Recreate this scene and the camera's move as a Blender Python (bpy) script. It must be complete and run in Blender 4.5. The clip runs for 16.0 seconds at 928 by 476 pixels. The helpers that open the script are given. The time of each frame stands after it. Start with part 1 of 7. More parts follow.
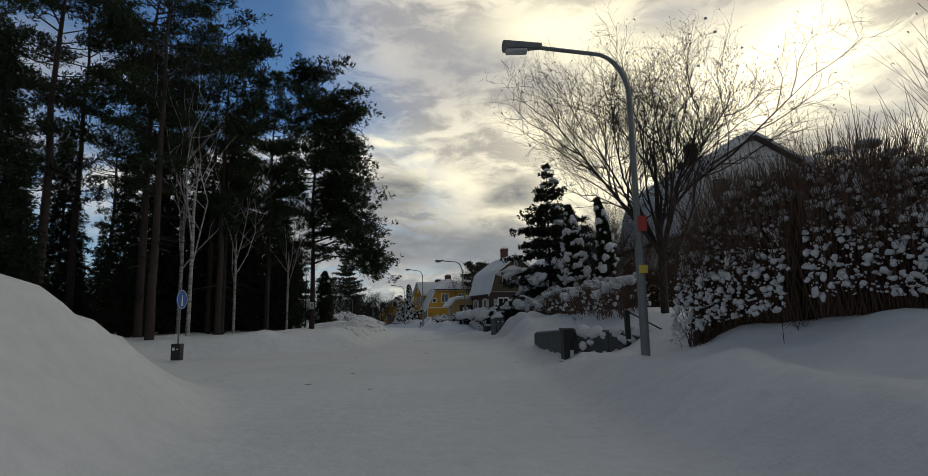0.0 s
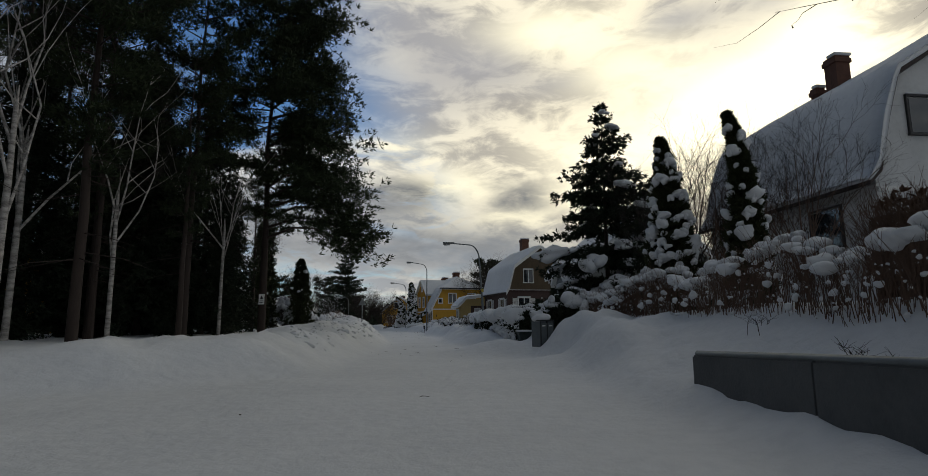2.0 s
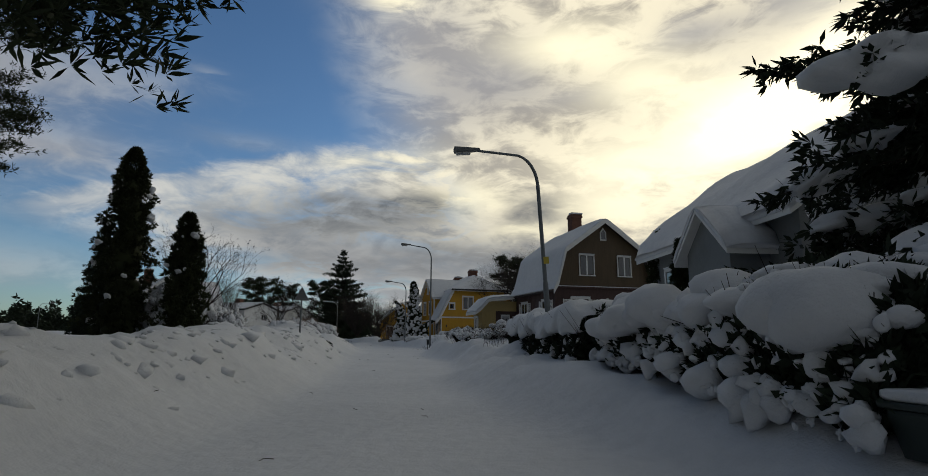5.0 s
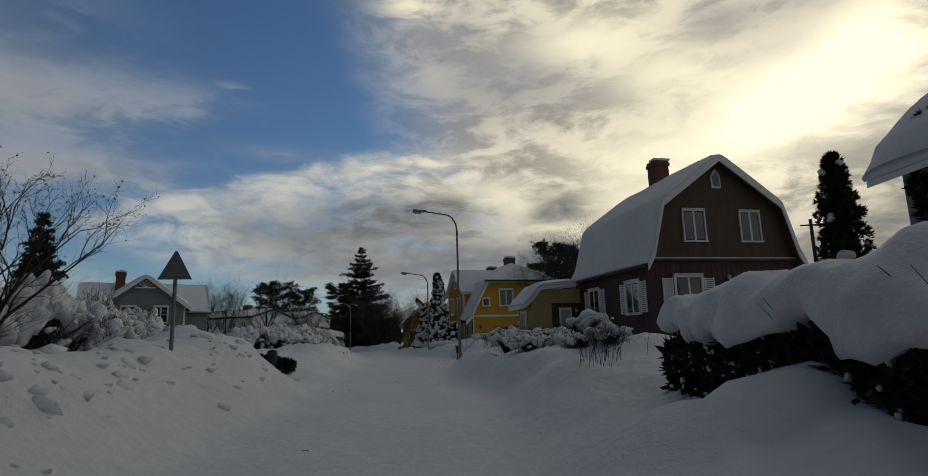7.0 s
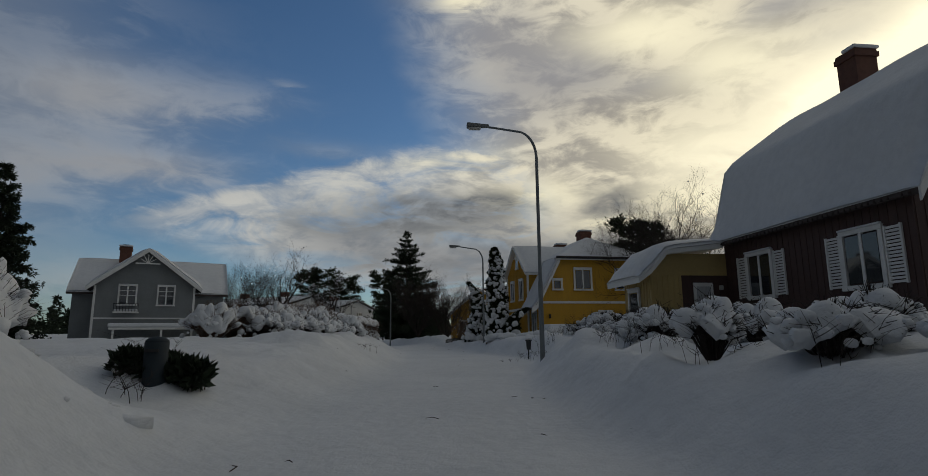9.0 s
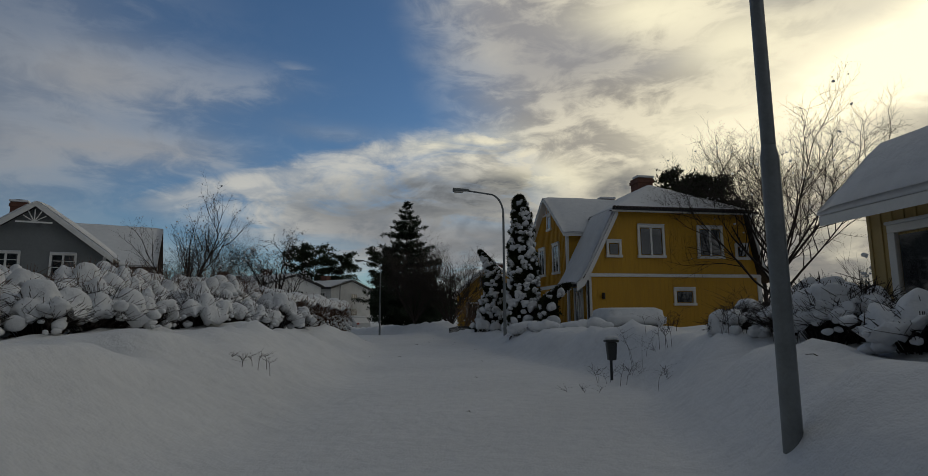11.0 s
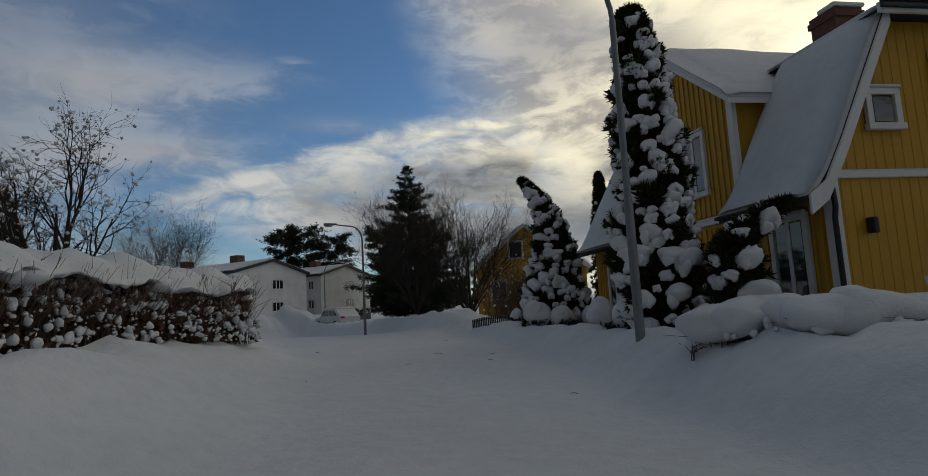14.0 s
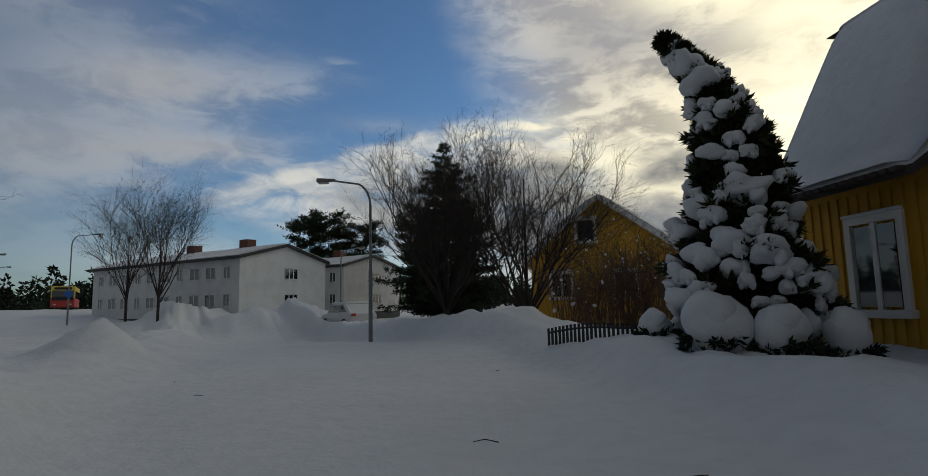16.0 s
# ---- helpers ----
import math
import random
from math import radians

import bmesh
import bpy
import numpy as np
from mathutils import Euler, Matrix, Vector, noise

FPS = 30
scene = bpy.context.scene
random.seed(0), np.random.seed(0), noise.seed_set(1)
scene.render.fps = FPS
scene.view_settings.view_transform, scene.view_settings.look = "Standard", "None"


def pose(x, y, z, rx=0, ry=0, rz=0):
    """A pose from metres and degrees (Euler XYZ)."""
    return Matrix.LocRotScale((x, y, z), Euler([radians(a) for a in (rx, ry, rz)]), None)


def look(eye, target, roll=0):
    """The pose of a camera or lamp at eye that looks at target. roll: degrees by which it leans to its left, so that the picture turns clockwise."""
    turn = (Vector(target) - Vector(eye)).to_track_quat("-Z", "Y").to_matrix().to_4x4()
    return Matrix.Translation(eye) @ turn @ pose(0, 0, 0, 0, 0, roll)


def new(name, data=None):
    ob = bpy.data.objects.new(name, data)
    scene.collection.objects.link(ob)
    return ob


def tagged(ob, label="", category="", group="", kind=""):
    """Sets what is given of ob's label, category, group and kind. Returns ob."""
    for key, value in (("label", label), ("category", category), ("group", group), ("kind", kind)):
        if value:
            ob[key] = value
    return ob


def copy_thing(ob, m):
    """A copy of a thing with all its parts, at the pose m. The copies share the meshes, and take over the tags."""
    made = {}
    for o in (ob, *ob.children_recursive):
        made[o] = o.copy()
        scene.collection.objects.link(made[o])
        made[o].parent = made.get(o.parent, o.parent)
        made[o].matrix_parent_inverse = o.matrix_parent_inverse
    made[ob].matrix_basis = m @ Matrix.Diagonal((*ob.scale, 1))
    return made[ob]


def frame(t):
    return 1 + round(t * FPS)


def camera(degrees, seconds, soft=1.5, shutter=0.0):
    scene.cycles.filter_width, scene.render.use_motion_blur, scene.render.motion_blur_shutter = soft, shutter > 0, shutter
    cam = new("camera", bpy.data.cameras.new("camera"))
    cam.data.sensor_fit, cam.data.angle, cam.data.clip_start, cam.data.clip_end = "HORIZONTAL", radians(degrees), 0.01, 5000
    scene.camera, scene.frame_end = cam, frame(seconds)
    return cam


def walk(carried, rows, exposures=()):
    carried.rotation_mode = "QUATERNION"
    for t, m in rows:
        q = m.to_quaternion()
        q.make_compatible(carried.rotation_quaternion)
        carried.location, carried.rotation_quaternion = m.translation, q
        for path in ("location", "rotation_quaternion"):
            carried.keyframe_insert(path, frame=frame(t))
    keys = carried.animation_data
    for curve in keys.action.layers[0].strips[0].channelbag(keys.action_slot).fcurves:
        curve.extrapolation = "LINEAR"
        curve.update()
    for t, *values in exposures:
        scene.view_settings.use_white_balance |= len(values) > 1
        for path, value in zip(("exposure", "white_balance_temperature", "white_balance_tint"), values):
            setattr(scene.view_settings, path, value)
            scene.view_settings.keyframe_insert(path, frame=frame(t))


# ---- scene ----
cam = camera(79.52, 16.0, soft=0.5)
PATH = [
    (0.0, pose(0.636, 12.658, 1.276, 98.19, 1.07, 0.42)),
    (0.5, pose(0.460, 15.668, 1.225, 98.85, 0.44, 0.76)),
    (1.0, pose(0.272, 18.655, 1.190, 98.96, -0.47, 1.06)),
    (1.5, pose(0.085, 21.671, 1.179, 99.11, -0.39, 1.04)),
    (2.0, pose(-0.149, 24.525, 1.187, 98.61, 0.46, 0.97)),
    (2.5, pose(-0.348, 27.505, 1.195, 99.31, 0.82, 0.85)),
    (3.0, pose(-0.476, 31.004, 1.210, 99.25, -0.04, 0.95)),
    (3.5, pose(-0.637, 34.249, 1.199, 99.55, 0.07, 1.12)),
    (4.0, pose(-0.746, 37.577, 1.151, 99.93, -0.02, 1.44)),
    (6.5, pose(-1.965, 53.805, 1.329, 99.85, 0.62, 4.60)),
    (7.0, pose(-2.286, 56.640, 1.338, 100.10, 1.58, 5.41)),
    (7.5, pose(-2.665, 59.312, 1.326, 100.14, 0.72, 6.65)),
    (8.0, pose(-3.168, 61.536, 1.282, 99.41, 0.77, 8.36)),
    (8.5, pose(-3.716, 64.036, 1.213, 99.78, 0.37, 9.50)),
    (9.0, pose(-4.320, 66.740, 1.141, 99.65, 0.49, 10.32)),
    (11.5, pose(-7.291, 81.656, 1.359, 97.72, 0.33, 11.11)),
    (12.0, pose(-7.951, 84.290, 1.329, 97.70, 0.42, 11.12)),
    (12.5, pose(-8.531, 86.711, 1.285, 97.81, 0.66, 11.35)),
    (13.0, pose(-9.137, 88.971, 1.243, 97.24, 1.18, 11.63)),
    (13.5, pose(-9.699, 91.133, 1.219, 96.93, 2.16, 12.02)),
    (14.0, pose(-10.256, 93.231, 1.230, 96.56, 3.13, 12.31)),
    (14.5, pose(-10.880, 95.620, 1.250, 96.55, 1.57, 12.75)),
    (15.0, pose(-11.632, 98.432, 1.227, 96.67, 1.67, 13.42)),
    (15.5, pose(-12.229, 100.556, 1.149, 96.75, 1.55, 14.59)),
    (16.0, pose(-12.847, 102.459, 1.056, 96.80, 1.22, 16.07)),
]
walk(cam, PATH, [(0.0, 0.3), (3.5, 0.3), (6.5, -0.08), (9.0, -0.16), (12.0, -0.12), (13.5, 0.02), (14.5, 0.12), (16.0, 0.18)])


# ---- world, sun ----
SUN_AZ, SUN_EL = -28.0, 20.0          # degrees left of +y, above the horizon
BLUE_GAIN = (0.043, 0.058, 0.071, 1)
# share of the added dimming in the unseen sky overhead
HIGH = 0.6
sun_dir = Vector((-math.sin(radians(SUN_AZ)) * math.cos(radians(SUN_EL)), math.cos(radians(SUN_AZ)) * math.cos(radians(SUN_EL)), math.sin(radians(SUN_EL))))


class Nodes:
    """Short hand for building a node tree."""

    def __init__(self, tree):
        self.tree = tree
        tree.nodes.clear()

    def add(self, kind, props=None, **inputs):
        n = self.tree.nodes.new(kind)
        for key, value in (props or {}).items():
            setattr(n, key, value)
        for key, value in inputs.items():
            self.set(n.inputs[key.replace("_", " ") if key.replace("_", " ") in n.inputs else int(key[1:])], value)
        return n

    def set(self, socket, value):
        if isinstance(value, bpy.types.NodeSocket):
            self.tree.links.new(value, socket)
        else:
            socket.default_value = value

    def math(self, op, a, b=0.0, clamp=False):
        n = self.add("ShaderNodeMath", {"operation": op, "use_clamp": clamp})
        self.set(n.inputs[0], a)
        self.set(n.inputs[1], b)
        return n.outputs[0]

    def mix(self, fac, a, b, blend="MIX"):
        n = self.add("ShaderNodeMix", {"data_type": "RGBA", "blend_type": blend})
        self.set(n.inputs[0], fac)
        self.set(n.inputs[6], a)
        self.set(n.inputs[7], b)
        return n.outputs[2]

    def ramp(self, value, lo, hi, smooth=True):
        n = self.add("ShaderNodeMapRange", {"interpolation_type": "SMOOTHSTEP" if smooth else "LINEAR"})
        self.set(n.inputs[0], value)
        n.inputs[1].default_value, n.inputs[2].default_value = lo, hi
        return n.outputs[0]

    def noise(self, vec, scale, detail=4.0, rough=0.55, distort=0.0):
        n = self.add("ShaderNodeTexNoise")
        self.set(n.inputs["Vector"], vec)
        n.inputs["Scale"].default_value = scale
        n.inputs["Detail"].default_value = detail
        n.inputs["Roughness"].default_value = rough
        n.inputs["Distortion"].default_value = distort
        return n.outputs[0]


def build_world():
    """Blue winter sky, thin cirrus to the left, thick broken cloud round a veiled low sun to the right."""
    world = bpy.data.worlds.new("winter_sky")
    world.use_nodes = True
    scene.world = world
    g = Nodes(world.node_tree)
    d = g.add("ShaderNodeTexCoord").outputs["Generated"]
    xyz = g.add("ShaderNodeSeparateXYZ")
    g.set(xyz.inputs[0], d)
    # bearing (degrees to the left of +y) and height (degrees)
    az = g.math("MULTIPLY", g.math("ARCTAN2", g.math("MULTIPLY", xyz.outputs[0], -1.0), xyz.outputs[1]), 57.29578)
    el = g.math("MULTIPLY", g.math("ARCSINE", xyz.outputs[2]), 57.29578)
    flat = g.math("DIVIDE", 1.0, g.math("ADD", g.math("MAXIMUM", xyz.outputs[2], 0.0), 0.16))
    proj = g.add("ShaderNodeCombineXYZ")
    g.set(proj.inputs[0], g.math("MULTIPLY", xyz.outputs[0], flat))
    g.set(proj.inputs[1], g.math("MULTIPLY", xyz.outputs[1], flat))
    p = proj.outputs[0]
    tilt = g.add("ShaderNodeMapping")
    g.set(tilt.inputs[0], d)
    tilt.inputs["Rotation"].default_value = (0, radians(-14), 0)
    tilt.inputs["Scale"].default_value = (1.0, 1.0, 2.4)
    q = tilt.outputs[0]
    wide = g.noise(q, 3.0, 4.0, 0.5, 0.3)
    soft = g.noise(q, 5.5, 5.0, 0.55, 0.5)
    fine = g.noise(q, 12.0, 6.0, 0.62, 0.6)
    wisp = g.noise(p, 2.2, 6.0, 0.6, 0.8)
    warp_a = g.math("MULTIPLY", g.math("SUBTRACT", soft, 0.5), 7.0)
    warp_b = g.math("MULTIPLY", g.math("SUBTRACT", fine, 0.5), 6.0)
    ang = g.add("ShaderNodeCombineXYZ")
    g.set(ang.inputs[0], g.math("ADD", az, g.math("ADD", warp_a, warp_b)))
    g.set(ang.inputs[1], g.math("ADD", el, g.math("ADD", g.math("MULTIPLY", warp_a, 0.35), g.math("MULTIPLY", warp_b, 0.45))))

    def puff(a, e, ra, re, amount):
        """A soft cloud form round a bearing and height, with ragged edges."""
        off = g.add("ShaderNodeVectorMath", {"operation": "SUBTRACT"})
        g.set(off.inputs[0], ang.outputs[0])
        off.inputs[1].default_value = (a, e, 0)
        sc = g.add("ShaderNodeVectorMath", {"operation": "MULTIPLY"})
        g.set(sc.inputs[0], off.outputs[0])
        sc.inputs[1].default_value = (1 / ra, 1 / re, 0)
        sq = g.add("ShaderNodeVectorMath", {"operation": "DOT_PRODUCT"})
        g.set(sq.inputs[0], sc.outputs[0])
        g.set(sq.inputs[1], sc.outputs[0])
        return g.math("MULTIPLY", g.math("EXPONENT", g.math("MULTIPLY", sq.outputs["Value"], -1.0)), amount)

    def puffs(rows):
        total = puff(*rows[0])
        for row in rows[1:]:
            total = g.math("ADD", total, puff(*row))
        return g.math("MINIMUM", total, 1.0)

    sky = g.add("ShaderNodeTexSky", {"sky_type": "NISHITA", "sun_disc": False, "sun_elevation": radians(SUN_EL), "sun_rotation": radians(-SUN_AZ), "air_density": 1.0, "dust_density": 0.3, "ozone_density": 2.0})
    blue = g.mix(1.0, sky.outputs[0], BLUE_GAIN, "MULTIPLY")
    # how much cloud hides the blue
    az_w = g.math("ADD", az, g.math("MULTIPLY", g.math("SUBTRACT", wide, 0.5), 14.0))
    az_w = g.math("ADD", az_w, g.math("MULTIPLY", g.math("SUBTRACT", el, 22.0), -0.25))
    thick = g.ramp(az_w, 17.0, 2.0)
    line = g.math("SUBTRACT", 18.9, g.math("MULTIPLY", g.math("POWER", g.math("MAXIMUM", g.math("SUBTRACT", az, 13.0), 0.0), 1.35), 0.082))
    under = g.math("SUBTRACT", g.math("ADD", line, g.math("MULTIPLY", g.math("SUBTRACT", fine, 0.5), 2.6)), el)
    cirrus = g.math("MULTIPLY", g.ramp(under, -0.5, 1.3), g.ramp(wisp, 0.22, 0.55))
    floor = g.math("SUBTRACT", 11.5, g.math("MULTIPLY", g.math("SUBTRACT", 44.0, az), 0.30))
    cirrus = g.math("MULTIPLY", cirrus, g.ramp(g.math("SUBTRACT", el, floor), -3.0, 2.0))
    veil = puffs([(45, 20.5, 9, 2.8, 0.9), (41, 15, 8, 1.9, 0.85), (54, 14, 10, 5, 0.75), (34, 22, 6, 2.0, 0.3), (24, 17.8, 5, 1.0, 0.3), (58, 27, 14, 5, 0.45), (44, 5, 10, 2.0, 0.55)])
    veil = g.math("MULTIPLY", veil, g.math("ADD", 0.55, g.math("MULTIPLY", wisp, 0.7)))
    scraps = puffs([(11, 32.5, 5, 1.6, 0.9), (3, 33, 6, 2.2, 0.8), (29, 24, 1.6, 0.5, 0.25)])
        # the cloud's own colour
    sun = g.add("ShaderNodeVectorMath", {"operation": "DOT_PRODUCT"})
    g.set(sun.inputs[0], d)
    sun.inputs[1].default_value = tuple(sun_dir)
    near = g.ramp(sun.outputs["Value"], 0.62, 0.99)
    body = g.ramp(g.math("ADD", g.math("MULTIPLY", soft, 0.5), g.math("MULTIPLY", fine, 0.5)), 0.42, 0.57)
    dim = g.mix(near, (0.25, 0.28, 0.32, 1), (0.37, 0.34, 0.29, 1))
    lit = g.mix(near, (0.54, 0.55, 0.54, 1), (0.88, 0.80, 0.60, 1))
    cloud = g.mix(body, dim, lit)
    cloud = g.mix(g.math("MULTIPLY", cirrus, g.ramp(az, 6.0, 18.0)), cloud, g.mix(body, (0.43, 0.46, 0.48, 1), (0.60, 0.60, 0.56, 1)))
    cloud = g.mix(g.math("MULTIPLY", veil, g.ramp(az, 26.0, 36.0)), cloud, (0.315, 0.325, 0.345, 1))
    mauve = puffs([(4, 25, 8, 4.5, 0.7), (-4, 26.5, 5, 3, 0.5), (8, 30, 6, 3, 0.5), (-21, 28, 4.5, 2.0, 0.75), (-31, 28.5, 5, 2.2, 0.75), (-11, 23.5, 5, 1.5, 0.55), (-26, 24.5, 3, 1.2, 0.5), (-38, 17, 4, 3, 0.6)])
    cloud = g.mix(mauve, cloud, (0.31, 0.31, 0.33, 1))
    low = puffs([(14, 8.0, 15, 3.2, 0.9), (-3, 6.0, 14, 3.0, 0.8), (24, 9.5, 7, 1.6, 0.5)])
    cloud = g.mix(low, cloud, g.mix(body, (0.23, 0.25, 0.27, 1), (0.36, 0.365, 0.365, 1)))
    bright = puffs([(-9, 28.4, 6, 2.0, 0.95), (-17, 24.3, 5.5, 2.6, 0.9), (2.6, 14.0, 4.5, 1.5, 0.95), (-4.6, 10.6, 4.5, 0.8, 0.8), (-12.5, 12.5, 5, 1.8, 0.8), (-14, 17.5, 7, 3.0, 0.5), (11, 33, 3, 1.0, 0.8), (10.5, 17.6, 7, 1.3, 0.55)])
    cloud = g.mix(bright, cloud, (1.05, 0.97, 0.70, 1))
    bank = puffs([(15, 12.3, 10, 2.0, 1.0), (7.5, 13.4, 4.5, 1.5, 0.8), (-4.2, 12.8, 4.2, 1.7, 1.0), (23, 10.6, 6, 0.9, 0.5), (4, 8.0, 14, 2.0, 0.75), (20, 7.0, 9, 1.2, 0.4), (-35, 9.0, 7, 3.0, 0.8), (-20, 7.0, 8, 1.5, 0.4), (-24, 3.0, 16, 3.0, 0.8)])
    bank = g.math("MULTIPLY", bank, g.ramp(g.math("ADD", g.math("MULTIPLY", fine, 0.6), g.math("MULTIPLY", wisp, 0.4)), 0.30, 0.60))
    cloud = g.mix(bank, cloud, (0.135, 0.147, 0.16, 1))
    glow = puffs([(-30, 20.5, 7.5, 4.5, 1.0), (-24, 18, 6, 4.0, 0.9), (-14, 16, 5, 2.6, 0.5), (-34, 24, 4, 4.0, 0.6)])
    cloud = g.mix(glow, cloud, (1.35, 1.24, 0.90, 1))
    mask = g.math("MAXIMUM", g.math("MAXIMUM", thick, cirrus), g.math("MAXIMUM", veil, scraps))
    mask = g.math("MAXIMUM", mask, g.math("MAXIMUM", g.math("MAXIMUM", bank, low), bright), True)
    col = g.mix(mask, blue, cloud)
    # mostly unseen sky overhead and away from the sun, darkened to dim the snow
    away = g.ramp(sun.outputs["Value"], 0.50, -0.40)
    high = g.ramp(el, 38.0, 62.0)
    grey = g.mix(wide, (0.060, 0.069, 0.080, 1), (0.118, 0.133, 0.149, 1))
    # low part of this darkened sky lifted again, to brighten house fronts
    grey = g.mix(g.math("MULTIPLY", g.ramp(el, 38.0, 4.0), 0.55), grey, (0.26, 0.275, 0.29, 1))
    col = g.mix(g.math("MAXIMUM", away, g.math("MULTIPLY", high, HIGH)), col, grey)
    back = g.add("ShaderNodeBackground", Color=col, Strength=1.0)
    g.add("ShaderNodeOutputWorld", Surface=back.outputs[0])


build_world()
sun_lamp = new("sun", bpy.data.lights.new("sun", "SUN"))
sun_lamp.data.energy, sun_lamp.data.angle, sun_lamp.data.color = 0.05, radians(40), (1.0, 0.90, 0.74)
sun_lamp.matrix_world = look(sun_dir * 100, (0, 0, 0))
scene.view_settings.exposure = 0.0


# ---- materials ----
def material(name, color, rough=0.6, vary=0.15, scale=3.0, bump=0.0, bump_scale=30.0, metal=0.0, tint=None, random_amount=0.0, stretch=None):
    """A procedural surface: base colour, stains at two scales, fine relief."""
    m = bpy.data.materials.new(name)
    m.use_nodes = True
    g = Nodes(m.node_tree)
    vec = g.add("ShaderNodeTexCoord").outputs["Object"]
    if stretch:
        mp = g.add("ShaderNodeMapping")
        g.set(mp.inputs[0], vec)
        mp.inputs["Scale"].default_value = stretch
        vec = mp.outputs[0]
    c = tuple(color) + (1.0,)
    t = tuple(tint or [v * 0.55 for v in color]) + (1.0,)
    a = g.ramp(g.noise(vec, scale, 5.0), 0.35, 0.70)
    b = g.ramp(g.noise(vec, scale * 9.0, 3.0), 0.30, 0.75)
    fac = g.math("MULTIPLY", g.math("ADD", g.math("MULTIPLY", a, 0.65), g.math("MULTIPLY", b, 0.35)), min(1.0, vary * 3.0))
    col = g.mix(fac, c, t)
    if random_amount:
        rnd = g.add("ShaderNodeObjectInfo").outputs["Random"]
        col = g.mix(g.math("MULTIPLY", rnd, random_amount), col, t)
    bsdf = g.add("ShaderNodeBsdfPrincipled", Base_Color=col, Roughness=rough, Metallic=metal)
    if bump:
        bn = g.add("ShaderNodeBump", Strength=bump, Distance=0.02)
        g.set(bn.inputs["Height"], g.noise(vec, bump_scale, 4.0, 0.6))
        g.set(bsdf.inputs["Normal"], bn.outputs[0])
    g.add("ShaderNodeOutputMaterial", Surface=bsdf.outputs[0])
    return m


def snow_material(name, bump=0.25, dirt=0.0):
    m = bpy.data.materials.new(name)
    m.use_nodes = True
    g = Nodes(m.node_tree)
    vec = g.add("ShaderNodeNewGeometry").outputs["Position"]
    a = g.ramp(g.noise(vec, 0.35, 6.0, 0.6), 0.3, 0.7)
    b = g.ramp(g.noise(vec, 4.0, 5.0, 0.6), 0.35, 0.75)
    fac = g.math("ADD", g.math("MULTIPLY", a, 0.5), g.math("MULTIPLY", b, 0.5))
    col = g.mix(fac, (0.70, 0.715, 0.735, 1), (0.59 - dirt, 0.608 - dirt, 0.632 - dirt, 1))
    bsdf = g.add("ShaderNodeBsdfPrincipled", Base_Color=col, Roughness=0.75)
    bsdf.inputs["Specular IOR Level"].default_value = 0.2
    h = g.math("ADD", g.math("MULTIPLY", g.noise(vec, 5.0, 6.0, 0.6), 1.0), g.math("MULTIPLY", g.noise(vec, 38.0, 3.0, 0.6), 0.25))
    bn = g.add("ShaderNodeBump", Strength=bump, Distance=0.09)
    g.set(bn.inputs["Height"], h)
    g.set(bsdf.inputs["Normal"], bn.outputs[0])
    g.add("ShaderNodeOutputMaterial", Surface=bsdf.outputs[0])
    return m


def leaf_material(name, color, dark):
    m = bpy.data.materials.new(name)
    m.use_nodes = True
    g = Nodes(m.node_tree)
    rnd = g.add("ShaderNodeNewGeometry").outputs["Random Per Island"]
    vec = g.add("ShaderNodeTexCoord").outputs["Object"]
    n = g.noise(vec, 1.2, 3.0)
    col = g.mix(g.math("ADD", g.math("MULTIPLY", rnd, 0.6), g.math("MULTIPLY", n, 0.4)), tuple(dark) + (1,), tuple(color) + (1,))
    bsdf = g.add("ShaderNodeBsdfPrincipled", Base_Color=col, Roughness=0.7)
    bsdf.inputs["Specular IOR Level"].default_value = 0.15
    g.add("ShaderNodeOutputMaterial", Surface=bsdf.outputs[0])
    return m


def glass_material(name):
    m = bpy.data.materials.new(name)
    m.use_nodes = True
    g = Nodes(m.node_tree)
    bsdf = g.add("ShaderNodeBsdfPrincipled", Base_Color=(0.02, 0.025, 0.03, 1), Roughness=0.04)
    bsdf.inputs["IOR"].default_value = 1.5
    bsdf.inputs["Specular IOR Level"].default_value = 0.9
    bsdf.inputs["Coat Weight"].default_value = 0.6
    bsdf.inputs["Coat Roughness"].default_value = 0.03
    g.add("ShaderNodeOutputMaterial", Surface=bsdf.outputs[0])
    return m


SNOW = snow_material("snow", 0.42)
BARK = material("pine_bark", (0.045, 0.031, 0.025), 0.9, 0.3, 2.0, 0.6, 14.0, stretch=(1, 1, 0.25))
BIRCH = material("birch_bark", (0.50, 0.47, 0.44), 0.8, 0.33, 2.5, 0.3, 20.0, tint=(0.05, 0.045, 0.04), stretch=(1, 1, 3))
TWIG = material("twig_bark", (0.030, 0.021, 0.017), 0.9, 0.2, 6.0)
RED_TWIG = material("brown_twig", (0.145, 0.090, 0.064), 0.9, 0.25, 3.0)
NEEDLE = leaf_material("pine_needles", (0.040, 0.055, 0.024), (0.015, 0.022, 0.012))
SPRUCE = leaf_material("spruce_needles", (0.032, 0.046, 0.026), (0.012, 0.018, 0.012))
THUJA = leaf_material("thuja_leaves", (0.050, 0.058, 0.024), (0.020, 0.026, 0.012))
HEDGE_LEAF = leaf_material("hedge_leaves", (0.13, 0.072, 0.045), (0.045, 0.028, 0.02))
YELLOW = material("yellow_paint", (0.55, 0.30, 0.014), 0.6, 0.12, 1.2, 0.25, 25.0, tint=(0.36, 0.19, 0.02), random_amount=0.25, stretch=(3, 3, 0.5))
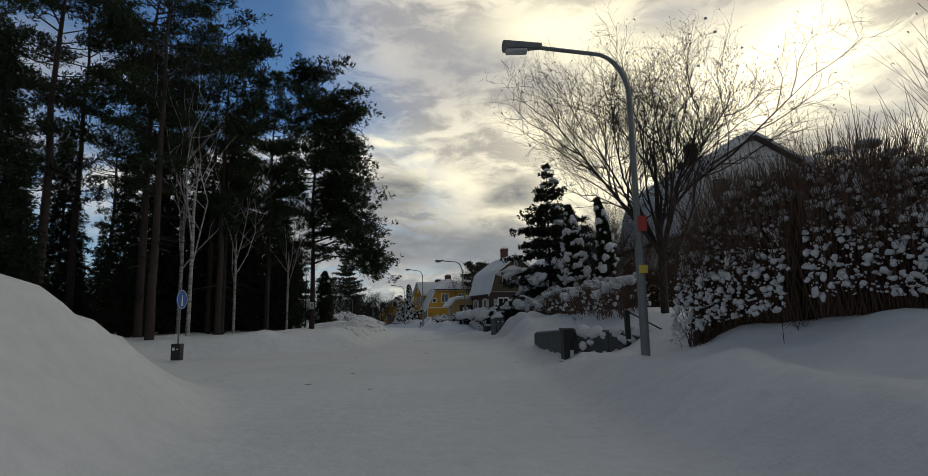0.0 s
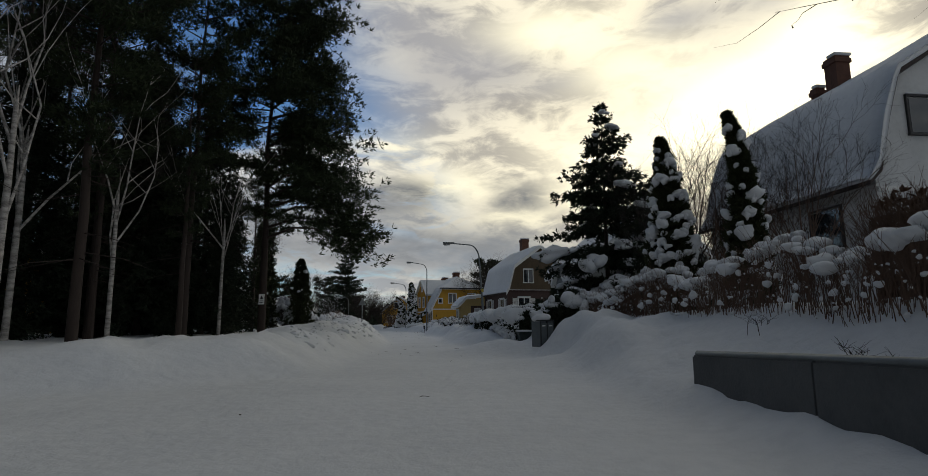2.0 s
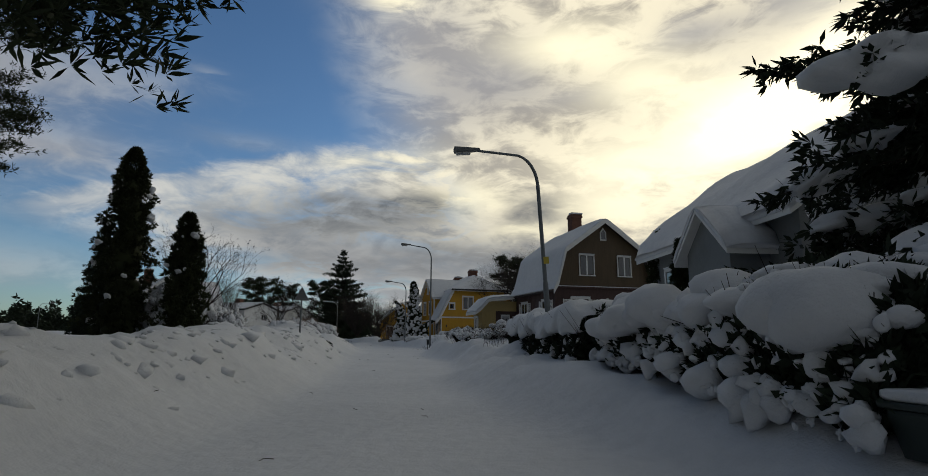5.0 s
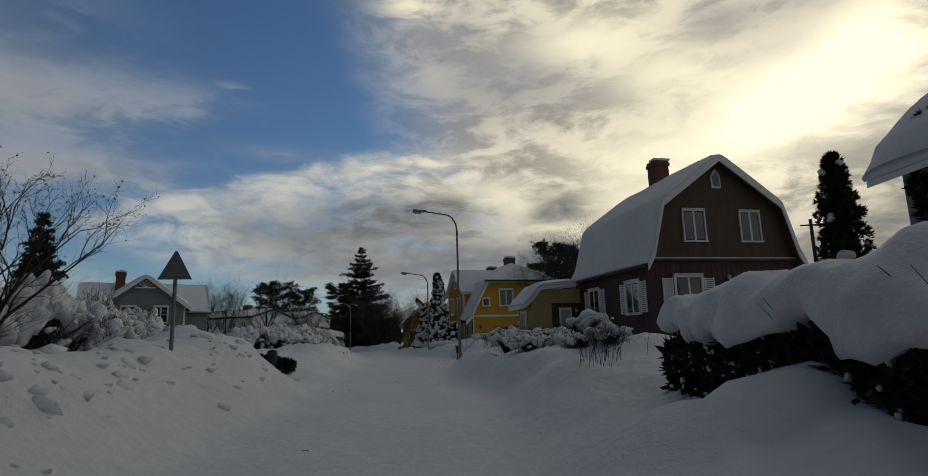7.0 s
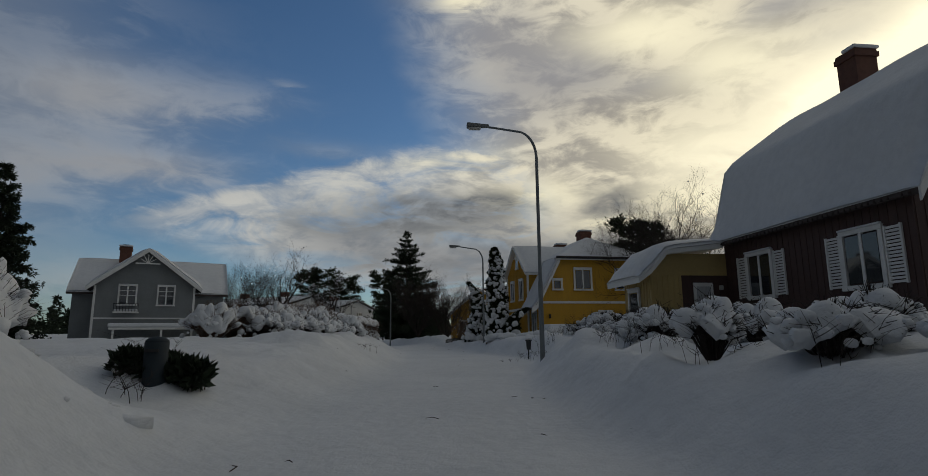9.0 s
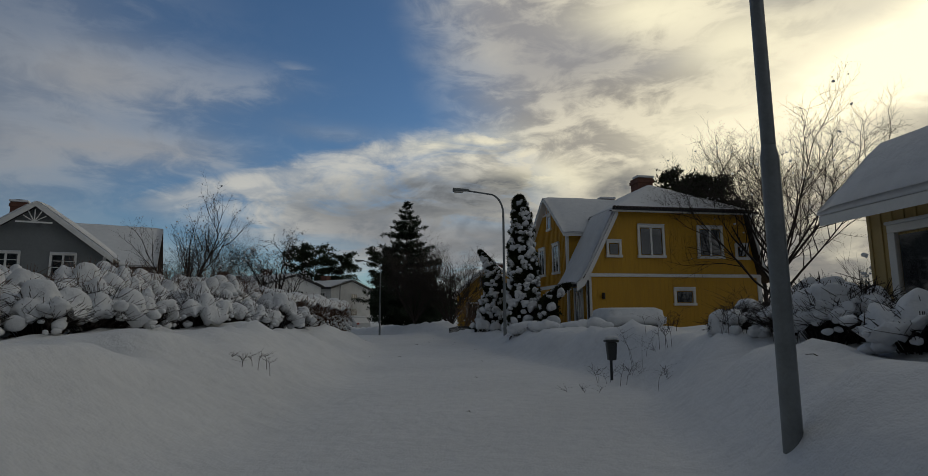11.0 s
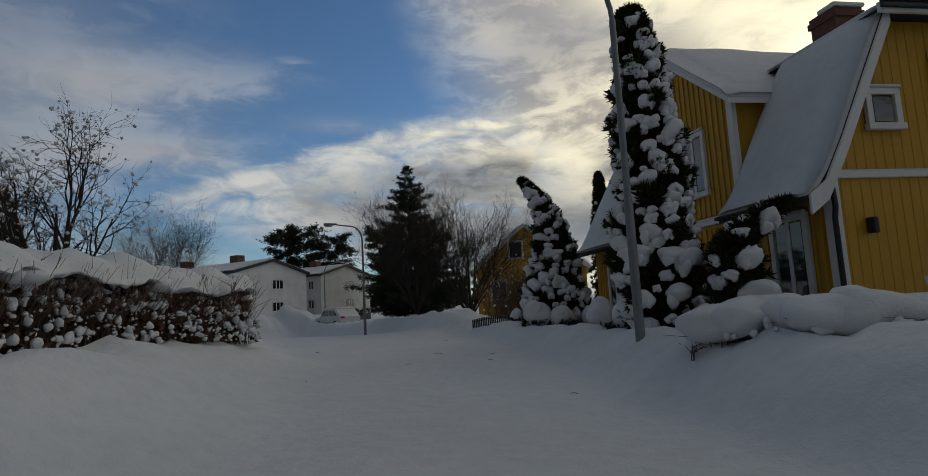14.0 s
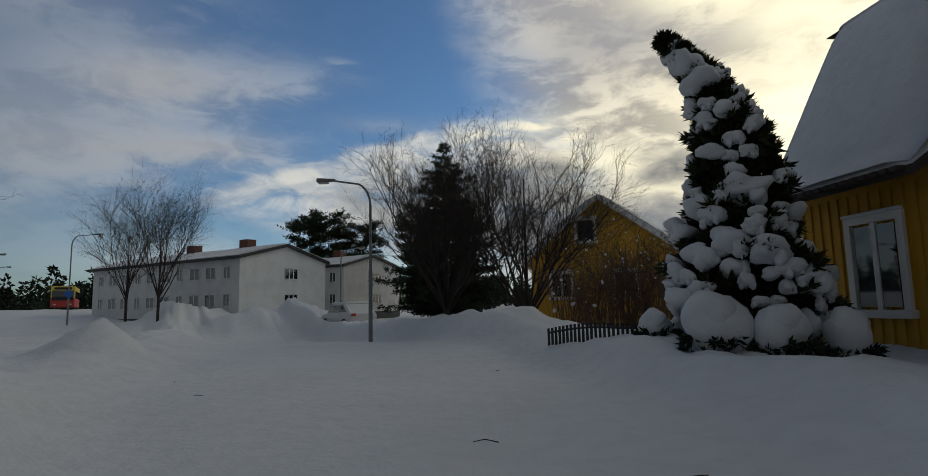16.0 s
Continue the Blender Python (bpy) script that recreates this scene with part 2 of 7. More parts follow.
OCHRE = material("pale_yellow_paint", (0.45, 0.33, 0.13), 0.6, 0.12, 1.2, 0.2, 25.0)
BROWN = material("brown_stain", (0.105, 0.070, 0.034), 0.7, 0.25, 1.5, 0.3, 25.0, random_amount=0.3, stretch=(3, 3, 0.5))
DARKBROWN = material("dark_brown_stain", (0.070, 0.036, 0.030), 0.7, 0.25, 1.5, 0.3, 25.0, stretch=(3, 3, 0.5))
WHITE = material("white_paint", (0.72, 0.72, 0.70), 0.5, 0.10, 2.0, 0.1, 30.0)
RENDER = material("white_plaster", (0.64, 0.65, 0.65), 0.85, 0.15, 0.8, 0.2, 40.0)
GREYWALL = material("grey_paint", (0.19, 0.205, 0.21), 0.7, 0.15, 1.0, 0.2, 30.0)
BRICK = material("chimney_brick", (0.15, 0.065, 0.042), 0.85, 0.3, 5.0, 0.4, 30.0, random_amount=0.4)
ROOFTILE = material("roof_tile", (0.06, 0.045, 0.04), 0.8, 0.25, 3.0, 0.3, 20.0)
STEEL = material("galvanised_steel", (0.20, 0.22, 0.23), 0.55, 0.2, 4.0, 0.1, 40.0, metal=0.5)
LAMPGREY = material("lamp_housing", (0.16, 0.17, 0.17), 0.5, 0.15, 5.0)
CONCRETE = material("concrete", (0.085, 0.09, 0.095), 0.85, 0.3, 1.5, 0.4, 30.0, tint=(0.05, 0.055, 0.06))
DARKPLASTIC = material("dark_plastic", (0.025, 0.028, 0.03), 0.5, 0.2, 6.0, 0.05, 60.0)
GREENPLASTIC = material("green_plastic", (0.016, 0.030, 0.026), 0.45, 0.2, 6.0, 0.05, 60.0)
CABINET = material("grey_cabinet", (0.11, 0.13, 0.14), 0.5, 0.2, 4.0, 0.05, 60.0)
BLUE = material("blue_sign", (0.015, 0.10, 0.36), 0.4, 0.1, 5.0)
SIGNBACK = material("sign_back", (0.17, 0.18, 0.18), 0.5, 0.15, 4.0, metal=0.4)
GLASS = glass_material("window_glass")
CURTAIN = material("curtain_cloth", (0.45, 0.46, 0.48), 0.9, 0.2, 4.0, 0.3, 8.0, stretch=(6, 6, 0.4))
RED = material("red_plastic", (0.38, 0.03, 0.02), 0.5, 0.1, 5.0)
TAGYELLOW = material("yellow_plate", (0.55, 0.42, 0.05), 0.5, 0.1, 5.0)
BLACK = material("black_paint", (0.012, 0.012, 0.014), 0.5, 0.15, 5.0)
CARWHITE = material("car_paint", (0.55, 0.56, 0.57), 0.3, 0.08, 3.0)
LENS = material("lamp_lens", (0.45, 0.45, 0.43), 0.3, 0.1, 5.0)


# ---- mesh helpers ----
def part(name, bm, mat, parent=None, label="", smooth=False):
    me = bpy.data.meshes.new(name)
    bm.to_mesh(me)
    bm.free()
    me.materials.append(mat)
    if smooth:
        me.polygons.foreach_set("use_smooth", [True] * len(me.polygons))
    ob = new(name, me)
    if parent is not None:
        ob.parent = parent
    if label:
        ob["label"] = label
    return ob


def arrays(name, verts, faces, mat, parent=None, label="", smooth=False):
    """One mesh from numpy arrays; faces: an array of triangles or quads."""
    me = bpy.data.meshes.new(name)
    verts = np.asarray(verts, dtype=np.float32).reshape(-1, 3)
    faces = np.asarray(faces, dtype=np.int32)
    n, k = faces.shape
    me.vertices.add(len(verts))
    me.vertices.foreach_set("co", verts.ravel())
    me.loops.add(n * k)
    me.loops.foreach_set("vertex_index", faces.ravel())
    me.polygons.add(n)
    me.polygons.foreach_set("loop_start", np.arange(0, n * k, k, dtype=np.int32))
    me.update(calc_edges=True)
    me.materials.append(mat)
    if smooth:
        me.polygons.foreach_set("use_smooth", np.ones(n, dtype=bool))
    ob = new(name, me)
    if parent is not None:
        ob.parent = parent
    if label:
        ob["label"] = label
    return ob


def thing(name, m, label, category, group="", kind=""):
    ob = new(name)
    ob.empty_display_size = 0.2
    ob.matrix_basis = m
    return tagged(ob, label, category, group, kind)


def box(bm, x0, x1, y0, y1, z0, z1, bevel=0.0):
    r = bmesh.ops.create_cube(bm, size=1.0, matrix=Matrix.Translation(((x0 + x1) / 2, (y0 + y1) / 2, (z0 + z1) / 2)) @ Matrix.Diagonal((x1 - x0, y1 - y0, z1 - z0, 1)))
    if bevel:
        edges = list({e for v in r["verts"] for e in v.link_edges})
        bmesh.ops.bevel(bm, geom=edges, offset=bevel, segments=2, affect="EDGES", profile=0.6)
    return bm


def boxmesh(x0, x1, y0, y1, z0, z1, bevel=0.0):
    return box(bmesh.new(), x0, x1, y0, y1, z0, z1, bevel)


def prism(bm, outline, y0, y1):
    """A slab between y0 and y1 with the given outline in x and z."""
    a = [bm.verts.new((x, y0, z)) for x, z in outline]
    b = [bm.verts.new((x, y1, z)) for x, z in outline]
    bm.faces.new(a)
    bm.faces.new(list(reversed(b)))
    n = len(a)
    for i in range(n):
        bm.faces.new((a[i], b[i], b[(i + 1) % n], a[(i + 1) % n]))
    bmesh.ops.recalc_face_normals(bm, faces=bm.faces)
    return bm


def tube(verts, faces, points, radii, sides=6):
    """Appends a tapered tube along points to lists of verts and quads."""
    pts = [Vector(p) for p in points]
    base = len(verts)
    prev = None
    for i, p in enumerate(pts):
        d = (pts[min(i + 1, len(pts) - 1)] - pts[max(i - 1, 0)]).normalized()
        if prev is None:
            side = d.orthogonal().normalized()
        else:
            side = (prev - d * prev.dot(d))
            side = side.normalized() if side.length > 1e-6 else d.orthogonal().normalized()
        prev = side
        other = d.cross(side)
        for k in range(sides):
            a = 2 * math.pi * k / sides
            verts.append(p + (side * math.cos(a) + other * math.sin(a)) * radii[i])
    for i in range(len(pts) - 1):
        for k in range(sides):
            a, b = base + i * sides + k, base + i * sides + (k + 1) % sides
            faces.append((a, b, b + sides, a + sides))
    return verts, faces


def tubes(name, lines, mat, parent=None, label="", sides=6, smooth=True):
    v, f = [], []
    for pts, radii in lines:
        tube(v, f, pts, radii, sides)
    return arrays(name, [tuple(p) for p in v], f, mat, parent, label, smooth)


def blob_arrays(centers, radii, rng, sub=2, rough=0.25, squash=0.7, turns=None):
    """Uneven rounded lumps, as joined arrays."""
    bm = bmesh.new()
    bmesh.ops.create_icosphere(bm, subdivisions=sub, radius=1.0)
    bv = np.array([v.co[:] for v in bm.verts])
    bf = np.array([[v.index for v in f.verts] for f in bm.faces])
    bm.free()
    vs, fs, off = [], [], 0
    for i, (c, r) in enumerate(zip(centers, radii)):
        r = np.asarray(r) if np.ndim(r) else np.array([r, r, r * squash])
        ph = rng.random((3, 3)) * 6.3
        k = rng.normal(size=(3, 3)) * 2.2
        d = 1 + rough * sum(np.sin(bv @ k[j] + ph[j, 0]) for j in range(3)) / 2.2 + rough * 0.35 * np.sin(bv @ (k[0] * 3.1) + ph[0, 1]) * np.sin(bv @ (k[1] * 2.7) + ph[1, 1])
        v = bv * d[:, None] * r
        if turns is not None:
            ca, sa, tl = math.cos(turns[i][0]), math.sin(turns[i][0]), turns[i][1]
            v[:, 2] += v[:, 0] * tl
            v = np.stack([v[:, 0] * ca - v[:, 1] * sa, v[:, 0] * sa + v[:, 1] * ca, v[:, 2]], 1)
        vs.append(v + np.asarray(c))
        fs.append(bf + off)
        off += len(bv)
    return np.concatenate(vs), np.concatenate(fs)


# ---- ground ----
LINE_Y = [-60, 12, 25, 37, 54, 67, 82, 91, 102, 108, 114, 120, 130, 145, 170]
LINE_X = [1.5, 0.6, -0.2, -0.7, -2.0, -4.4, -7.4, -9.7, -12.8, -15.2, -18.8, -23.5, -33.0, -48.0, -72.0]
# along the street: y, then left crest height, ground behind, offset; right crest height, ground behind, offset
EDGES = [(-60, 1.6, 1.4, -4.6, 0.5, 0.9, 4.0), (14, 2.1, 1.6, -4.6, 0.6, 1.0, 3.8), (19, 1.7, 1.2, -4.6, 0.7, 1.2, 3.5), (23.5, 0.75, 0.65, -6.2, 0.45, 1.1, 3.5), (27, 0.5, 0.6, -10.2, 0.3, 1.25, 3.9), (33, 0.55, 0.6, -11.2, 0.4, 1.5, 4.1), (35.5, 0.7, 0.6, -7.5, 0.5, 1.5, 4.1),
         (38, 0.9, 0.7, -5.2, 0.9, 1.5, 4.3), (43, 0.9, 0.7, -5.0, 1.25, 1.5, 5.0), (47, 0.95, 0.7, -5.0, 0.6, 1.1, 4.4)]
EDGES += [(54, 1.15, 0.8, -4.8, 0.65, 0.9, 2.3), (60, 1.25, 0.8, -4.6, 0.65, 0.9, 2.0), (64.5, 1.3, 0.8, -4.6, 0.45, 0.8, 3.0), (66.5, 1.3, 0.8, -4.6, 0.7, 0.8, 3.0), (69, 1.2, 0.8, -4.6, 0.8, 0.9, 3.3), (70, 1.2, 0.8, -4.6, 0.85, 0.95, 3.3),
          (74, 0.65, 0.7, -4.6, 0.95, 1.0, 2.9), (80, 1.0, 0.95, -4.4, 0.95, 1.0, 3.0), (86, 1.05, 1.0, -4.3, 0.9, 1.05, 4.0), (89, 1.0, 0.95, -4.2, 0.95, 1.15, 5.1), (92, 0.95, 0.9, -4.1, 0.95, 1.1, 5.1), (96, 0.85, 0.85, -4.0, 0.85, 0.95, 4.2), (100, 0.75, 0.75, -4.1, 0.72, 0.7, 3.8)]
EDGES += [(104.5, 0.62, 0.6, -4.3, 0.52, 0.45, 3.9), (108, 0.35, 0.3, -5.6, 0.42, 0.32, 4.0), (114, 0.3, 0.2, -6.0, 0.42, 0.28, 4.4), (120, 0.3, 0.2, -6.0, 0.8, 0.4, 4.6), (130, 0.8, 0.4, -6.0, 1.0, 0.5, 5.0), (150, 0.8, 0.5, -6.0, 0.8, 0.5, 5.0)]
CREST, LEFT_H, LEFT_T, LEFT_D, RIGHT_H, RIGHT_T, RIGHT_D = (list(c) for c in zip(*EDGES))
# single heaps: x, y, radius, height
HEAPS = [(-45.5, 139.9, 4.5, 2.2), (-37.5, 136.5, 3.8, 2.0), (-31.0, 136.0, 2.5, 1.3), (-22.2, 110.6, 0.7, 0.55), (-9.3, 69.0, 1.5, 0.5), (-15.6, 116.0, 2.2, 0.35), (-9.85, 72.7, 1.0, -0.45), (2.9, 40.2, 1.6, 0.35), (2.8, 43.9, 0.75, 0.8), (0.5, 47.2, 1.3, 0.35), (1.5, 46.8, 1.2, 0.3), (-5.2, 17.5, 1.6, 0.35), (-9.9, 58.5, 1.7, 0.4), (-10.6, 62.0, 1.5, 0.45), (-0.2, 61.5, 0.75, 0.5), (0.35, 69.6, 1.5, 0.42), (-0.5, 72.0, 1.3, 0.25)]


def smooth(a, b, x):
    t = np.clip((x - a) / (b - a), 0, 1)
    return t * t * (3 - 2 * t)


def road_x(y):
    return np.interp(y, LINE_Y, LINE_X)


def fbm(x, y, scale, octaves=4):
    return noise.fractal((x * scale, y * scale, 3.7), 1.0, 2.1, octaves)


def ground_z(x, y, rough=True):
    d = x - float(road_x(y))
    ip = lambda a: float(np.interp(y, CREST, a))
    if d < 0:
        e, h, t, side = -ip(LEFT_D), ip(LEFT_H), ip(LEFT_T), -d
        foot = e - 2.5
    else:
        e, h, t, side = ip(RIGHT_D), ip(RIGHT_H), ip(RIGHT_T), d
        foot = e - 1.4
    lump = fbm(x, y, 0.55) if rough else 0.0
    up = float(smooth(foot, e, side))
    over = float(smooth(e + 0.3, e + 2.6, side))
    z = up * h * (1 + 0.28 * lump) * (1 - over) + over * (t + 0.12 * lump)
    z += -0.9 * float(smooth(116, 132, y)) + 1.9 * float(smooth(45, 85, -x)) * float(smooth(120, 150, y))
    for hx, hy, hr, hz in HEAPS:
        q = ((x - hx) ** 2 + (y - hy) ** 2) / (hr * hr)
        if q < 6:
            z += hz * math.exp(-q) * (1 + 0.35 * lump)
    if rough:
        z += 0.03 * fbm(x, y, 1.1, 4) * (1 - up) + up * (1 - 0.6 * over) * (0.15 * fbm(x + 9, y, 1.5, 4) + 0.09 * abs(fbm(x, y + 5, 3.3, 3)))
    return z


def build_ground():
    ys = np.concatenate([[-1500, -500, -160, -60, -20, -5], np.arange(4, 128, 0.42), np.arange(128, 175, 1.4), [185, 205, 240, 300, 420, 700, 1500, 3500]])
    ds = np.concatenate([[-3000, -900, -350, -180, -120, -90, -70, -56, -46], np.arange(-40, -14, 1.3), np.arange(-14, -7, 0.55), np.arange(-7, -2.4, 0.2), np.arange(-2.4, 2.0, 0.45), np.arange(2.0, 7.4, 0.2), np.arange(7.5, 15, 0.6), np.arange(15.5, 34, 1.6), [36, 44, 55, 75, 110, 200, 500, 1200, 3000]])
    verts = []
    for y in ys:
        c = float(road_x(y))
        for d in ds:
            far = abs(d) > 40 or y > 175 or y < -5
            verts.append((c + d, y, ground_z(c + d, y, not far)))
    n, k = len(ds), len(ys)
    i = np.arange((k - 1) * n).reshape(k - 1, n)[:, :-1].ravel()
    faces = np.stack([i, i + 1, i + n + 1, i + n], 1)
    ob = arrays("ground", verts, faces, SNOW, smooth=True)
    tagged(ob, "deep white snow over road, banks and gardens", "snow ground", kind="structure")


build_ground()


# ---- houses ----
def window(parent, m, w, h, panes=2, trim=0.12, cols=(WHITE, GLASS), curtain=True, cross=False):
    """A framed window in a wall; m places its lower middle, facing -y."""
    bm = bmesh.new()
    box(bm, -w / 2 - trim, w / 2 + trim, -0.06, 0.02, h, h + trim, 0.01)
    box(bm, -w / 2 - trim - 0.03, w / 2 + trim + 0.03, -0.09, 0.02, -trim, 0, 0.01)
    box(bm, -w / 2 - trim, -w / 2, -0.06, 0.02, 0, h, 0.01)
    box(bm, w / 2, w / 2 + trim, -0.06, 0.02, 0, h, 0.01)
    for i in range(1, panes):
        x = -w / 2 + w * i / panes
        box(bm, x - 0.045, x + 0.045, -0.045, 0.02, 0, h, 0.006)
    if cross:
        box(bm, -w / 2, w / 2, -0.035, 0.015, h * 0.48, h * 0.48 + 0.035)
        box(bm, -w / 2, w / 2, -0.035, 0.015, h * 0.74, h * 0.74 + 0.03)
    win = part("window", bm, cols[0], parent)
    win.matrix_basis = m @ Matrix.Translation((0, -0.024, 0))
    for i in range(panes):
        x0, x1 = -w / 2 + w * i / panes + 0.05, -w / 2 + w * (i + 1) / panes - 0.05
        part("pane", boxmesh(x0, x1, -0.028, -0.012, 0.04, h - 0.04), cols[1], win)
    sb = bmesh.new()
    box(sb, -w / 2 - trim, w / 2 + trim, -0.10, -0.01, h + trim, h + trim + 0.05, 0.02)
    part("snow_cap", sb, SNOW, win)
    return win


def snow_sheet(name, profile, y0, y1, thick, parent, rng, step=0.3, mat=None, taper=0.35):
    """A thick uneven layer of snow over a roof whose cross section is profile (x, z), from y0 to y1."""
    pr = np.array(profile, float)
    seg = np.hypot(*np.diff(pr, axis=0).T)
    s = np.concatenate([[0], np.cumsum(seg)])
    n = max(6, int(s[-1] / step))
    u = np.linspace(0, s[-1], n)
    px, pz = np.interp(u, s, pr[:, 0]), np.interp(u, s, pr[:, 1])
    tx, tz = np.gradient(px), np.gradient(pz)
    ln = np.hypot(tx, tz)
    nx, nz = -tz / ln, tx / ln
    if nz.mean() < 0:
        nx, nz = -nx, -nz
    for _ in range(3):
        nx[1:-1] = (nx[:-2] + nx[1:-1] * 2 + nx[2:]) / 4
        nz[1:-1] = (nz[:-2] + nz[1:-1] * 2 + nz[2:]) / 4
    k = max(4, int(abs(y1 - y0) / step))
    ys = np.linspace(y0, y1, k)
    ph = rng.random(6) * 6.3
    top, low = [], []
    for j, y in enumerate(ys):
        ey = min(y - y0, y1 - y)
        for i in range(n):
            eu = min(u[i], s[-1] - u[i])
            e = min(1.0, 0.45 + 0.55 * math.sqrt(min(1, max(0, ey) / taper))) * min(1.0, 0.45 + 0.55 * math.sqrt(min(1, eu / taper)))
            w = 1 + 0.12 * math.sin(u[i] * 1.3 + ph[0] + y * 0.5) + 0.1 * math.sin(y * 1.1 + ph[1]) + 0.05 * math.sin(y * 3.1 + u[i] * 2.3 + ph[2])
            h = thick * e * w
            top.append((px[i] + nx[i] * h, y, pz[i] + nz[i] * h))
            low.append((px[i], y, pz[i]))
    v = np.array(top + low)
    N = n * k
    idx = np.arange(N).reshape(k, n)
    q = np.stack([idx[:-1, :-1], idx[:-1, 1:], idx[1:, 1:], idx[1:, :-1]], -1).reshape(-1, 4)
    rim = np.concatenate([idx[0, :], idx[1:, -1], idx[-1, -2::-1], idx[-2:0:-1, 0]])
    r2 = np.roll(rim, -1)
    side = np.stack([rim, r2, r2 + N, rim + N], 1)
    return arrays(name, v, np.concatenate([q, q[:, ::-1] + N, side]), mat or SNOW, parent, smooth=True)


def roof_slab(profile, y0, y1, thick):
    bm = bmesh.new()
    outer = [(x, z) for x, z in profile]
    inner = [(x, z - thick) for x, z in reversed(profile)]
    return prism(bm, outer + inner, y0, y1)


batten_mesh = {}


def battens(parent, m, length, z0, z1, step, mat, top=None, proud=0.022, wide=0.045, skip=()):
    """Upright cover strips on a wall; m maps x along the wall, -y outwards. top(x) gives the upper end."""
    key = mat.name
    if key not in batten_mesh:
        bm = boxmesh(-0.5, 0.5, -1.0, 0.0, 0.0, 1.0)
        me = bpy.data.meshes.new("batten")
        bm.to_mesh(me)
        bm.free()
        me.materials.append(mat)
        batten_mesh[key] = me
    for i in range(int(length / step) + 1):
        x = 0.06 + i * step
        if x > length - 0.05:
            break
        t = top(x) if top else z1
        if t - z0 < 0.1:
            continue
        ob = new("board", batten_mesh[key])
        ob.parent = parent
        ob.matrix_basis = m @ Matrix.Translation((x, -0.001, z0)) @ Matrix.Diagonal((wide, proud, t - z0, 1))


def chimney(parent, x, y, z0, z1, w=0.75):
    bm = boxmesh(x - w / 2, x + w / 2, y - w / 2, y + w / 2, z0, z1 - 0.25)
    box(bm, x - w / 2 - 0.06, x + w / 2 + 0.06, y - w / 2 - 0.06, y + w / 2 + 0.06, z1 - 0.3, z1 - 0.12, 0.02)
    box(bm, x - w / 2 - 0.02, x + w / 2 + 0.02, y - w / 2 - 0.02, y + w / 2 + 0.02, z1 - 0.12, z1, 0.02)
    c = part("chimney", bm, BRICK, parent, "dark red brick chimney")
    part("chimney_cap", boxmesh(x - w * 0.3, x + w * 0.3, y - w * 0.3, y + w * 0.3, z1, z1 + 0.16, 0.05), BLACK, c)
    part("chimney_snow", boxmesh(x - w / 2 - 0.08, x + w / 2 + 0.08, y - w / 2 - 0.08, y + w * 0.1, z1 - 0.02, z1 + 0.10, 0.05), SNOW, c)


FRONT = Matrix.Identity(4)


def on_front(x, z, y=0.0):
    return Matrix.Translation((x, y, z))


def on_left(y, z, x=0.0):
    return Matrix.Translation((x, y, z)) @ Matrix.Rotation(radians(-90), 4, "Z")


def wall_prism(outline, y0, y1, mat, parent, name="wall", label=""):
    return part(name, prism(bmesh.new(), outline, y0, y1), mat, parent, label)


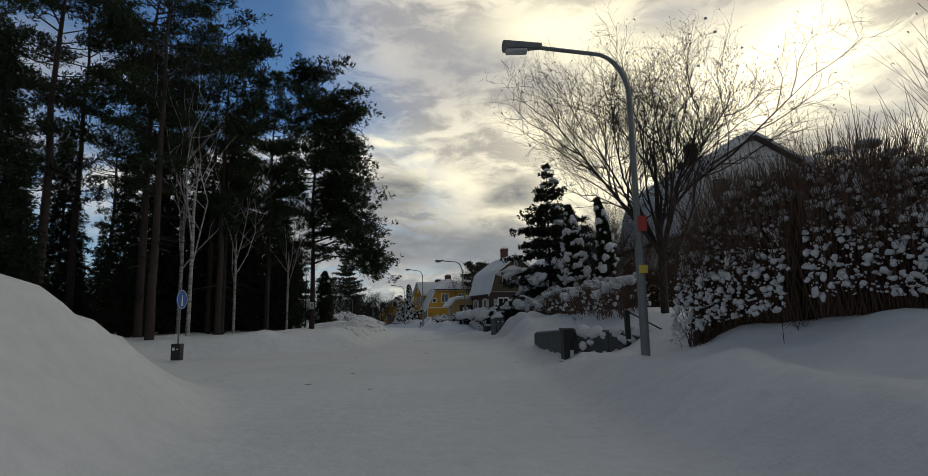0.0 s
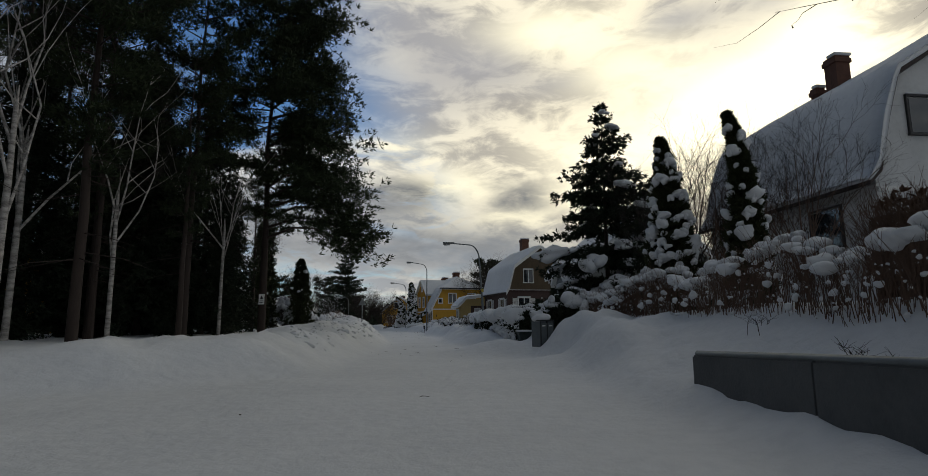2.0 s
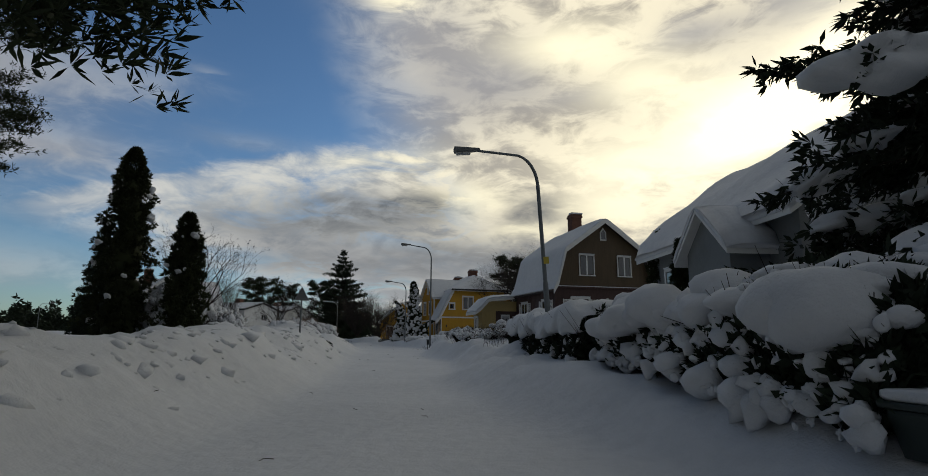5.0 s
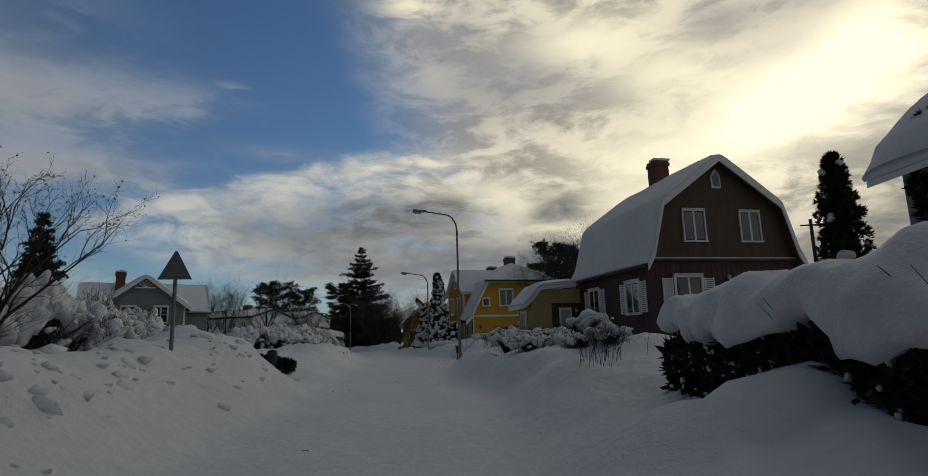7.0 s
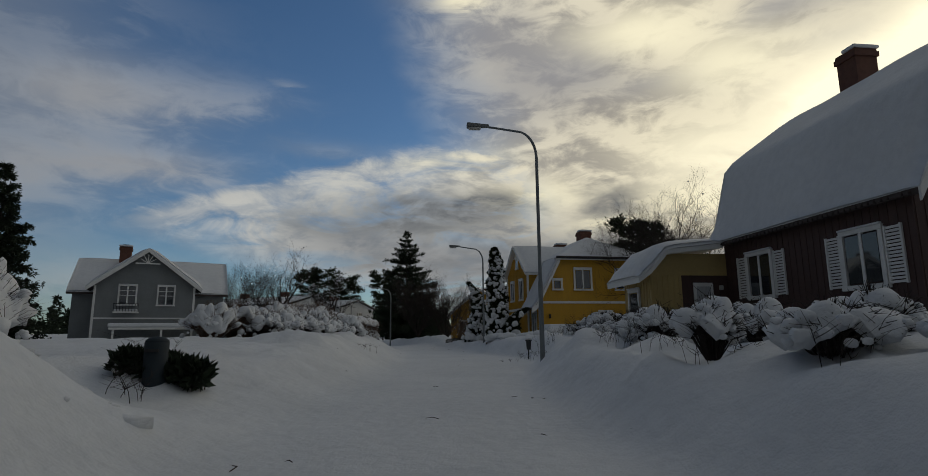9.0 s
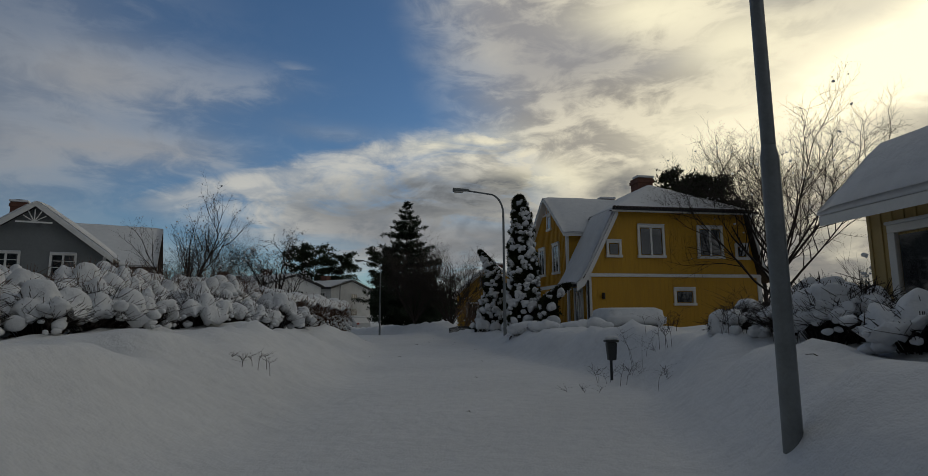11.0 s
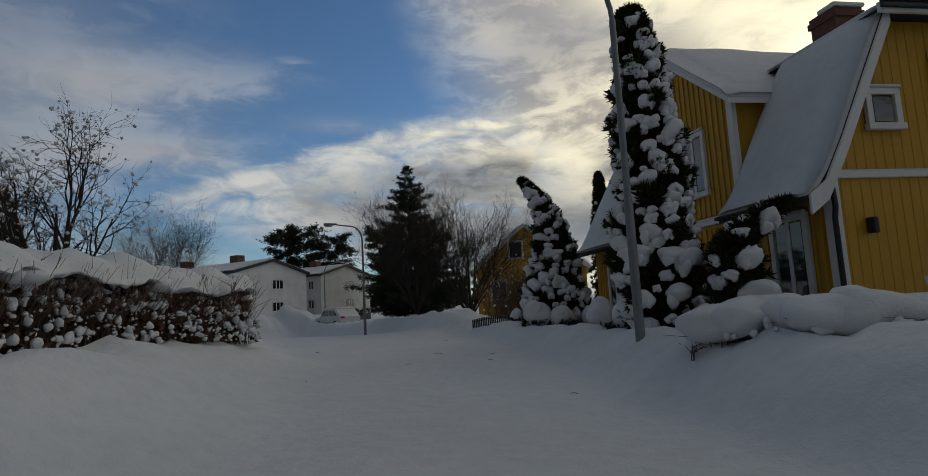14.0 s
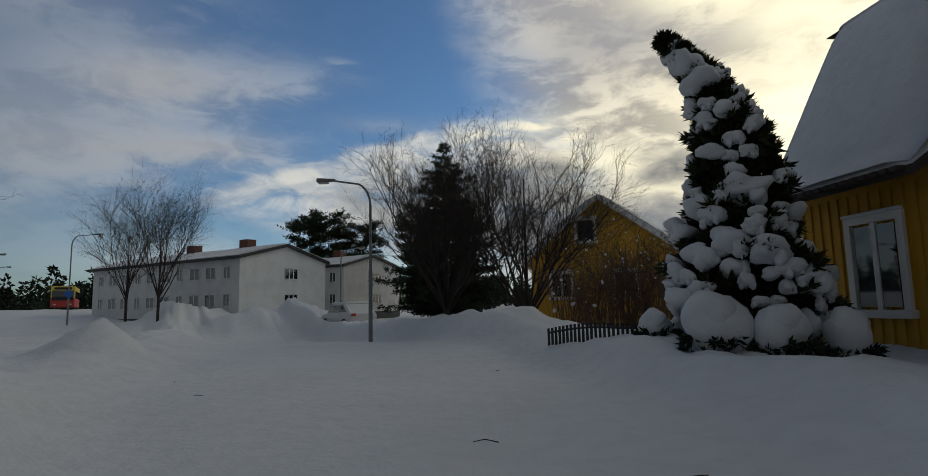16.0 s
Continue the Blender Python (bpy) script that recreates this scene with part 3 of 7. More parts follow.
def brown_house():
    rng = np.random.default_rng(5)
    W, D = 7.0, 7.2
    h = thing("house", pose(3.25, 80.25, 0.0, 0, 0, 17), "dark brown wooden gambrel house with snow-covered roof", "house")
    prof = [(-0.28, 4.1), (0.08, 4.7), (0.66, 6.80), (3.5, 8.86), (6.34, 6.80), (6.92, 4.7), (7.28, 4.1)]
    low = [(0, -0.3), (W, -0.3), (W, 4.3), (0, 4.3)]
    wall_prism(low, 0, D, DARKBROWN, h, label="dark red-brown lower wall")
    up = [(0.08, 4.3), (6.92, 4.3), (6.74, 5.2), (6.25, 6.68), (3.5, 8.70), (0.75, 6.68), (0.26, 5.2)]
    wall_prism(up, -0.06, D + 0.06, BROWN, h, "gable_wall")
    part("ledge", boxmesh(-0.1, W + 0.1, -0.16, 0.0, 4.24, 4.34, 0.02), DARKBROWN, h)
    part("ledge_snow", boxmesh(-0.05, W + 0.05, -0.15, -0.02, 4.34, 4.39, 0.02), SNOW, h)
    part("roof", roof_slab(prof, -0.45, D + 0.45, 0.14), ROOFTILE, h)
    snow_sheet("roof_snow", [(x, z + 0.012) for x, z in prof], -0.5, D + 0.5, 0.17, h, rng)
    for y in (-0.5, D + 0.44):
        v = roof_slab([(x, z + 0.01) for x, z in prof], y, y + 0.06, 0.30)
        part("barge_board", v, WHITE, h)

    def top(x):
        return float(np.interp(x, [p[0] for p in up[:1]] + [0.26, 0.75, 3.5, 6.25, 6.74], [4.35, 5.2, 6.68, 8.66, 6.68, 5.2])) - 0.05
    battens(h, Matrix.Translation((0.1, -0.06, 0)), W - 0.2, 4.36, 0, 0.14, BROWN, top, 0.006, 0.02)
    battens(h, FRONT, W, -0.2, 4.2, 0.24, DARKBROWN, None, 0.012, 0.03)
    battens(h, on_left(D, 0), D, -0.2, 4.2, 0.24, DARKBROWN, None, 0.012, 0.03)
    window(h, on_front(2.24, 5.12, -0.06), 0.96, 1.28, 2, 0.07)
    window(h, on_front(4.97, 5.12, -0.06), 0.90, 1.26, 2, 0.07)
    a = bmesh.new()
    prism(a, [(3.28, 7.45), (3.72, 7.45), (3.72, 8.0), (3.5, 8.3), (3.28, 8.0)], -0.12, -0.05)
    attic = part("window", a, WHITE, h)
    part("pane", prism(bmesh.new(), [(3.34, 7.52), (3.66, 7.52), (3.66, 7.96), (3.5, 8.18), (3.34, 7.96)], -0.135, -0.122), GLASS, attic)

    def shutter(m):
        bm = boxmesh(-0.24, -0.19, -0.06, -0.01, 0, 1.35)
        box(bm, 0.19, 0.24, -0.06, -0.01, 0, 1.35)
        for k in range(16):
            box(bm, -0.19, 0.19, -0.05, -0.02, 0.02 + k * 0.083, 0.02 + k * 0.083 + 0.055)
        s = part("shutter", bm, WHITE, h, "white louvred shutter")
        s.matrix_basis = m
    window(h, on_front(1.75, 2.25), 1.15, 1.3)
    shutter(on_front(0.78, 2.2))
    shutter(on_front(2.72, 2.2))
    window(h, on_front(5.3, 2.25), 1.1, 1.3)
    for y in (1.45, 5.35):
        window(h, on_left(y, 2.2), 1.05, 1.25)
        shutter(on_left(y - 0.9, 2.15))
        shutter(on_left(y + 0.9, 2.15))
    part("wall_lamp", boxmesh(3.6, 3.72, -0.14, -0.02, 3.45, 3.65, 0.03), LENS, h)
    chimney(h, 4.0, 5.1, 7.9, 10.3, 0.78)
    first = part("roof_tile", boxmesh(-0.36, -0.27, 0, 0.13, 3.98, 4.06, 0.02), ROOFTILE, h)
    for k in range(1, 46):
        ob = new("roof_tile", first.data)
        ob.parent = h
        ob.matrix_basis = Matrix.Translation((0, -0.45 + k * 0.178, 0))
    # porch
    x0, x1, y0, y1 = -2.75, 0.0, 7.2, 9.4
    wall_prism([(x0, -0.3), (x1, -0.3), (x1, 3.35), (x0, 2.95)], y0 + 0.05, y1, OCHRE, h, "porch_wall", "pale yellow boarded porch wall")
    part("porch_front", boxmesh(x0 + 1.1, x1, y0, y0 + 0.05, -0.3, 3.0), DARKBROWN, h)
    part("porch_panel", boxmesh(x0, x0 + 1.1, y0, y0 + 0.05, -0.3, 3.0), OCHRE, h)
    part("porch_frieze", prism(bmesh.new(), [(x0, 3.0), (x1, 3.0), (x1, 3.75), (x0 + 0.55, 3.75), (x0, 3.2)], y0 - 0.02, y0 + 0.05), OCHRE, h)
    battens(h, Matrix.Translation((x0, y0, 0)), 1.1, -0.2, 3.0, 0.19, OCHRE, None, 0.02, 0.04)
    door = part("porch_door", boxmesh(-1.25, -0.55, y0 - 0.05, y0, 0.6, 2.75, 0.01), WHITE, h, "white framed glazed porch door")
    part("pane", boxmesh(-1.15, -0.65, y0 - 0.07, y0 - 0.052, 0.9, 2.62), CURTAIN, door)
    part("wall_lamp", boxmesh(-0.33, -0.22, y0 - 0.14, y0, 2.5, 2.66, 0.03), LENS, h)
    window(h, on_left(y0 + 1.3, 1.4, x0), 0.7, 1.1, 1)
    battens(h, on_left(y1, 0, x0), y1 - y0, -0.2, 2.9, 0.2, OCHRE, None, 0.02, 0.04)
    pp = [(x0 - 0.55, 2.88), (x0 - 0.1, 3.2), (x0 + 0.5, 3.85), (-0.25, 4.08)]
    part("porch_roof", roof_slab(pp, y0 - 0.35, y1 + 0.3, 0.16), WHITE, h)
    snow_sheet("porch_snow", [(x, z + 0.012) for x, z in pp], y0 - 0.38, y1 + 0.32, 0.24, h, rng)


def yellow_house():
    rng = np.random.default_rng(7)
    W, D = 8.5, 10.3
    h = thing("house", pose(-6.03, 103.85, 0.0, 0, 0, 21.5), "yellow wooden house with snowy mansard roof and white trim", "house")
    wall_prism([(0, -0.3), (W, -0.3), (W, 3.06), (0, 3.06)], 0, D, YELLOW, h)
    up = [(0.08, 3.06), (W - 0.08, 3.06), (W - 0.6, 5.95), (1.55, 5.95)]
    wall_prism(up, 0.03, D - 0.03, YELLOW, h, "upper_wall")
    part("band", boxmesh(-0.05, W + 0.05, -0.07, 0.0, 3.0, 3.12, 0.015), WHITE, h)
    part("band_snow", boxmesh(0.0, W, -0.06, -0.01, 3.12, 3.15, 0.01), SNOW, h)
    part("corner_board", boxmesh(-0.04, 0.16, -0.05, 0.12, -0.3, 3.0, 0.01), WHITE, h)
    part("corner_board", boxmesh(W - 0.16, W + 0.04, -0.05, 0.12, -0.3, 3.0, 0.01), WHITE, h)
    # steep lower roof on both sides
    left = [(-0.60, 2.68), (-0.25, 2.92), (0.2, 3.7), (1.45, 6.1)]
    right = [(W - 0.5, 6.1), (W + 0.05, 3.6), (W + 0.5, 2.9)]
    g0, g1, ga, gz = 2.25, 7.4, 4.82, 7.3
    for prof, y0, y1 in ((left, -0.22, g0), (left, g1, D + 0.3), (right, -0.22, D + 0.3)):
        part("roof", roof_slab(prof, y0, y1, 0.12), ROOFTILE, h)
        snow_sheet("roof_snow", [(x, z + 0.012) for x, z in prof], y0 + 0.04, y1 + 0.02, 0.26, h, rng, taper=0.15)
        if y0 == g1:
            continue
        part("barge_board", roof_slab([(x, z + 0.02) for x, z in prof], y0 - 0.05, y0, 0.34), WHITE, h)
    # hipped top
    def hip(z_off, grow, zr):
        bm = bmesh.new()
        a = [bm.verts.new(p) for p in ((1.15 - grow, -0.45 - grow, 5.98 + z_off), (W - 0.2 + grow, -0.45 - grow, 5.98 + z_off), (W - 0.2 + grow, D + 0.4 + grow, 5.98 + z_off), (1.15 - grow, D + 0.4 + grow, 5.98 + z_off))]
        r0, r1 = bm.verts.new((5.0, 3.3, zr)), bm.verts.new((5.0, D - 3.4, zr))
        bm.faces.new((a[0], a[1], r0))
        bm.faces.new((a[1], a[2], r1, r0))
        bm.faces.new((a[2], a[3], r1))
        bm.faces.new((a[3], a[0], r0, r1))
        bm.faces.new(list(reversed(a)))
        bmesh.ops.recalc_face_normals(bm, faces=bm.faces)
        return bm
    part("roof", hip(0.0, 0.0, 7.75), ROOFTILE, h)
    bm = hip(0.10, -0.02, 8.12)
    bmesh.ops.bevel(bm, geom=bm.edges[:], offset=0.16, segments=3, affect="EDGES", profile=0.55)
    part("roof_snow", bm, SNOW, h, smooth=True)
    part("eave_board", boxmesh(1.1, W - 0.15, -0.42, -0.36, 5.88, 6.06), WHITE, h)
    part("gutter", boxmesh(1.1, W - 0.15, -0.50, -0.42, 5.95, 6.04, 0.02), BLACK, h)
    tile = boxmesh(0, 0.12, -0.55, -0.40, 6.04, 6.12, 0.025)
    first = part("roof_tile", tile, ROOFTILE, h)
    first.matrix_basis = Matrix.Translation((1.12, 0, 0))
    for k in range(1, 44):
        ob = new("roof_tile", first.data)
        ob.parent = h
        ob.matrix_basis = Matrix.Translation((1.12 + k * 0.158, 0, 0))
    eave_tile = boxmesh(-0.72, -0.56, 0, 0.13, 2.62, 2.70, 0.025)
    first = part("roof_tile", eave_tile, ROOFTILE, h)
    for k in range(1, 62):
        if g0 < -0.1 + k * 0.17 < g1:
            continue
        ob = new("roof_tile", first.data)
        ob.parent = h
        ob.matrix_basis = Matrix.Translation((0, -0.1 + k * 0.17, 0))
    chimney(h, 5.35, 4.7, 7.3, 8.75, 0.85)
    chimney(h, 4.5, 7.6, 7.2, 8.15, 0.8)
    # cross gable on the street side
    bm = bmesh.new()
    prism(bm, [(g0, 2.9), (g1, 2.9), (g1, 5.4), (ga, gz), (g0, 5.4)], 0.0, 4.4)
    gable = part("gable_wall", bm, YELLOW, h)
    turn = Matrix(((0, 1, 0, -0.03), (1, 0, 0, 0), (0, 0, 1, 0), (0, 0, 0, 1)))
    gable.data.transform(turn)
    gable.data.flip_normals()
    for prof in ([(g0 - 0.35, 5.2), (ga, gz + 0.16)], [(ga, gz + 0.16), (g1 + 0.35, 5.2)]):
        r = part("roof", roof_slab(prof, -0.3, 4.3, 0.12), WHITE, h)
        r.data.transform(turn)
        r.data.flip_normals()
        s = snow_sheet("roof_snow", [(x, z + 0.012) for x, z in prof], -0.32, 4.4, 0.24, h, rng)
        s.data.transform(turn)
        s.data.flip_normals()
    for y in (g0, g1):
        part("corner_board", boxmesh(-0.09, 0.02, y - 0.1, y + 0.1, -0.3, 5.3, 0.01), WHITE, h)
    for k, (dy, z) in enumerate(((-0.35, 0), (0, 0), (0.35, 0))):
        part("gable_fan", boxmesh(-0.12, -0.05, ga + dy - 0.03, ga + dy + 0.03, 6.65, 7.25 - abs(dy) * 0.8), WHITE, h)
    part("gable_tie", boxmesh(-0.12, -0.05, ga - 0.75, ga + 0.75, 6.6, 6.66), WHITE, h)
    part("storey_band", boxmesh(-0.10, 0.0, g0, g1, 2.68, 2.80, 0.01), WHITE, h)
    part("band_snow", boxmesh(-0.11, -0.03, g0 + 0.1, g1 - 0.1, 2.80, 2.85, 0.015), SNOW, h)
    for y in (3.75, 5.95):
        window(h, on_left(y, 3.5, -0.03), 0.75, 1.32)
    window(h, on_left(ga - 0.15, 5.85, -0.03), 0.42, 0.65, 1)
    for y in (0.9,):
        window(h, on_left(y + 0.1, 0.95), 0.75, 1.45)
    for y, z in ((5.3, 1.0), (7.0, 0.98), (8.75, 0.85)):
        window(h, on_left(y, z), 0.82, 1.28)
    # front
    window(h, on_front(3.1, 3.98), 1.08, 1.26)
    window(h, on_front(6.05, 3.98), 1.08, 1.26)
    window(h, on_front(1.28, 3.98), 0.48, 0.53, 1)
    window(h, on_front(7.65, 3.95), 0.45, 0.5, 1)
    window(h, on_front(4.6, 1.85), 0.82, 0.54, 1)
    tubes("drainpipe", [([(-0.02, -0.1, 2.85), (-0.02, -0.12, 2.5), (-0.02, -0.08, 2.3), (-0.02, -0.08, 0)], [0.045] * 4)], BLACK, h, sides=8)
    part("wall_lamp", boxmesh(0.62, 0.72, -0.2, -0.02, 2.02, 2.3, 0.03), BLACK, h)

    def front_top(x):
        return 5.9 if 1.55 < x < W - 0.6 else (3.1 + (x - 0.08) * 1.93 if x <= 1.55 else 5.9 - (x - W + 0.6) * 5.5)
    battens(h, FRONT, W, -0.2, 2.98, 0.2, YELLOW, None, 0.006, 0.03)
    battens(h, Matrix.Translation((0, 0.03, 0)), W, 3.16, 0, 0.2, YELLOW, front_top, 0.007, 0.03)
    battens(h, on_left(D, 0), D, -0.2, 2.6, 0.2, YELLOW, None, 0.03, 0.05)
    battens(h, on_left(g1, 0, -0.03), g1 - g0, 2.9, 0, 0.2, YELLOW, lambda x: gz - 0.08 - abs(x - (g1 - ga)) * 0.63, 0.03, 0.05)


def white_gambrel_house():
    rng = np.random.default_rng(9)
    h = thing("house", pose(12.6, 41.9, 0.0, 0, 0, 7), "large white plastered gambrel house with huge snow-laden roof", "house")
    W, D = 8.4, 9.6
    prof = [(-0.45, 5.45), (0.0, 5.9), (0.5, 7.7), (1.0, 9.15), (3.9, 10.9), (7.2, 9.15), (7.8, 7.7), (8.4, 5.9), (8.85, 5.45)]
    wall_prism([(0, -0.3), (W, -0.3), (W, 5.7), (7.7, 7.6), (7.1, 9.0), (3.9, 10.75), (1.1, 9.0), (0.6, 7.6), (0, 5.7)], 0, D, RENDER, h)
    part("roof", roof_slab(prof, -0.3, D + 0.4, 0.14), ROOFTILE, h)
    snow_sheet("roof_snow", [(x, z + 0.012) for x, z in prof], -0.34, D + 0.3, 0.34, h, rng, 0.4)
    chimney(h, 2.3, 3.6, 9.2, 11.5, 0.6)
    chimney(h, 2.1, 4.5, 9.2, 10.6, 0.34)
    for x, z, w, hh in ((1.75, 3.65, 0.95, 1.3), (5.4, 3.65, 0.95, 1.3), (1.85, 7.1, 0.85, 1.25), (4.2, 6.9, 0.85, 1.2)):
        window(h, on_front(x, z), w, hh, 1, 0.07, (BLACK, GLASS))
    part("cornice", boxmesh(-0.05, W + 0.05, -0.14, 0.0, 5.15, 5.32, 0.03), WHITE, h)
    window(h, on_left(2.2, 3.65), 1.4, 1.35, 1, 0.07, (BLACK, GLASS))
    first = part("roof_tile", boxmesh(-0.52, -0.42, 0, 0.14, 5.36, 5.44, 0.02), ROOFTILE, h)
    for k in range(1, 56):
        ob = new("roof_tile", first.data)
        ob.parent = h
        ob.matrix_basis = Matrix.Translation((0, -0.2 + k * 0.18, 0))


def grey_cottage():
    rng = np.random.default_rng(11)
    h = thing("house", pose(7.2, 59.2, 0.0, 0, 0, 6), "light grey plastered house with deep snow on its roof", "house")
    W, D = 8.0, 10.0
    prof = [(-0.5, 4.5), (0.0, 4.85), (1.7, 6.3), (4.0, 8.1), (6.3, 6.3), (8.0, 4.85), (8.5, 4.5)]
    wall_prism([(0, -0.3), (W, -0.3), (W, 4.7), (6.2, 6.15), (4.0, 7.95), (1.8, 6.15), (0, 4.7)], 0, D, GREYWALL, h)
    part("roof", roof_slab(prof, -0.4, D + 0.4, 0.14), WHITE, h)
    snow_sheet("roof_snow", [(x, z + 0.012) for x, z in prof], -0.45, D + 0.45, 0.5, h, rng, 0.4)
    window(h, on_left(7.6, 2.55), 1.5, 1.25, 1, 0.14)
    window(h, on_left(4.6, 2.55), 1.2, 1.25, 2, 0.14)
    tubes("drainpipe", [([(-0.4, 5.9, 4.45), (-0.2, 5.9, 4.2), (-0.1, 5.9, 3.9), (-0.1, 5.9, 0)], [0.05] * 4)], BLACK, h, sides=8)
    # gabled entrance with a wreathed door
    g = prism(bmesh.new(), [(1.4, -0.3), (4.0, -0.3), (4.0, 3.9), (2.7, 5.0), (1.4, 3.9)], 0.0, 1.2)
    porch = part("porch_wall", g, GREYWALL, h)
    turn = Matrix(((0, 1, 0, -1.2), (1, 0, 0, 0), (0, 0, 1, 0), (0, 0, 0, 1)))
    porch.data.transform(turn)
    porch.data.flip_normals()
    for pr in ([(1.0, 3.65), (2.7, 5.15)], [(2.7, 5.15), (4.4, 3.65)]):
        r = part("porch_roof", roof_slab(pr, -0.3, 1.3, 0.14), WHITE, h)
        r.data.transform(turn)
        r.data.flip_normals()
        sn = snow_sheet("porch_snow", [(x, z + 0.012) for x, z in pr], -0.32, 1.5, 0.3, h, rng)
        sn.data.transform(turn)
        sn.data.flip_normals()
    door = part("door", boxmesh(-1.26, -1.2, 2.2, 3.2, 0.6, 2.75, 0.01), WHITE, h, "white front door")
    ring = [(-1.3, 2.7 + 0.2 * math.cos(k / 12 * 6.2832), 2.1 + 0.2 * math.sin(k / 12 * 6.2832)) for k in range(13)]
    tubes("wreath", [(ring, [0.06] * 13)], SPRUCE, door, "dark evergreen wreath", sides=6)
    part("wall_lamp", boxmesh(-1.34, -1.2, 1.65, 1.8, 2.9, 3.15, 0.03), BLACK, h)


def grey_house():
    rng = np.random.default_rng(13)
    h = thing("house", pose(-38.1, 101.9, 0.9, 0, 0, 37) @ Matrix.Diagonal((1.08, 1.08, 1.08, 1)), "grey wooden house with snowy gabled roof and white trim", "house")
    W, D = 6.2, 8.0
    prof = [(-0.4, 3.45), (3.1, 6.2), (6.6, 3.45)]
    wall_prism([(0, -1.3), (W, -1.3), (W, 3.7), (3.1, 6.05), (0, 3.7)], 0, D, GREYWALL, h)
    part("roof", roof_slab(prof, -0.5, D + 0.4, 0.14), ROOFTILE, h)
    for s in (prof[:2], prof[1:]):
        snow_sheet("roof_snow", [(x, z + 0.012) for x, z in s], -0.52, D + 0.4, 0.26, h, rng, 0.4)
        part("barge_board", roof_slab([(x, z + 0.03) for x, z in s], -0.56, -0.5, 0.26), WHITE, h)
    # long wing behind the gable, its ridge along the front
    turn = Matrix(((0, 1, 0, 0), (1, 0, 0, 0), (0, 0, 1, 0), (0, 0, 0, 1)))
    wing = part("wing_wall", prism(bmesh.new(), [(2.2, -1.3), (9.4, -1.3), (9.4, 3.4), (5.8, 5.85), (2.2, 3.4)], -1.5, 8.2), GREYWALL, h)
    wing.data.transform(turn)
    wing.data.flip_normals()
    for pr in ([(1.8, 3.25), (5.8, 6.0)], [(5.8, 6.0), (9.8, 3.25)]):
        r = part("roof", roof_slab(pr, -1.8, 8.5, 0.14), ROOFTILE, h)
        r.data.transform(turn)
        r.data.flip_normals()
        sn = snow_sheet("roof_snow", [(x, z + 0.012) for x, z in pr], -1.8, 8.5, 0.26, h, rng, 0.4)
        sn.data.transform(turn)
        sn.data.flip_normals()
    chimney(h, 1.3, 4.6, 5.0, 6.95, 0.75)
    for x in (2.0, 4.35):
        window(h, on_front(x, 2.35), 0.95, 1.25, 2, 0.1, cross=True)
    part("balcony", boxmesh(1.25, 2.75, -0.5, -0.02, 1.75, 1.85, 0.02), WHITE, h)
    part("balcony_snow", boxmesh(1.3, 2.7, -0.45, -0.05, 1.85, 2.0, 0.06), SNOW, h, smooth=True)
    for k in range(9):
        part("baluster", boxmesh(1.27 + k * 0.18, 1.30 + k * 0.18, -0.5, -0.47, 1.85, 2.35), BLACK, h)
    part("rail", boxmesh(1.25, 2.75, -0.51, -0.46, 2.35, 2.39), BLACK, h)
    part("band", boxmesh(0, W, -0.05, 0.0, 1.35, 1.45), WHITE, h)
    for k in range(5):
        a = radians(30 + 30 * k)
        tubes("gable_fan", [([(3.1, -0.54, 5.18), (3.1 + 0.55 * math.cos(a), -0.54, 5.18 + 0.62 * math.sin(a))], [0.03, 0.03])], WHITE, h, sides=4)
    part("gable_tie", boxmesh(2.35, 3.85, -0.58, -0.5, 5.12, 5.2), WHITE, h)
    for x in (0.0, W - 0.14):
        part("corner_board", boxmesh(x, x + 0.14, -0.04, 0.0, -0.3, 3.6), WHITE, h)
    part("porch_roof", boxmesh(1.2, 7.4, -1.6, -0.02, 0.62, 0.76, 0.03), WHITE, h)
    part("porch_snow", boxmesh(1.15, 7.45, -1.65, 0.0, 0.76, 1.05, 0.12), SNOW, h, smooth=True)
    for x in (1.4, 4.2, 7.1):
        part("porch_post", boxmesh(x, x + 0.12, -1.5, -1.38, -1.3, 0.62), WHITE, h)


def ochre_house():
    rng = np.random.default_rng(15)
    h = thing("house", pose(-17.1, 129.0, 0.0, 0, 0, 4), "dark yellow wooden house with snowy roof", "house")
    W, D = 7.0, 9.0
    prof = [(-0.4, 3.0), (3.2, 6.0), (7.4, 2.9)]
    wall_prism([(0, -1.3), (W, -1.3), (W, 3.1), (3.2, 5.85), (0, 3.3)], 0, D, YELLOW, h)
    part("roof", roof_slab(prof, -0.4, D + 0.4, 0.14), WHITE, h)
    for s in (prof[:2], prof[1:]):
        snow_sheet("roof_snow", [(x, z + 0.012) for x, z in s], -0.4, D + 0.4, 0.25, h, rng, 0.4)
    window(h, on_front(2.6, 3.9), 0.8, 1.0, 1)
    window(h, on_front(1.4, 1.3), 0.9, 1.1, 2)
    window(h, on_front(4.3, 1.3), 0.9, 1.1, 2)
    chimney(h, 3.6, 4.0, 4.6, 6.3, 0.7)
    battens(h, FRONT, W, -0.2, 3.2, 0.3, YELLOW, None, 0.02, 0.05)


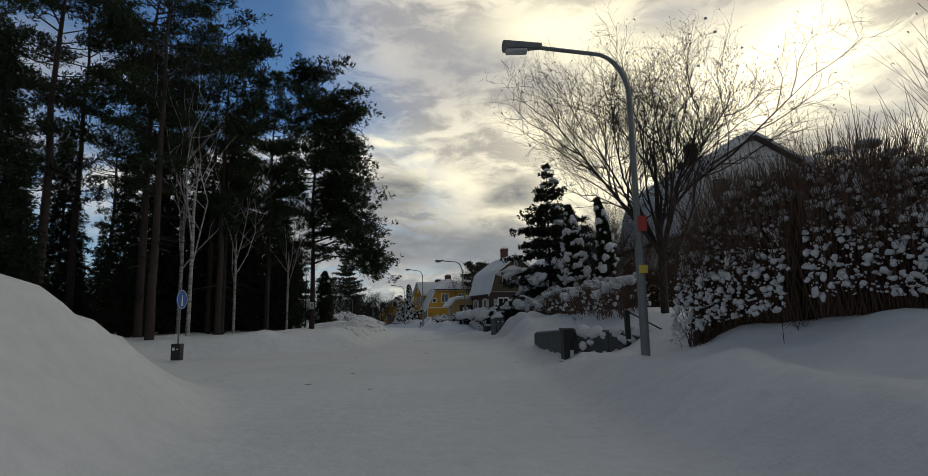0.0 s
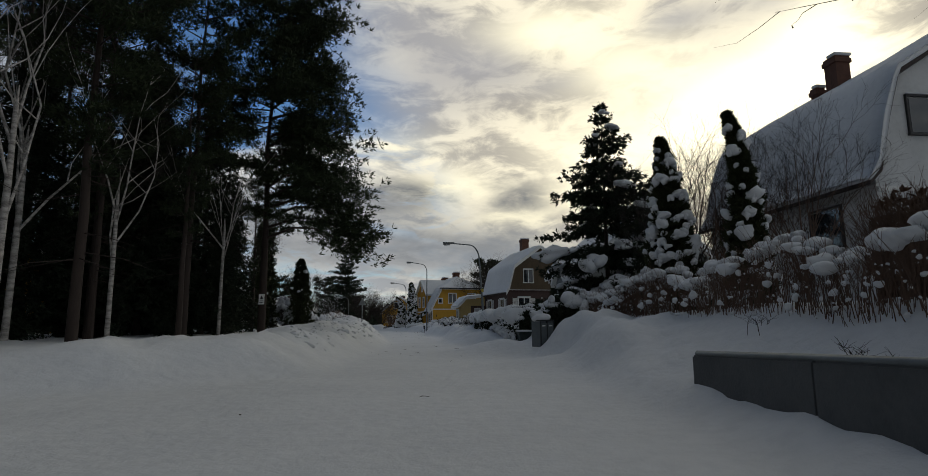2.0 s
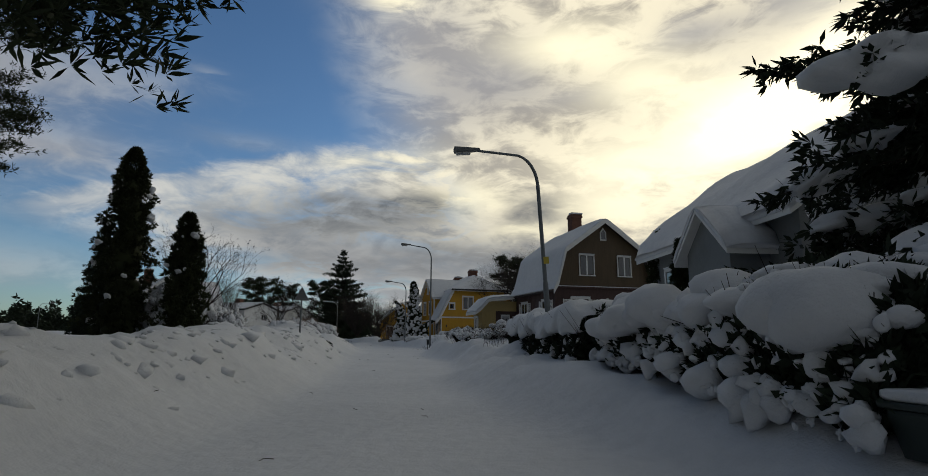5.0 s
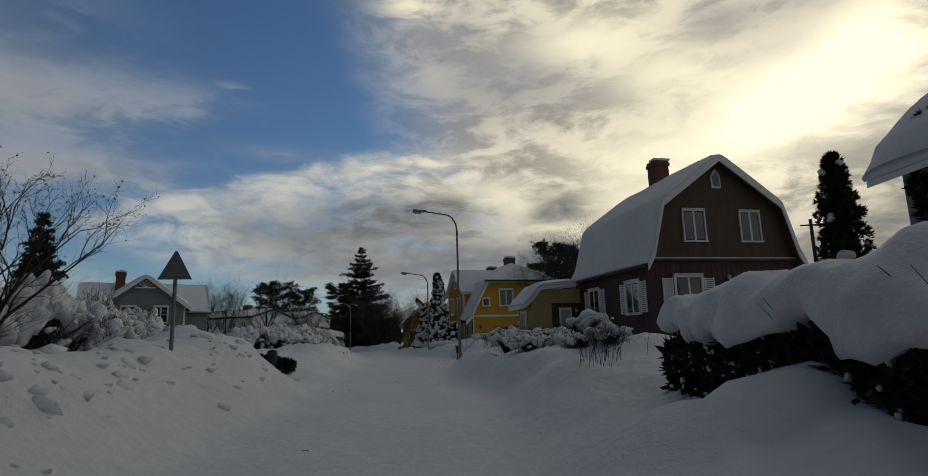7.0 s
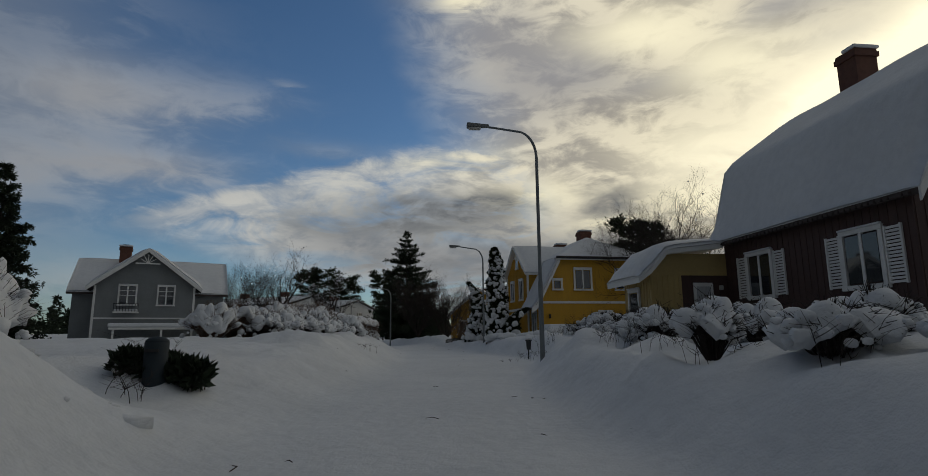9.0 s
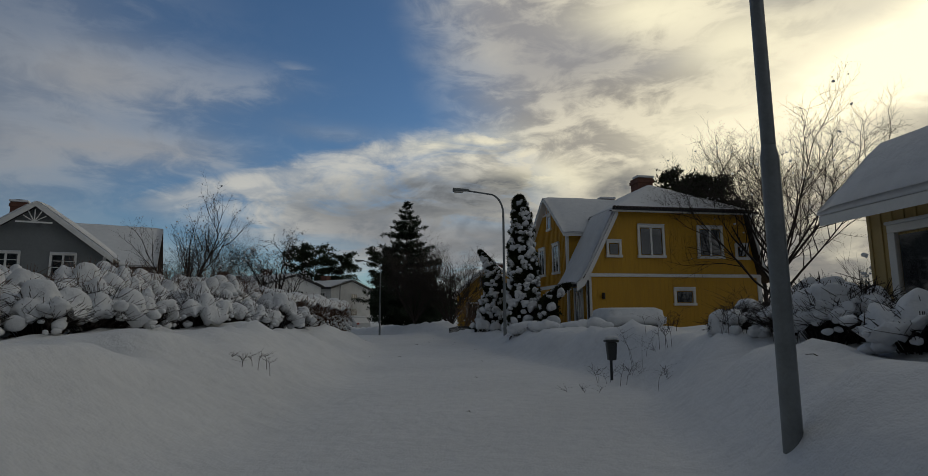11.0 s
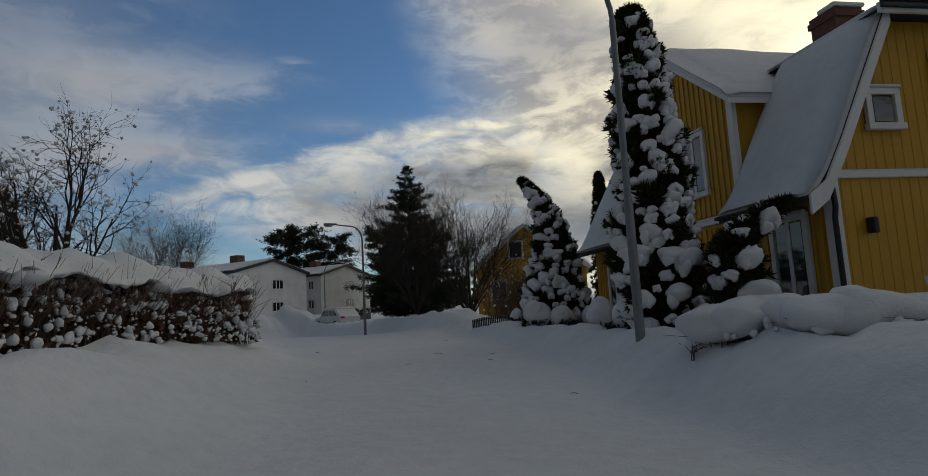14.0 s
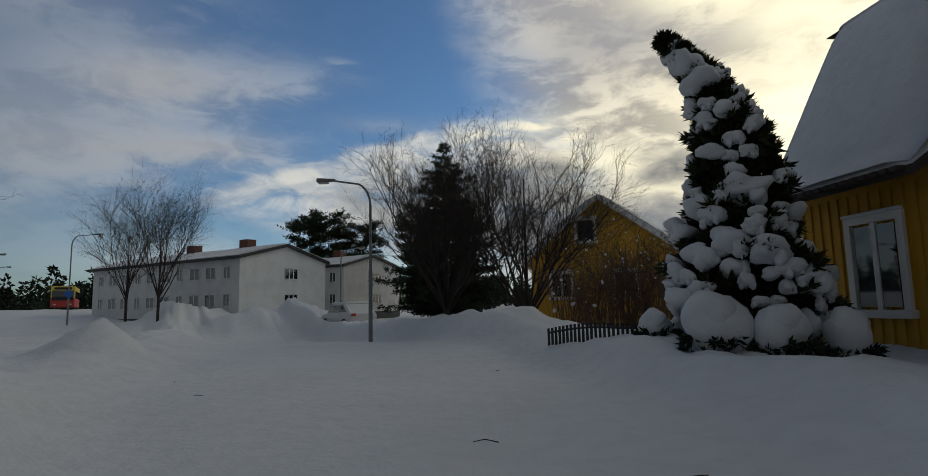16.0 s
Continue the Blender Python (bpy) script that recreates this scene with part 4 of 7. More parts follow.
def apartment(m, label, length):
    h = thing("apartment_building", m, label, "apartment building", "apartment blocks")
    W = 10.0
    wall_prism([(0, 0.5), (W, 0.5), (W, 5.7), (W / 2, 7.0), (0, 5.7)], 0, length, RENDER, h)
    part("basement", boxmesh(-0.03, W + 0.03, -0.03, length, -0.5, 0.5), CONCRETE, h)
    prof = [(-0.35, 5.75), (W / 2, 7.15), (W + 0.35, 5.75)]
    part("roof", roof_slab(prof, -0.3, length + 0.3, 0.28), BLACK, h)
    rng = np.random.default_rng(3)
    for s in (prof[:2], prof[1:]):
        snow_sheet("roof_snow", [(x, z + 0.012) for x, z in s], -0.2, length + 0.2, 0.14, h, rng, 0.6)
    for z in (1.5, 3.9):
        window(h, on_front(W * 0.56, z), 1.5, 0.95, 3, 0.05)
        k = 0
        y = 1.6
        while y < length - 1:
            window(h, on_left(y, z), 1.3 if k % 3 else 0.8, 1.0, 2, 0.05)
            y += 2.3
            k += 1
    for y in (4.5, 13.0):
        part("chimney", boxmesh(W / 2 - 0.8, W / 2 + 0.2, y, y + 1.2, 6.8, 7.9), BRICK, h)


brown_house()
yellow_house()
white_gambrel_house()
grey_cottage()
grey_house()
ochre_house()
apartment(pose(-44.2, 142.7, -0.15, 0, 0, 75), "white plastered two-storey apartment block with dark eaves", 24.0)
apartment(pose(-42.6, 158.0, 0, 0, 0, 75), "second white apartment block behind bare trees", 20.0)


# ---- street lamps ----
def street_lamp(x, y, z, yaw, height=6.35, reach=1.75, lean=0.0, label="grey steel street lamp with curved arm"):
    h = thing("street_lamp", pose(x, y, z, 0, lean, yaw), label, "street lamp", "street lamps")
    j = 3.1
    tubes("pole", [([(0, 0, -0.6), (0, 0, 2.1), (0, 0, 2.2)], [0.075, 0.07, 0.052]), ([(0, 0, 2.2), (0, 0, height - 1.0)], [0.055, 0.05])], STEEL, h, sides=10)
    arm = [(0, 0, height - 1.0)]
    for k in range(1, 8):
        a = k / 7 * math.pi / 2
        arm.append((-0.6 * (1 - math.cos(a)), 0, height - 1.0 + 0.85 * math.sin(a)))
    arm.append((-reach + 0.25, 0, height - 0.02))
    tubes("arm", [(arm, [0.045] * 5 + [0.036] * (len(arm) - 5))], STEEL, h, sides=8)
    bm = boxmesh(-reach - 0.42, -reach + 0.28, -0.12, 0.12, height - 0.06, height + 0.10, 0.05)
    for v in bm.verts:
        if v.co.x > -reach + 0.05:
            v.co.y *= 0.5
            v.co.z = height + (v.co.z - height) * 0.6
    head = part("lamp_head", bm, LAMPGREY, h, smooth=False)
    part("lens", boxmesh(-reach - 0.36, -reach + 0.02, -0.09, 0.09, height - 0.11, height - 0.05, 0.03), LENS, head, "pale plastic lens")
    return h


lamp = street_lamp(3.49, 21.85, 0.3, 0, 5.65, 1.75)
part("number_plate", boxmesh(-0.02, 0.12, -0.1, -0.085, 2.35, 2.6), RED, lamp, "small red plate")
part("label_plate", boxmesh(-0.05, 0.09, -0.1, -0.087, 1.65, 1.78), TAGYELLOW, lamp)
lamp = street_lamp(0.52, 58.65, 0.4, 8, 5.7, 1.75, -3.5)
part("notice", boxmesh(-0.02, 0.12, -0.078, -0.062, 2.62, 2.8), TAGYELLOW, lamp, "yellowed square notice plate")
street_lamp(-5.05, 83.6, 0.5, 14, 7.0, 1.75)
street_lamp(-9.5, 102.2, 0.5, 16, 6.15, 1.75)
street_lamp(-21.6, 120.8, 0.2, 10, 5.5, 1.6)
street_lamp(-34.0, 141.5, -0.6, 190, 6.2, 1.5)
lamp = street_lamp(-59.6, 140.0, 0.6, 215, 7.4, 1.9)
bm = bmesh.new()
bmesh.ops.create_cone(bm, cap_ends=True, segments=28, radius1=0.32, radius2=0.32, depth=0.03, matrix=Matrix.Rotation(radians(-165), 4, "Z") @ Matrix.Translation((0, -0.1, 2.1)) @ Matrix.Rotation(radians(90), 4, "X"))
part("sign", bm, BLUE, lamp, "round blue road sign")
street_lamp(-72.0, 140.5, 0.8, 215, 6.0, 1.9)
street_lamp(-92.0, 155.0, 1.2, 215, 6.0, 1.9)


# ---- plants ----
def sprays(centers, axes, count, length, width, rng, spread=0.9, droop=0.0):
    """Many thin pointed leaves or needle tufts that fan out from the centres, as triangles."""
    c = np.repeat(np.asarray(centers, float), count, 0)
    a = np.repeat(np.asarray(axes, float), count, 0)
    d = a + rng.normal(size=c.shape) * spread
    d[:, 2] -= droop
    d /= np.linalg.norm(d, axis=1)[:, None] + 1e-9
    s = np.cross(d, rng.normal(size=c.shape))
    s /= np.linalg.norm(s, axis=1)[:, None] + 1e-9
    ln = length * (0.6 + 0.8 * rng.random((len(c), 1)))
    w = width * (0.6 + 0.8 * rng.random((len(c), 1)))
    p0 = c + d * ln * 0.08
    mid = c + d * ln * 0.5
    v = np.stack([p0, mid + s * w, c + d * ln, mid - s * w], 1).reshape(-1, 3)
    f = np.arange(len(v)).reshape(-1, 4)
    return v, f


def joined(list_of_vf):
    vs, fs, off = [], [], 0
    for v, f in list_of_vf:
        vs.append(v)
        fs.append(f + off)
        off += len(v)
    return np.concatenate(vs), np.concatenate(fs)


def pine(rng, h, bare=0.45, spread=0.16, limbs=46, lean=0.0, tuft=26, one_side=0.0, low_limbs=0, needle=(0.22, 0.014)):
    """Trunk, limbs and needle clumps of a tall pine. Returns tube lines and foliage arrays."""
    lines = []
    k = 9
    wob = rng.normal(size=(k, 2)) * 0.10
    tr = [(wob[i, 0] * i / k + lean * (i / (k - 1)) ** 2 * h, wob[i, 1] * i / k, h * i / (k - 1) - (0.5 if i == 0 else 0)) for i in range(k)]
    r0 = 0.0095 * h + 0.02
    lines.append((tr, [r0 * (1 - 0.88 * i / (k - 1)) for i in range(k)]))
    tx = lambda z: (np.interp(z, [p[2] for p in tr], [p[0] for p in tr]), np.interp(z, [p[2] for p in tr], [p[1] for p in tr]))
    cs, ax = [], []
    for i in range(limbs):
        f = (i + rng.random()) / limbs
        z = h * (bare + (1 - bare) * f ** 0.9)
        reach = h * spread * (0.35 + 1.0 * math.sin(math.pi * min(1.0, 0.12 + 0.88 * (1 - f) ** 0.8))) * (0.6 + 0.6 * rng.random())
        a = rng.random() * 6.283
        if one_side and rng.random() < one_side:
            a = rng.normal() * 0.8
        x, y = tx(z)
        rise = 0.35 * f + rng.normal() * 0.12 - 0.08
        pts = [(x, y, z)]
        bend = rng.normal() * 0.3
        for s in (0.35, 0.7, 1.0):
            aa = a + bend * s
            pts.append((x + math.cos(aa) * reach * s, y + math.sin(aa) * reach * s, z + reach * (rise * s + 0.16 * s * s)))
        rr = 0.012 + 0.028 * reach / 3.0
        lines.append((pts, [rr, rr * 0.75, rr * 0.45, rr * 0.2]))
        m = max(4, int(reach * 9.5))
        for _ in range(m):
            s = 0.35 + 0.7 * rng.random() ** 0.7
            j = min(2, int(s * 3 / 1.0001))
            base = np.array(pts[0]) + (np.array(pts[3]) - np.array(pts[0])) * s
            off = rng.normal(size=3) * np.array([0.30, 0.30, 0.10]) * (0.35 + reach * 0.26)
            cs.append(base + off)
            ax.append(np.array([math.cos(a), math.sin(a), 0.7]))
    for i in range(low_limbs):
        # long lower limbs on the open side, arched and drooping at the tip
        z = h * (0.25 + 0.50 * (i + 0.5) / low_limbs)
        reach, a = h * (0.22 + 0.09 * rng.random()) * (1 - 0.35 * i / low_limbs), rng.normal() * 0.55 - 0.1
        x, y = tx(z)
        pts = [(x + math.cos(a) * reach * q, y + math.sin(a) * reach * q, z + reach * (0.16 * math.sin(q * 3.0) - 0.24 * q * q)) for q in (0, 0.3, 0.55, 0.8, 1.0)]
        lines.append((pts, [0.07, 0.055, 0.04, 0.025, 0.01]))
        for _ in range(70):
            q = 0.42 + 0.62 * rng.random()
            base = np.array([np.interp(q, (0, 0.3, 0.55, 0.8, 1.0), [p[c] for p in pts]) for c in range(3)])
            cs.append(base + rng.normal(size=3) * np.array([0.5, 0.6, 0.32]))
            ax.append(np.array([math.cos(a), math.sin(a), 0.4]))
    cs = np.repeat(np.asarray(cs), 5, 0) + rng.normal(size=(len(cs) * 5, 3)) * needle[0] * np.array([0.9, 0.9, 0.38])
    fol = sprays(cs, np.repeat(np.asarray(ax), 5, 0), max(4, tuft // 4), needle[0] * 1.05, needle[1] * 1.25, rng, 0.85)
    return lines, fol


def dead_limbs(rng, h, z0, z1, n):
    out = []
    for _ in range(n):
        z = z0 + (z1 - z0) * rng.random()
        a, ln = rng.random() * 6.283, 0.5 + 1.6 * rng.random()
        out.append(([(0, 0, z), (math.cos(a) * ln * 0.6, math.sin(a) * ln * 0.6, z - 0.1 * ln), (math.cos(a + 0.3) * ln, math.sin(a + 0.3) * ln, z - 0.25 * ln)], [0.022, 0.014, 0.006]))
    return out


def spruce(rng, h, width, low=0.4, whorls=None, tuft=9, droop=0.35, dense=1.0, ragged=0.3, needle=(0.16, 0.018)):
    lines = [([(0, 0, -0.5), (0, 0, h * 0.5), (0, 0, h)], [0.012 * h + 0.02, 0.007 * h, 0.008])]
    cs, ax, pads = [], [], []
    n = whorls or int(h * 3.0)
    for i in range(n):
        f = (i + 0.5) / n
        z = low + (h - low) * min(0.995, max(0.0, f + rng.normal() * 0.35 * ragged / n))
        reach = width * (1 + ragged * 0.22 * math.sin(i * 2.4)) * ((1 - f) ** 0.85) * (1 - 0.25 * max(0, 0.12 - f) / 0.12) + 0.08
        m = max(4, int((5 + reach * 3.2) * dense))
        a0 = rng.random() * 6.283
        for k in range(m):
            a = a0 + k / m * 6.283 + rng.normal() * 0.2
            r = reach * (1 - ragged / 2 + ragged * rng.random())
            dz = -droop * r * (1 - 0.6 * f) + 0.25 * r * f
            tip = np.array([math.cos(a) * r, math.sin(a) * r, z + dz])
            lines.append(([(0, 0, z), (tip[0] * 0.5, tip[1] * 0.5, z + dz * 0.35), tuple(tip)], [0.008 + r * 0.006, 0.006 + r * 0.003, 0.003]))
            q = max(4, int(r * 10))
            for j in range(q):
                s = 0.18 + 0.82 * (j + rng.random()) / q
                c = np.array([tip[0] * s, tip[1] * s, z + dz * (0.7 * s * s + 0.3 * s)]) + rng.normal(size=3) * np.array([0.07, 0.07, 0.04]) * (0.6 + r * 0.4)
                cs.append(c)
                ax.append(np.array([math.cos(a), math.sin(a), -0.25]))
            pads.append((tip, a, r, f))
    cs = np.repeat(np.asarray(cs), 3, 0) + rng.normal(size=(len(cs) * 3, 3)) * 0.07
    fol = sprays(cs, np.repeat(np.asarray(ax), 3, 0), max(3, tuft // 2), needle[0], needle[1], rng, 0.75, 0.1)
    return lines, fol, pads


def bare_tree(rng, h, trunk=0.12, forks=7, spread=0.75, levels=3, droop=0.0, low=0.18, kids=(6, 6, 4), up=0.75, thin=0.55):
    """Leafless tree: limbs, branches and twigs as tapered tubes."""
    thick, fine, tips = [], [], []

    def grow(p, d, ln, r, level):
        n = 4 if level < 2 else 3
        pts, dd = [Vector(p)], Vector(d)
        for i in range(n):
            dd = (dd + Vector(rng.normal(size=3) * (0.16 + 0.05 * level)) + Vector((0, 0, 0.10 * (1 if level < 2 else -droop * 3)))).normalized()
            pts.append(pts[-1] + dd * ln / n)
        radii = [r * (1 - 0.8 * i / n) for i in range(n + 1)]
        (thick if level < 2 else fine).append(([tuple(q) for q in pts], radii))
        if level >= levels:
            tips.append(tuple(pts[-1]))
            return
        for c in range(kids[level]):
            s = 0.25 + 0.75 * (c + rng.random()) / kids[level]
            i = min(n - 1, int(s * n))
            q = pts[i].lerp(pts[i + 1], s * n - i)
            side = Vector(rng.normal(size=3))
            side = (side - dd * side.dot(dd)).normalized()
            nd = (dd * (1 - thin * 0.5) + side * thin + Vector((0, 0, 0.22 - droop))).normalized()
            grow(q, nd, ln * (0.42 + 0.25 * rng.random()) * (1.15 - 0.4 * s), r * (0.62 - 0.35 * s) * 0.8 + 0.002, level + 1)
    t0 = Vector((0, 0, -0.4))
    for c in range(forks):
        a = c / forks * 6.283 + rng.normal() * 0.3
        d = Vector((math.cos(a) * spread * (0.4 + 0.8 * rng.random()), math.sin(a) * spread * (0.4 + 0.8 * rng.random()), up + 0.3 * rng.random())).normalized()
        grow((0, 0, h * low * (0.6 + 0.8 * rng.random())), d, h * (0.50 + 0.22 * rng.random()), trunk * 0.42, 0)
    thick.append(([(0, 0, -0.5), (0.02, 0, h * low), (0, 0.03, h * low * 1.5), (0.02, 0, h * 0.7)], [trunk, trunk * 0.85, trunk * 0.6, trunk * 0.12]))
    return thick, fine, tips


def place_tree(name, m, label, category, group, lines, bark, fol=None, leaf=None, fine=None, snow=None, fine_mat=None):
    h = thing(name, m, label, category, group)
    tubes("trunk", lines, bark, h, sides=7)
    if fine:
        tagged(tubes("twig_growth", fine, fine_mat or TWIG, h, sides=3), kind="stuff")
    if fol is not None:
        arrays("crown", fol[0], fol[1], leaf, h)
    if snow is not None:
        tagged(arrays("branch_snow", snow[0], snow[1], SNOW, h, "clumps of fresh snow on the branches", True), kind="stuff")
    return h


def pads_on(points, rng, size, squash=0.55, sub=2, turns=None, long=1.0):
    c = np.asarray(points, float)
    r = [np.array([s * long, s * (0.7 + 0.5 * rng.random()), s * squash]) for s in size]
    return blob_arrays(c, r, rng, sub, 0.34, turns=turns)


def forest():
    rng = np.random.default_rng(21)
    pines = []
    for k in range(3):
        lines, fol = pine(rng, 18.0, 0.34, 0.115, 46, 0, 22, needle=(0.22, 0.017))
        lines += dead_limbs(rng, 18, 3.0, 8.0, 16)
        pines.append(place_tree("pine_tree", pose(0, 0, 0), "tall dark pine with bare lower trunk in the snow", "pine tree", "forest trees", lines, BARK, fol, NEEDLE))
    spr = []
    for k in range(2):
        lines, fol, pads = spruce(rng, 15.0, 2.5, 0.6, 36, 8, 0.4, 0.8, 0.4, (0.26, 0.030))
        spr.append(place_tree("spruce_tree", pose(0, 0, 0), "tall dark spruce standing in snowy woodland", "spruce tree", "forest trees", lines, BARK, fol, SPRUCE))
    bir = []
    for k in range(2):
        thick, fine, tips = bare_tree(rng, 9.5, 0.10, 4, 0.45, 3, 0.03, 0.42, (5, 5, 4), 0.9, 0.55)
        bir.append(place_tree("birch_tree", pose(0, 0, 0), "slender leafless birch with pale bark", "birch tree", "forest trees", thick, BIRCH, fine=fine))
    lines, fol = pine(np.random.default_rng(77), 17.2, 0.28, 0.14, 96, 0, 32, 0.3, 18, (0.22, 0.018))
    place_tree("pine_tree", pose(-9.6, 49.5, 0.5), "broad-crowned dark pine at the edge of the wood", "pine tree", "forest trees", lines, BARK, fol, NEEDLE)
    for seed, x, y, hh in ((78, -11.4, 46.2, 15.6), (79, -12.0, 41.0, 16.4)):
        lines, fol = pine(np.random.default_rng(seed), hh, 0.33, 0.125, 50, 0, 24, needle=(0.22, 0.018))
        place_tree("pine_tree", pose(x, y, 0.5), "slim dark pine with bare lower trunk at the wood's edge", "pine tree", "forest trees", lines + dead_limbs(np.random.default_rng(seed), hh, 2.5, 6.0, 12), BARK, fol, NEEDLE)
    spots_p = [(-12.9, 36.6, 1.05), (-10.9, 44.9, 0.98), (-12.3, 42.2, 1.06), (-14.6, 45.5, 1.0), (-16.8, 35.2, 1.12), (-19.4, 36.0, 1.1), (-13.8, 50.5, 0.95), (-17.5, 41.5, 1.1), (-19.5, 47.0, 1.1), (-22.6, 38.0, 1.15),
               (-16.5, 54.5, 0.95), (-24.5, 45.0, 1.1), (-27.0, 37.5, 1.15), (-22.0, 53.0, 1.05), (-29.5, 48.0, 1.1), (-32.0, 41.0, 1.2), (-19.0, 31.5, 1.15), (-24.0, 32.5, 1.15), (-12.4, 55.5, 0.8), (-28.0, 57.0, 1.1), (-36.0, 52.0, 1.2), (-14.8, 38.9, 1.1), (-20.8, 42.6, 1.15)]
    spots_p = [q for i, q in enumerate(spots_p) if i % 6 != 5]
    spots_s = [(-15.2, 42.8, 0.9), (-18.0, 50.5, 0.95), (-21.5, 34.5, 1.1), (-25.5, 41.0, 1.1), (-13.0, 47.6, 0.75), (-26.0, 51.5, 1.1), (-30.5, 36.0, 1.2), (-20.0, 57.5, 0.85), (-33.0, 55.0, 1.1), (-16.2, 48.0, 0.8), (-23.5, 48.0, 1.05), (-17.0, 33.0, 1.0), (-29.0, 43.5, 1.15), (-14.9, 58.0, 0.6)]
    spots_s = [(x, y, q * 0.78) for i, (x, y, q) in enumerate(spots_s) if i % 4] + [(-13.6, 54.0, 0.5), (-12.0, 50.8, 0.42), (-17.5, 58.5, 0.7), (-15.8, 52.0, 0.6), (-19.0, 54.0, 0.75), (-16.0, 39.5, 0.6), (-22.5, 44.0, 0.8), (-27.5, 46.5, 0.8), (-24.0, 57.0, 0.8)]
    spots_s += [(-21 - 3.1 * k + 1.3 * math.sin(k * 2.3), 63 + 2.2 * math.sin(k * 1.7) - 0.9 * k, 0.55 + 0.12 * math.sin(k * 3.1)) for k in range(14)]
    spots_b = [(-12.2, 38.4, 1.0), (-14.0, 41.0, 1.05), (-11.6, 42.0, 0.8), (-15.8, 37.0, 1.1), (-10.6, 47.5, 0.75), (-18.5, 44.5, 1.1), (-13.2, 52.5, 0.9)]
    near_s = [(-11.9, 48.6, 0.72), (-14.0, 47.5, 0.95), (-15.5, 50.2, 0.9), (-17.0, 45.0, 0.95), (-12.6, 52.6, 0.6)]
    for kinds, spots in ((pines, spots_p), (spr, spots_s + near_s), (bir, spots_b)):
        spots = [q for q in spots if abs((q[0] - 0.6) * 0.833 + (q[1] - 12.7) * 0.553) > 0.9 or q[1] > 52]
        for i, (x, y, s) in enumerate(spots):
            # younger trees in the open belt behind the edge pines
            if kinds is not bir and (x, y, s) not in near_s and 0.14 < (0.46 - x) / (y - 15.7) < 0.50:
                s *= 0.62
            m = Matrix.Translation((x, y, ground_z(x, y) - 0.1)) @ Matrix.Rotation(rng.random() * 6.283, 4, "Z") @ Matrix.Diagonal((s, s, s * (0.95 + 0.1 * rng.random()), 1))
            if i < len(kinds):
                kinds[i].matrix_basis = m
            else:
                ob = copy_thing(kinds[i % len(kinds)], Matrix.Identity(4))
                ob.matrix_basis = m


def snow_spruce(x, y, h, width, seed, label, low=0.3):
    rng = np.random.default_rng(seed)
    lines, fol, pads = spruce(rng, h, width, low, int(h * 1.9), 12, 0.26, 1.0, 0.95, (0.23, 0.034))
    pick = [p for p in pads if p[3] < 0.93 and rng.random() < (0.85 if p[3] < 0.35 else 0.55 - 0.35 * p[3])]
    c, s, turns = [], [], []
    for tip, a, r, f in pick:
        t = 0.6 + 0.4 * rng.random()
        c.append((tip[0] * t, tip[1] * t, tip[2] + 0.20 + 0.12 * (1 - t)))
        s.append((0.15 + 0.30 * rng.random() ** 1.5) * (0.35 + 1.0 * r / width))
        turns.append((a, -0.22))
    snow = pads_on(c, rng, s, 0.62, 3, turns, 1.5)
    return place_tree("spruce_tree", pose(x, y, ground_z(x, y) - 0.1, 0, 0, 40 * seed), label, "spruce tree", "", lines, BARK, fol, SPRUCE, snow=snow)


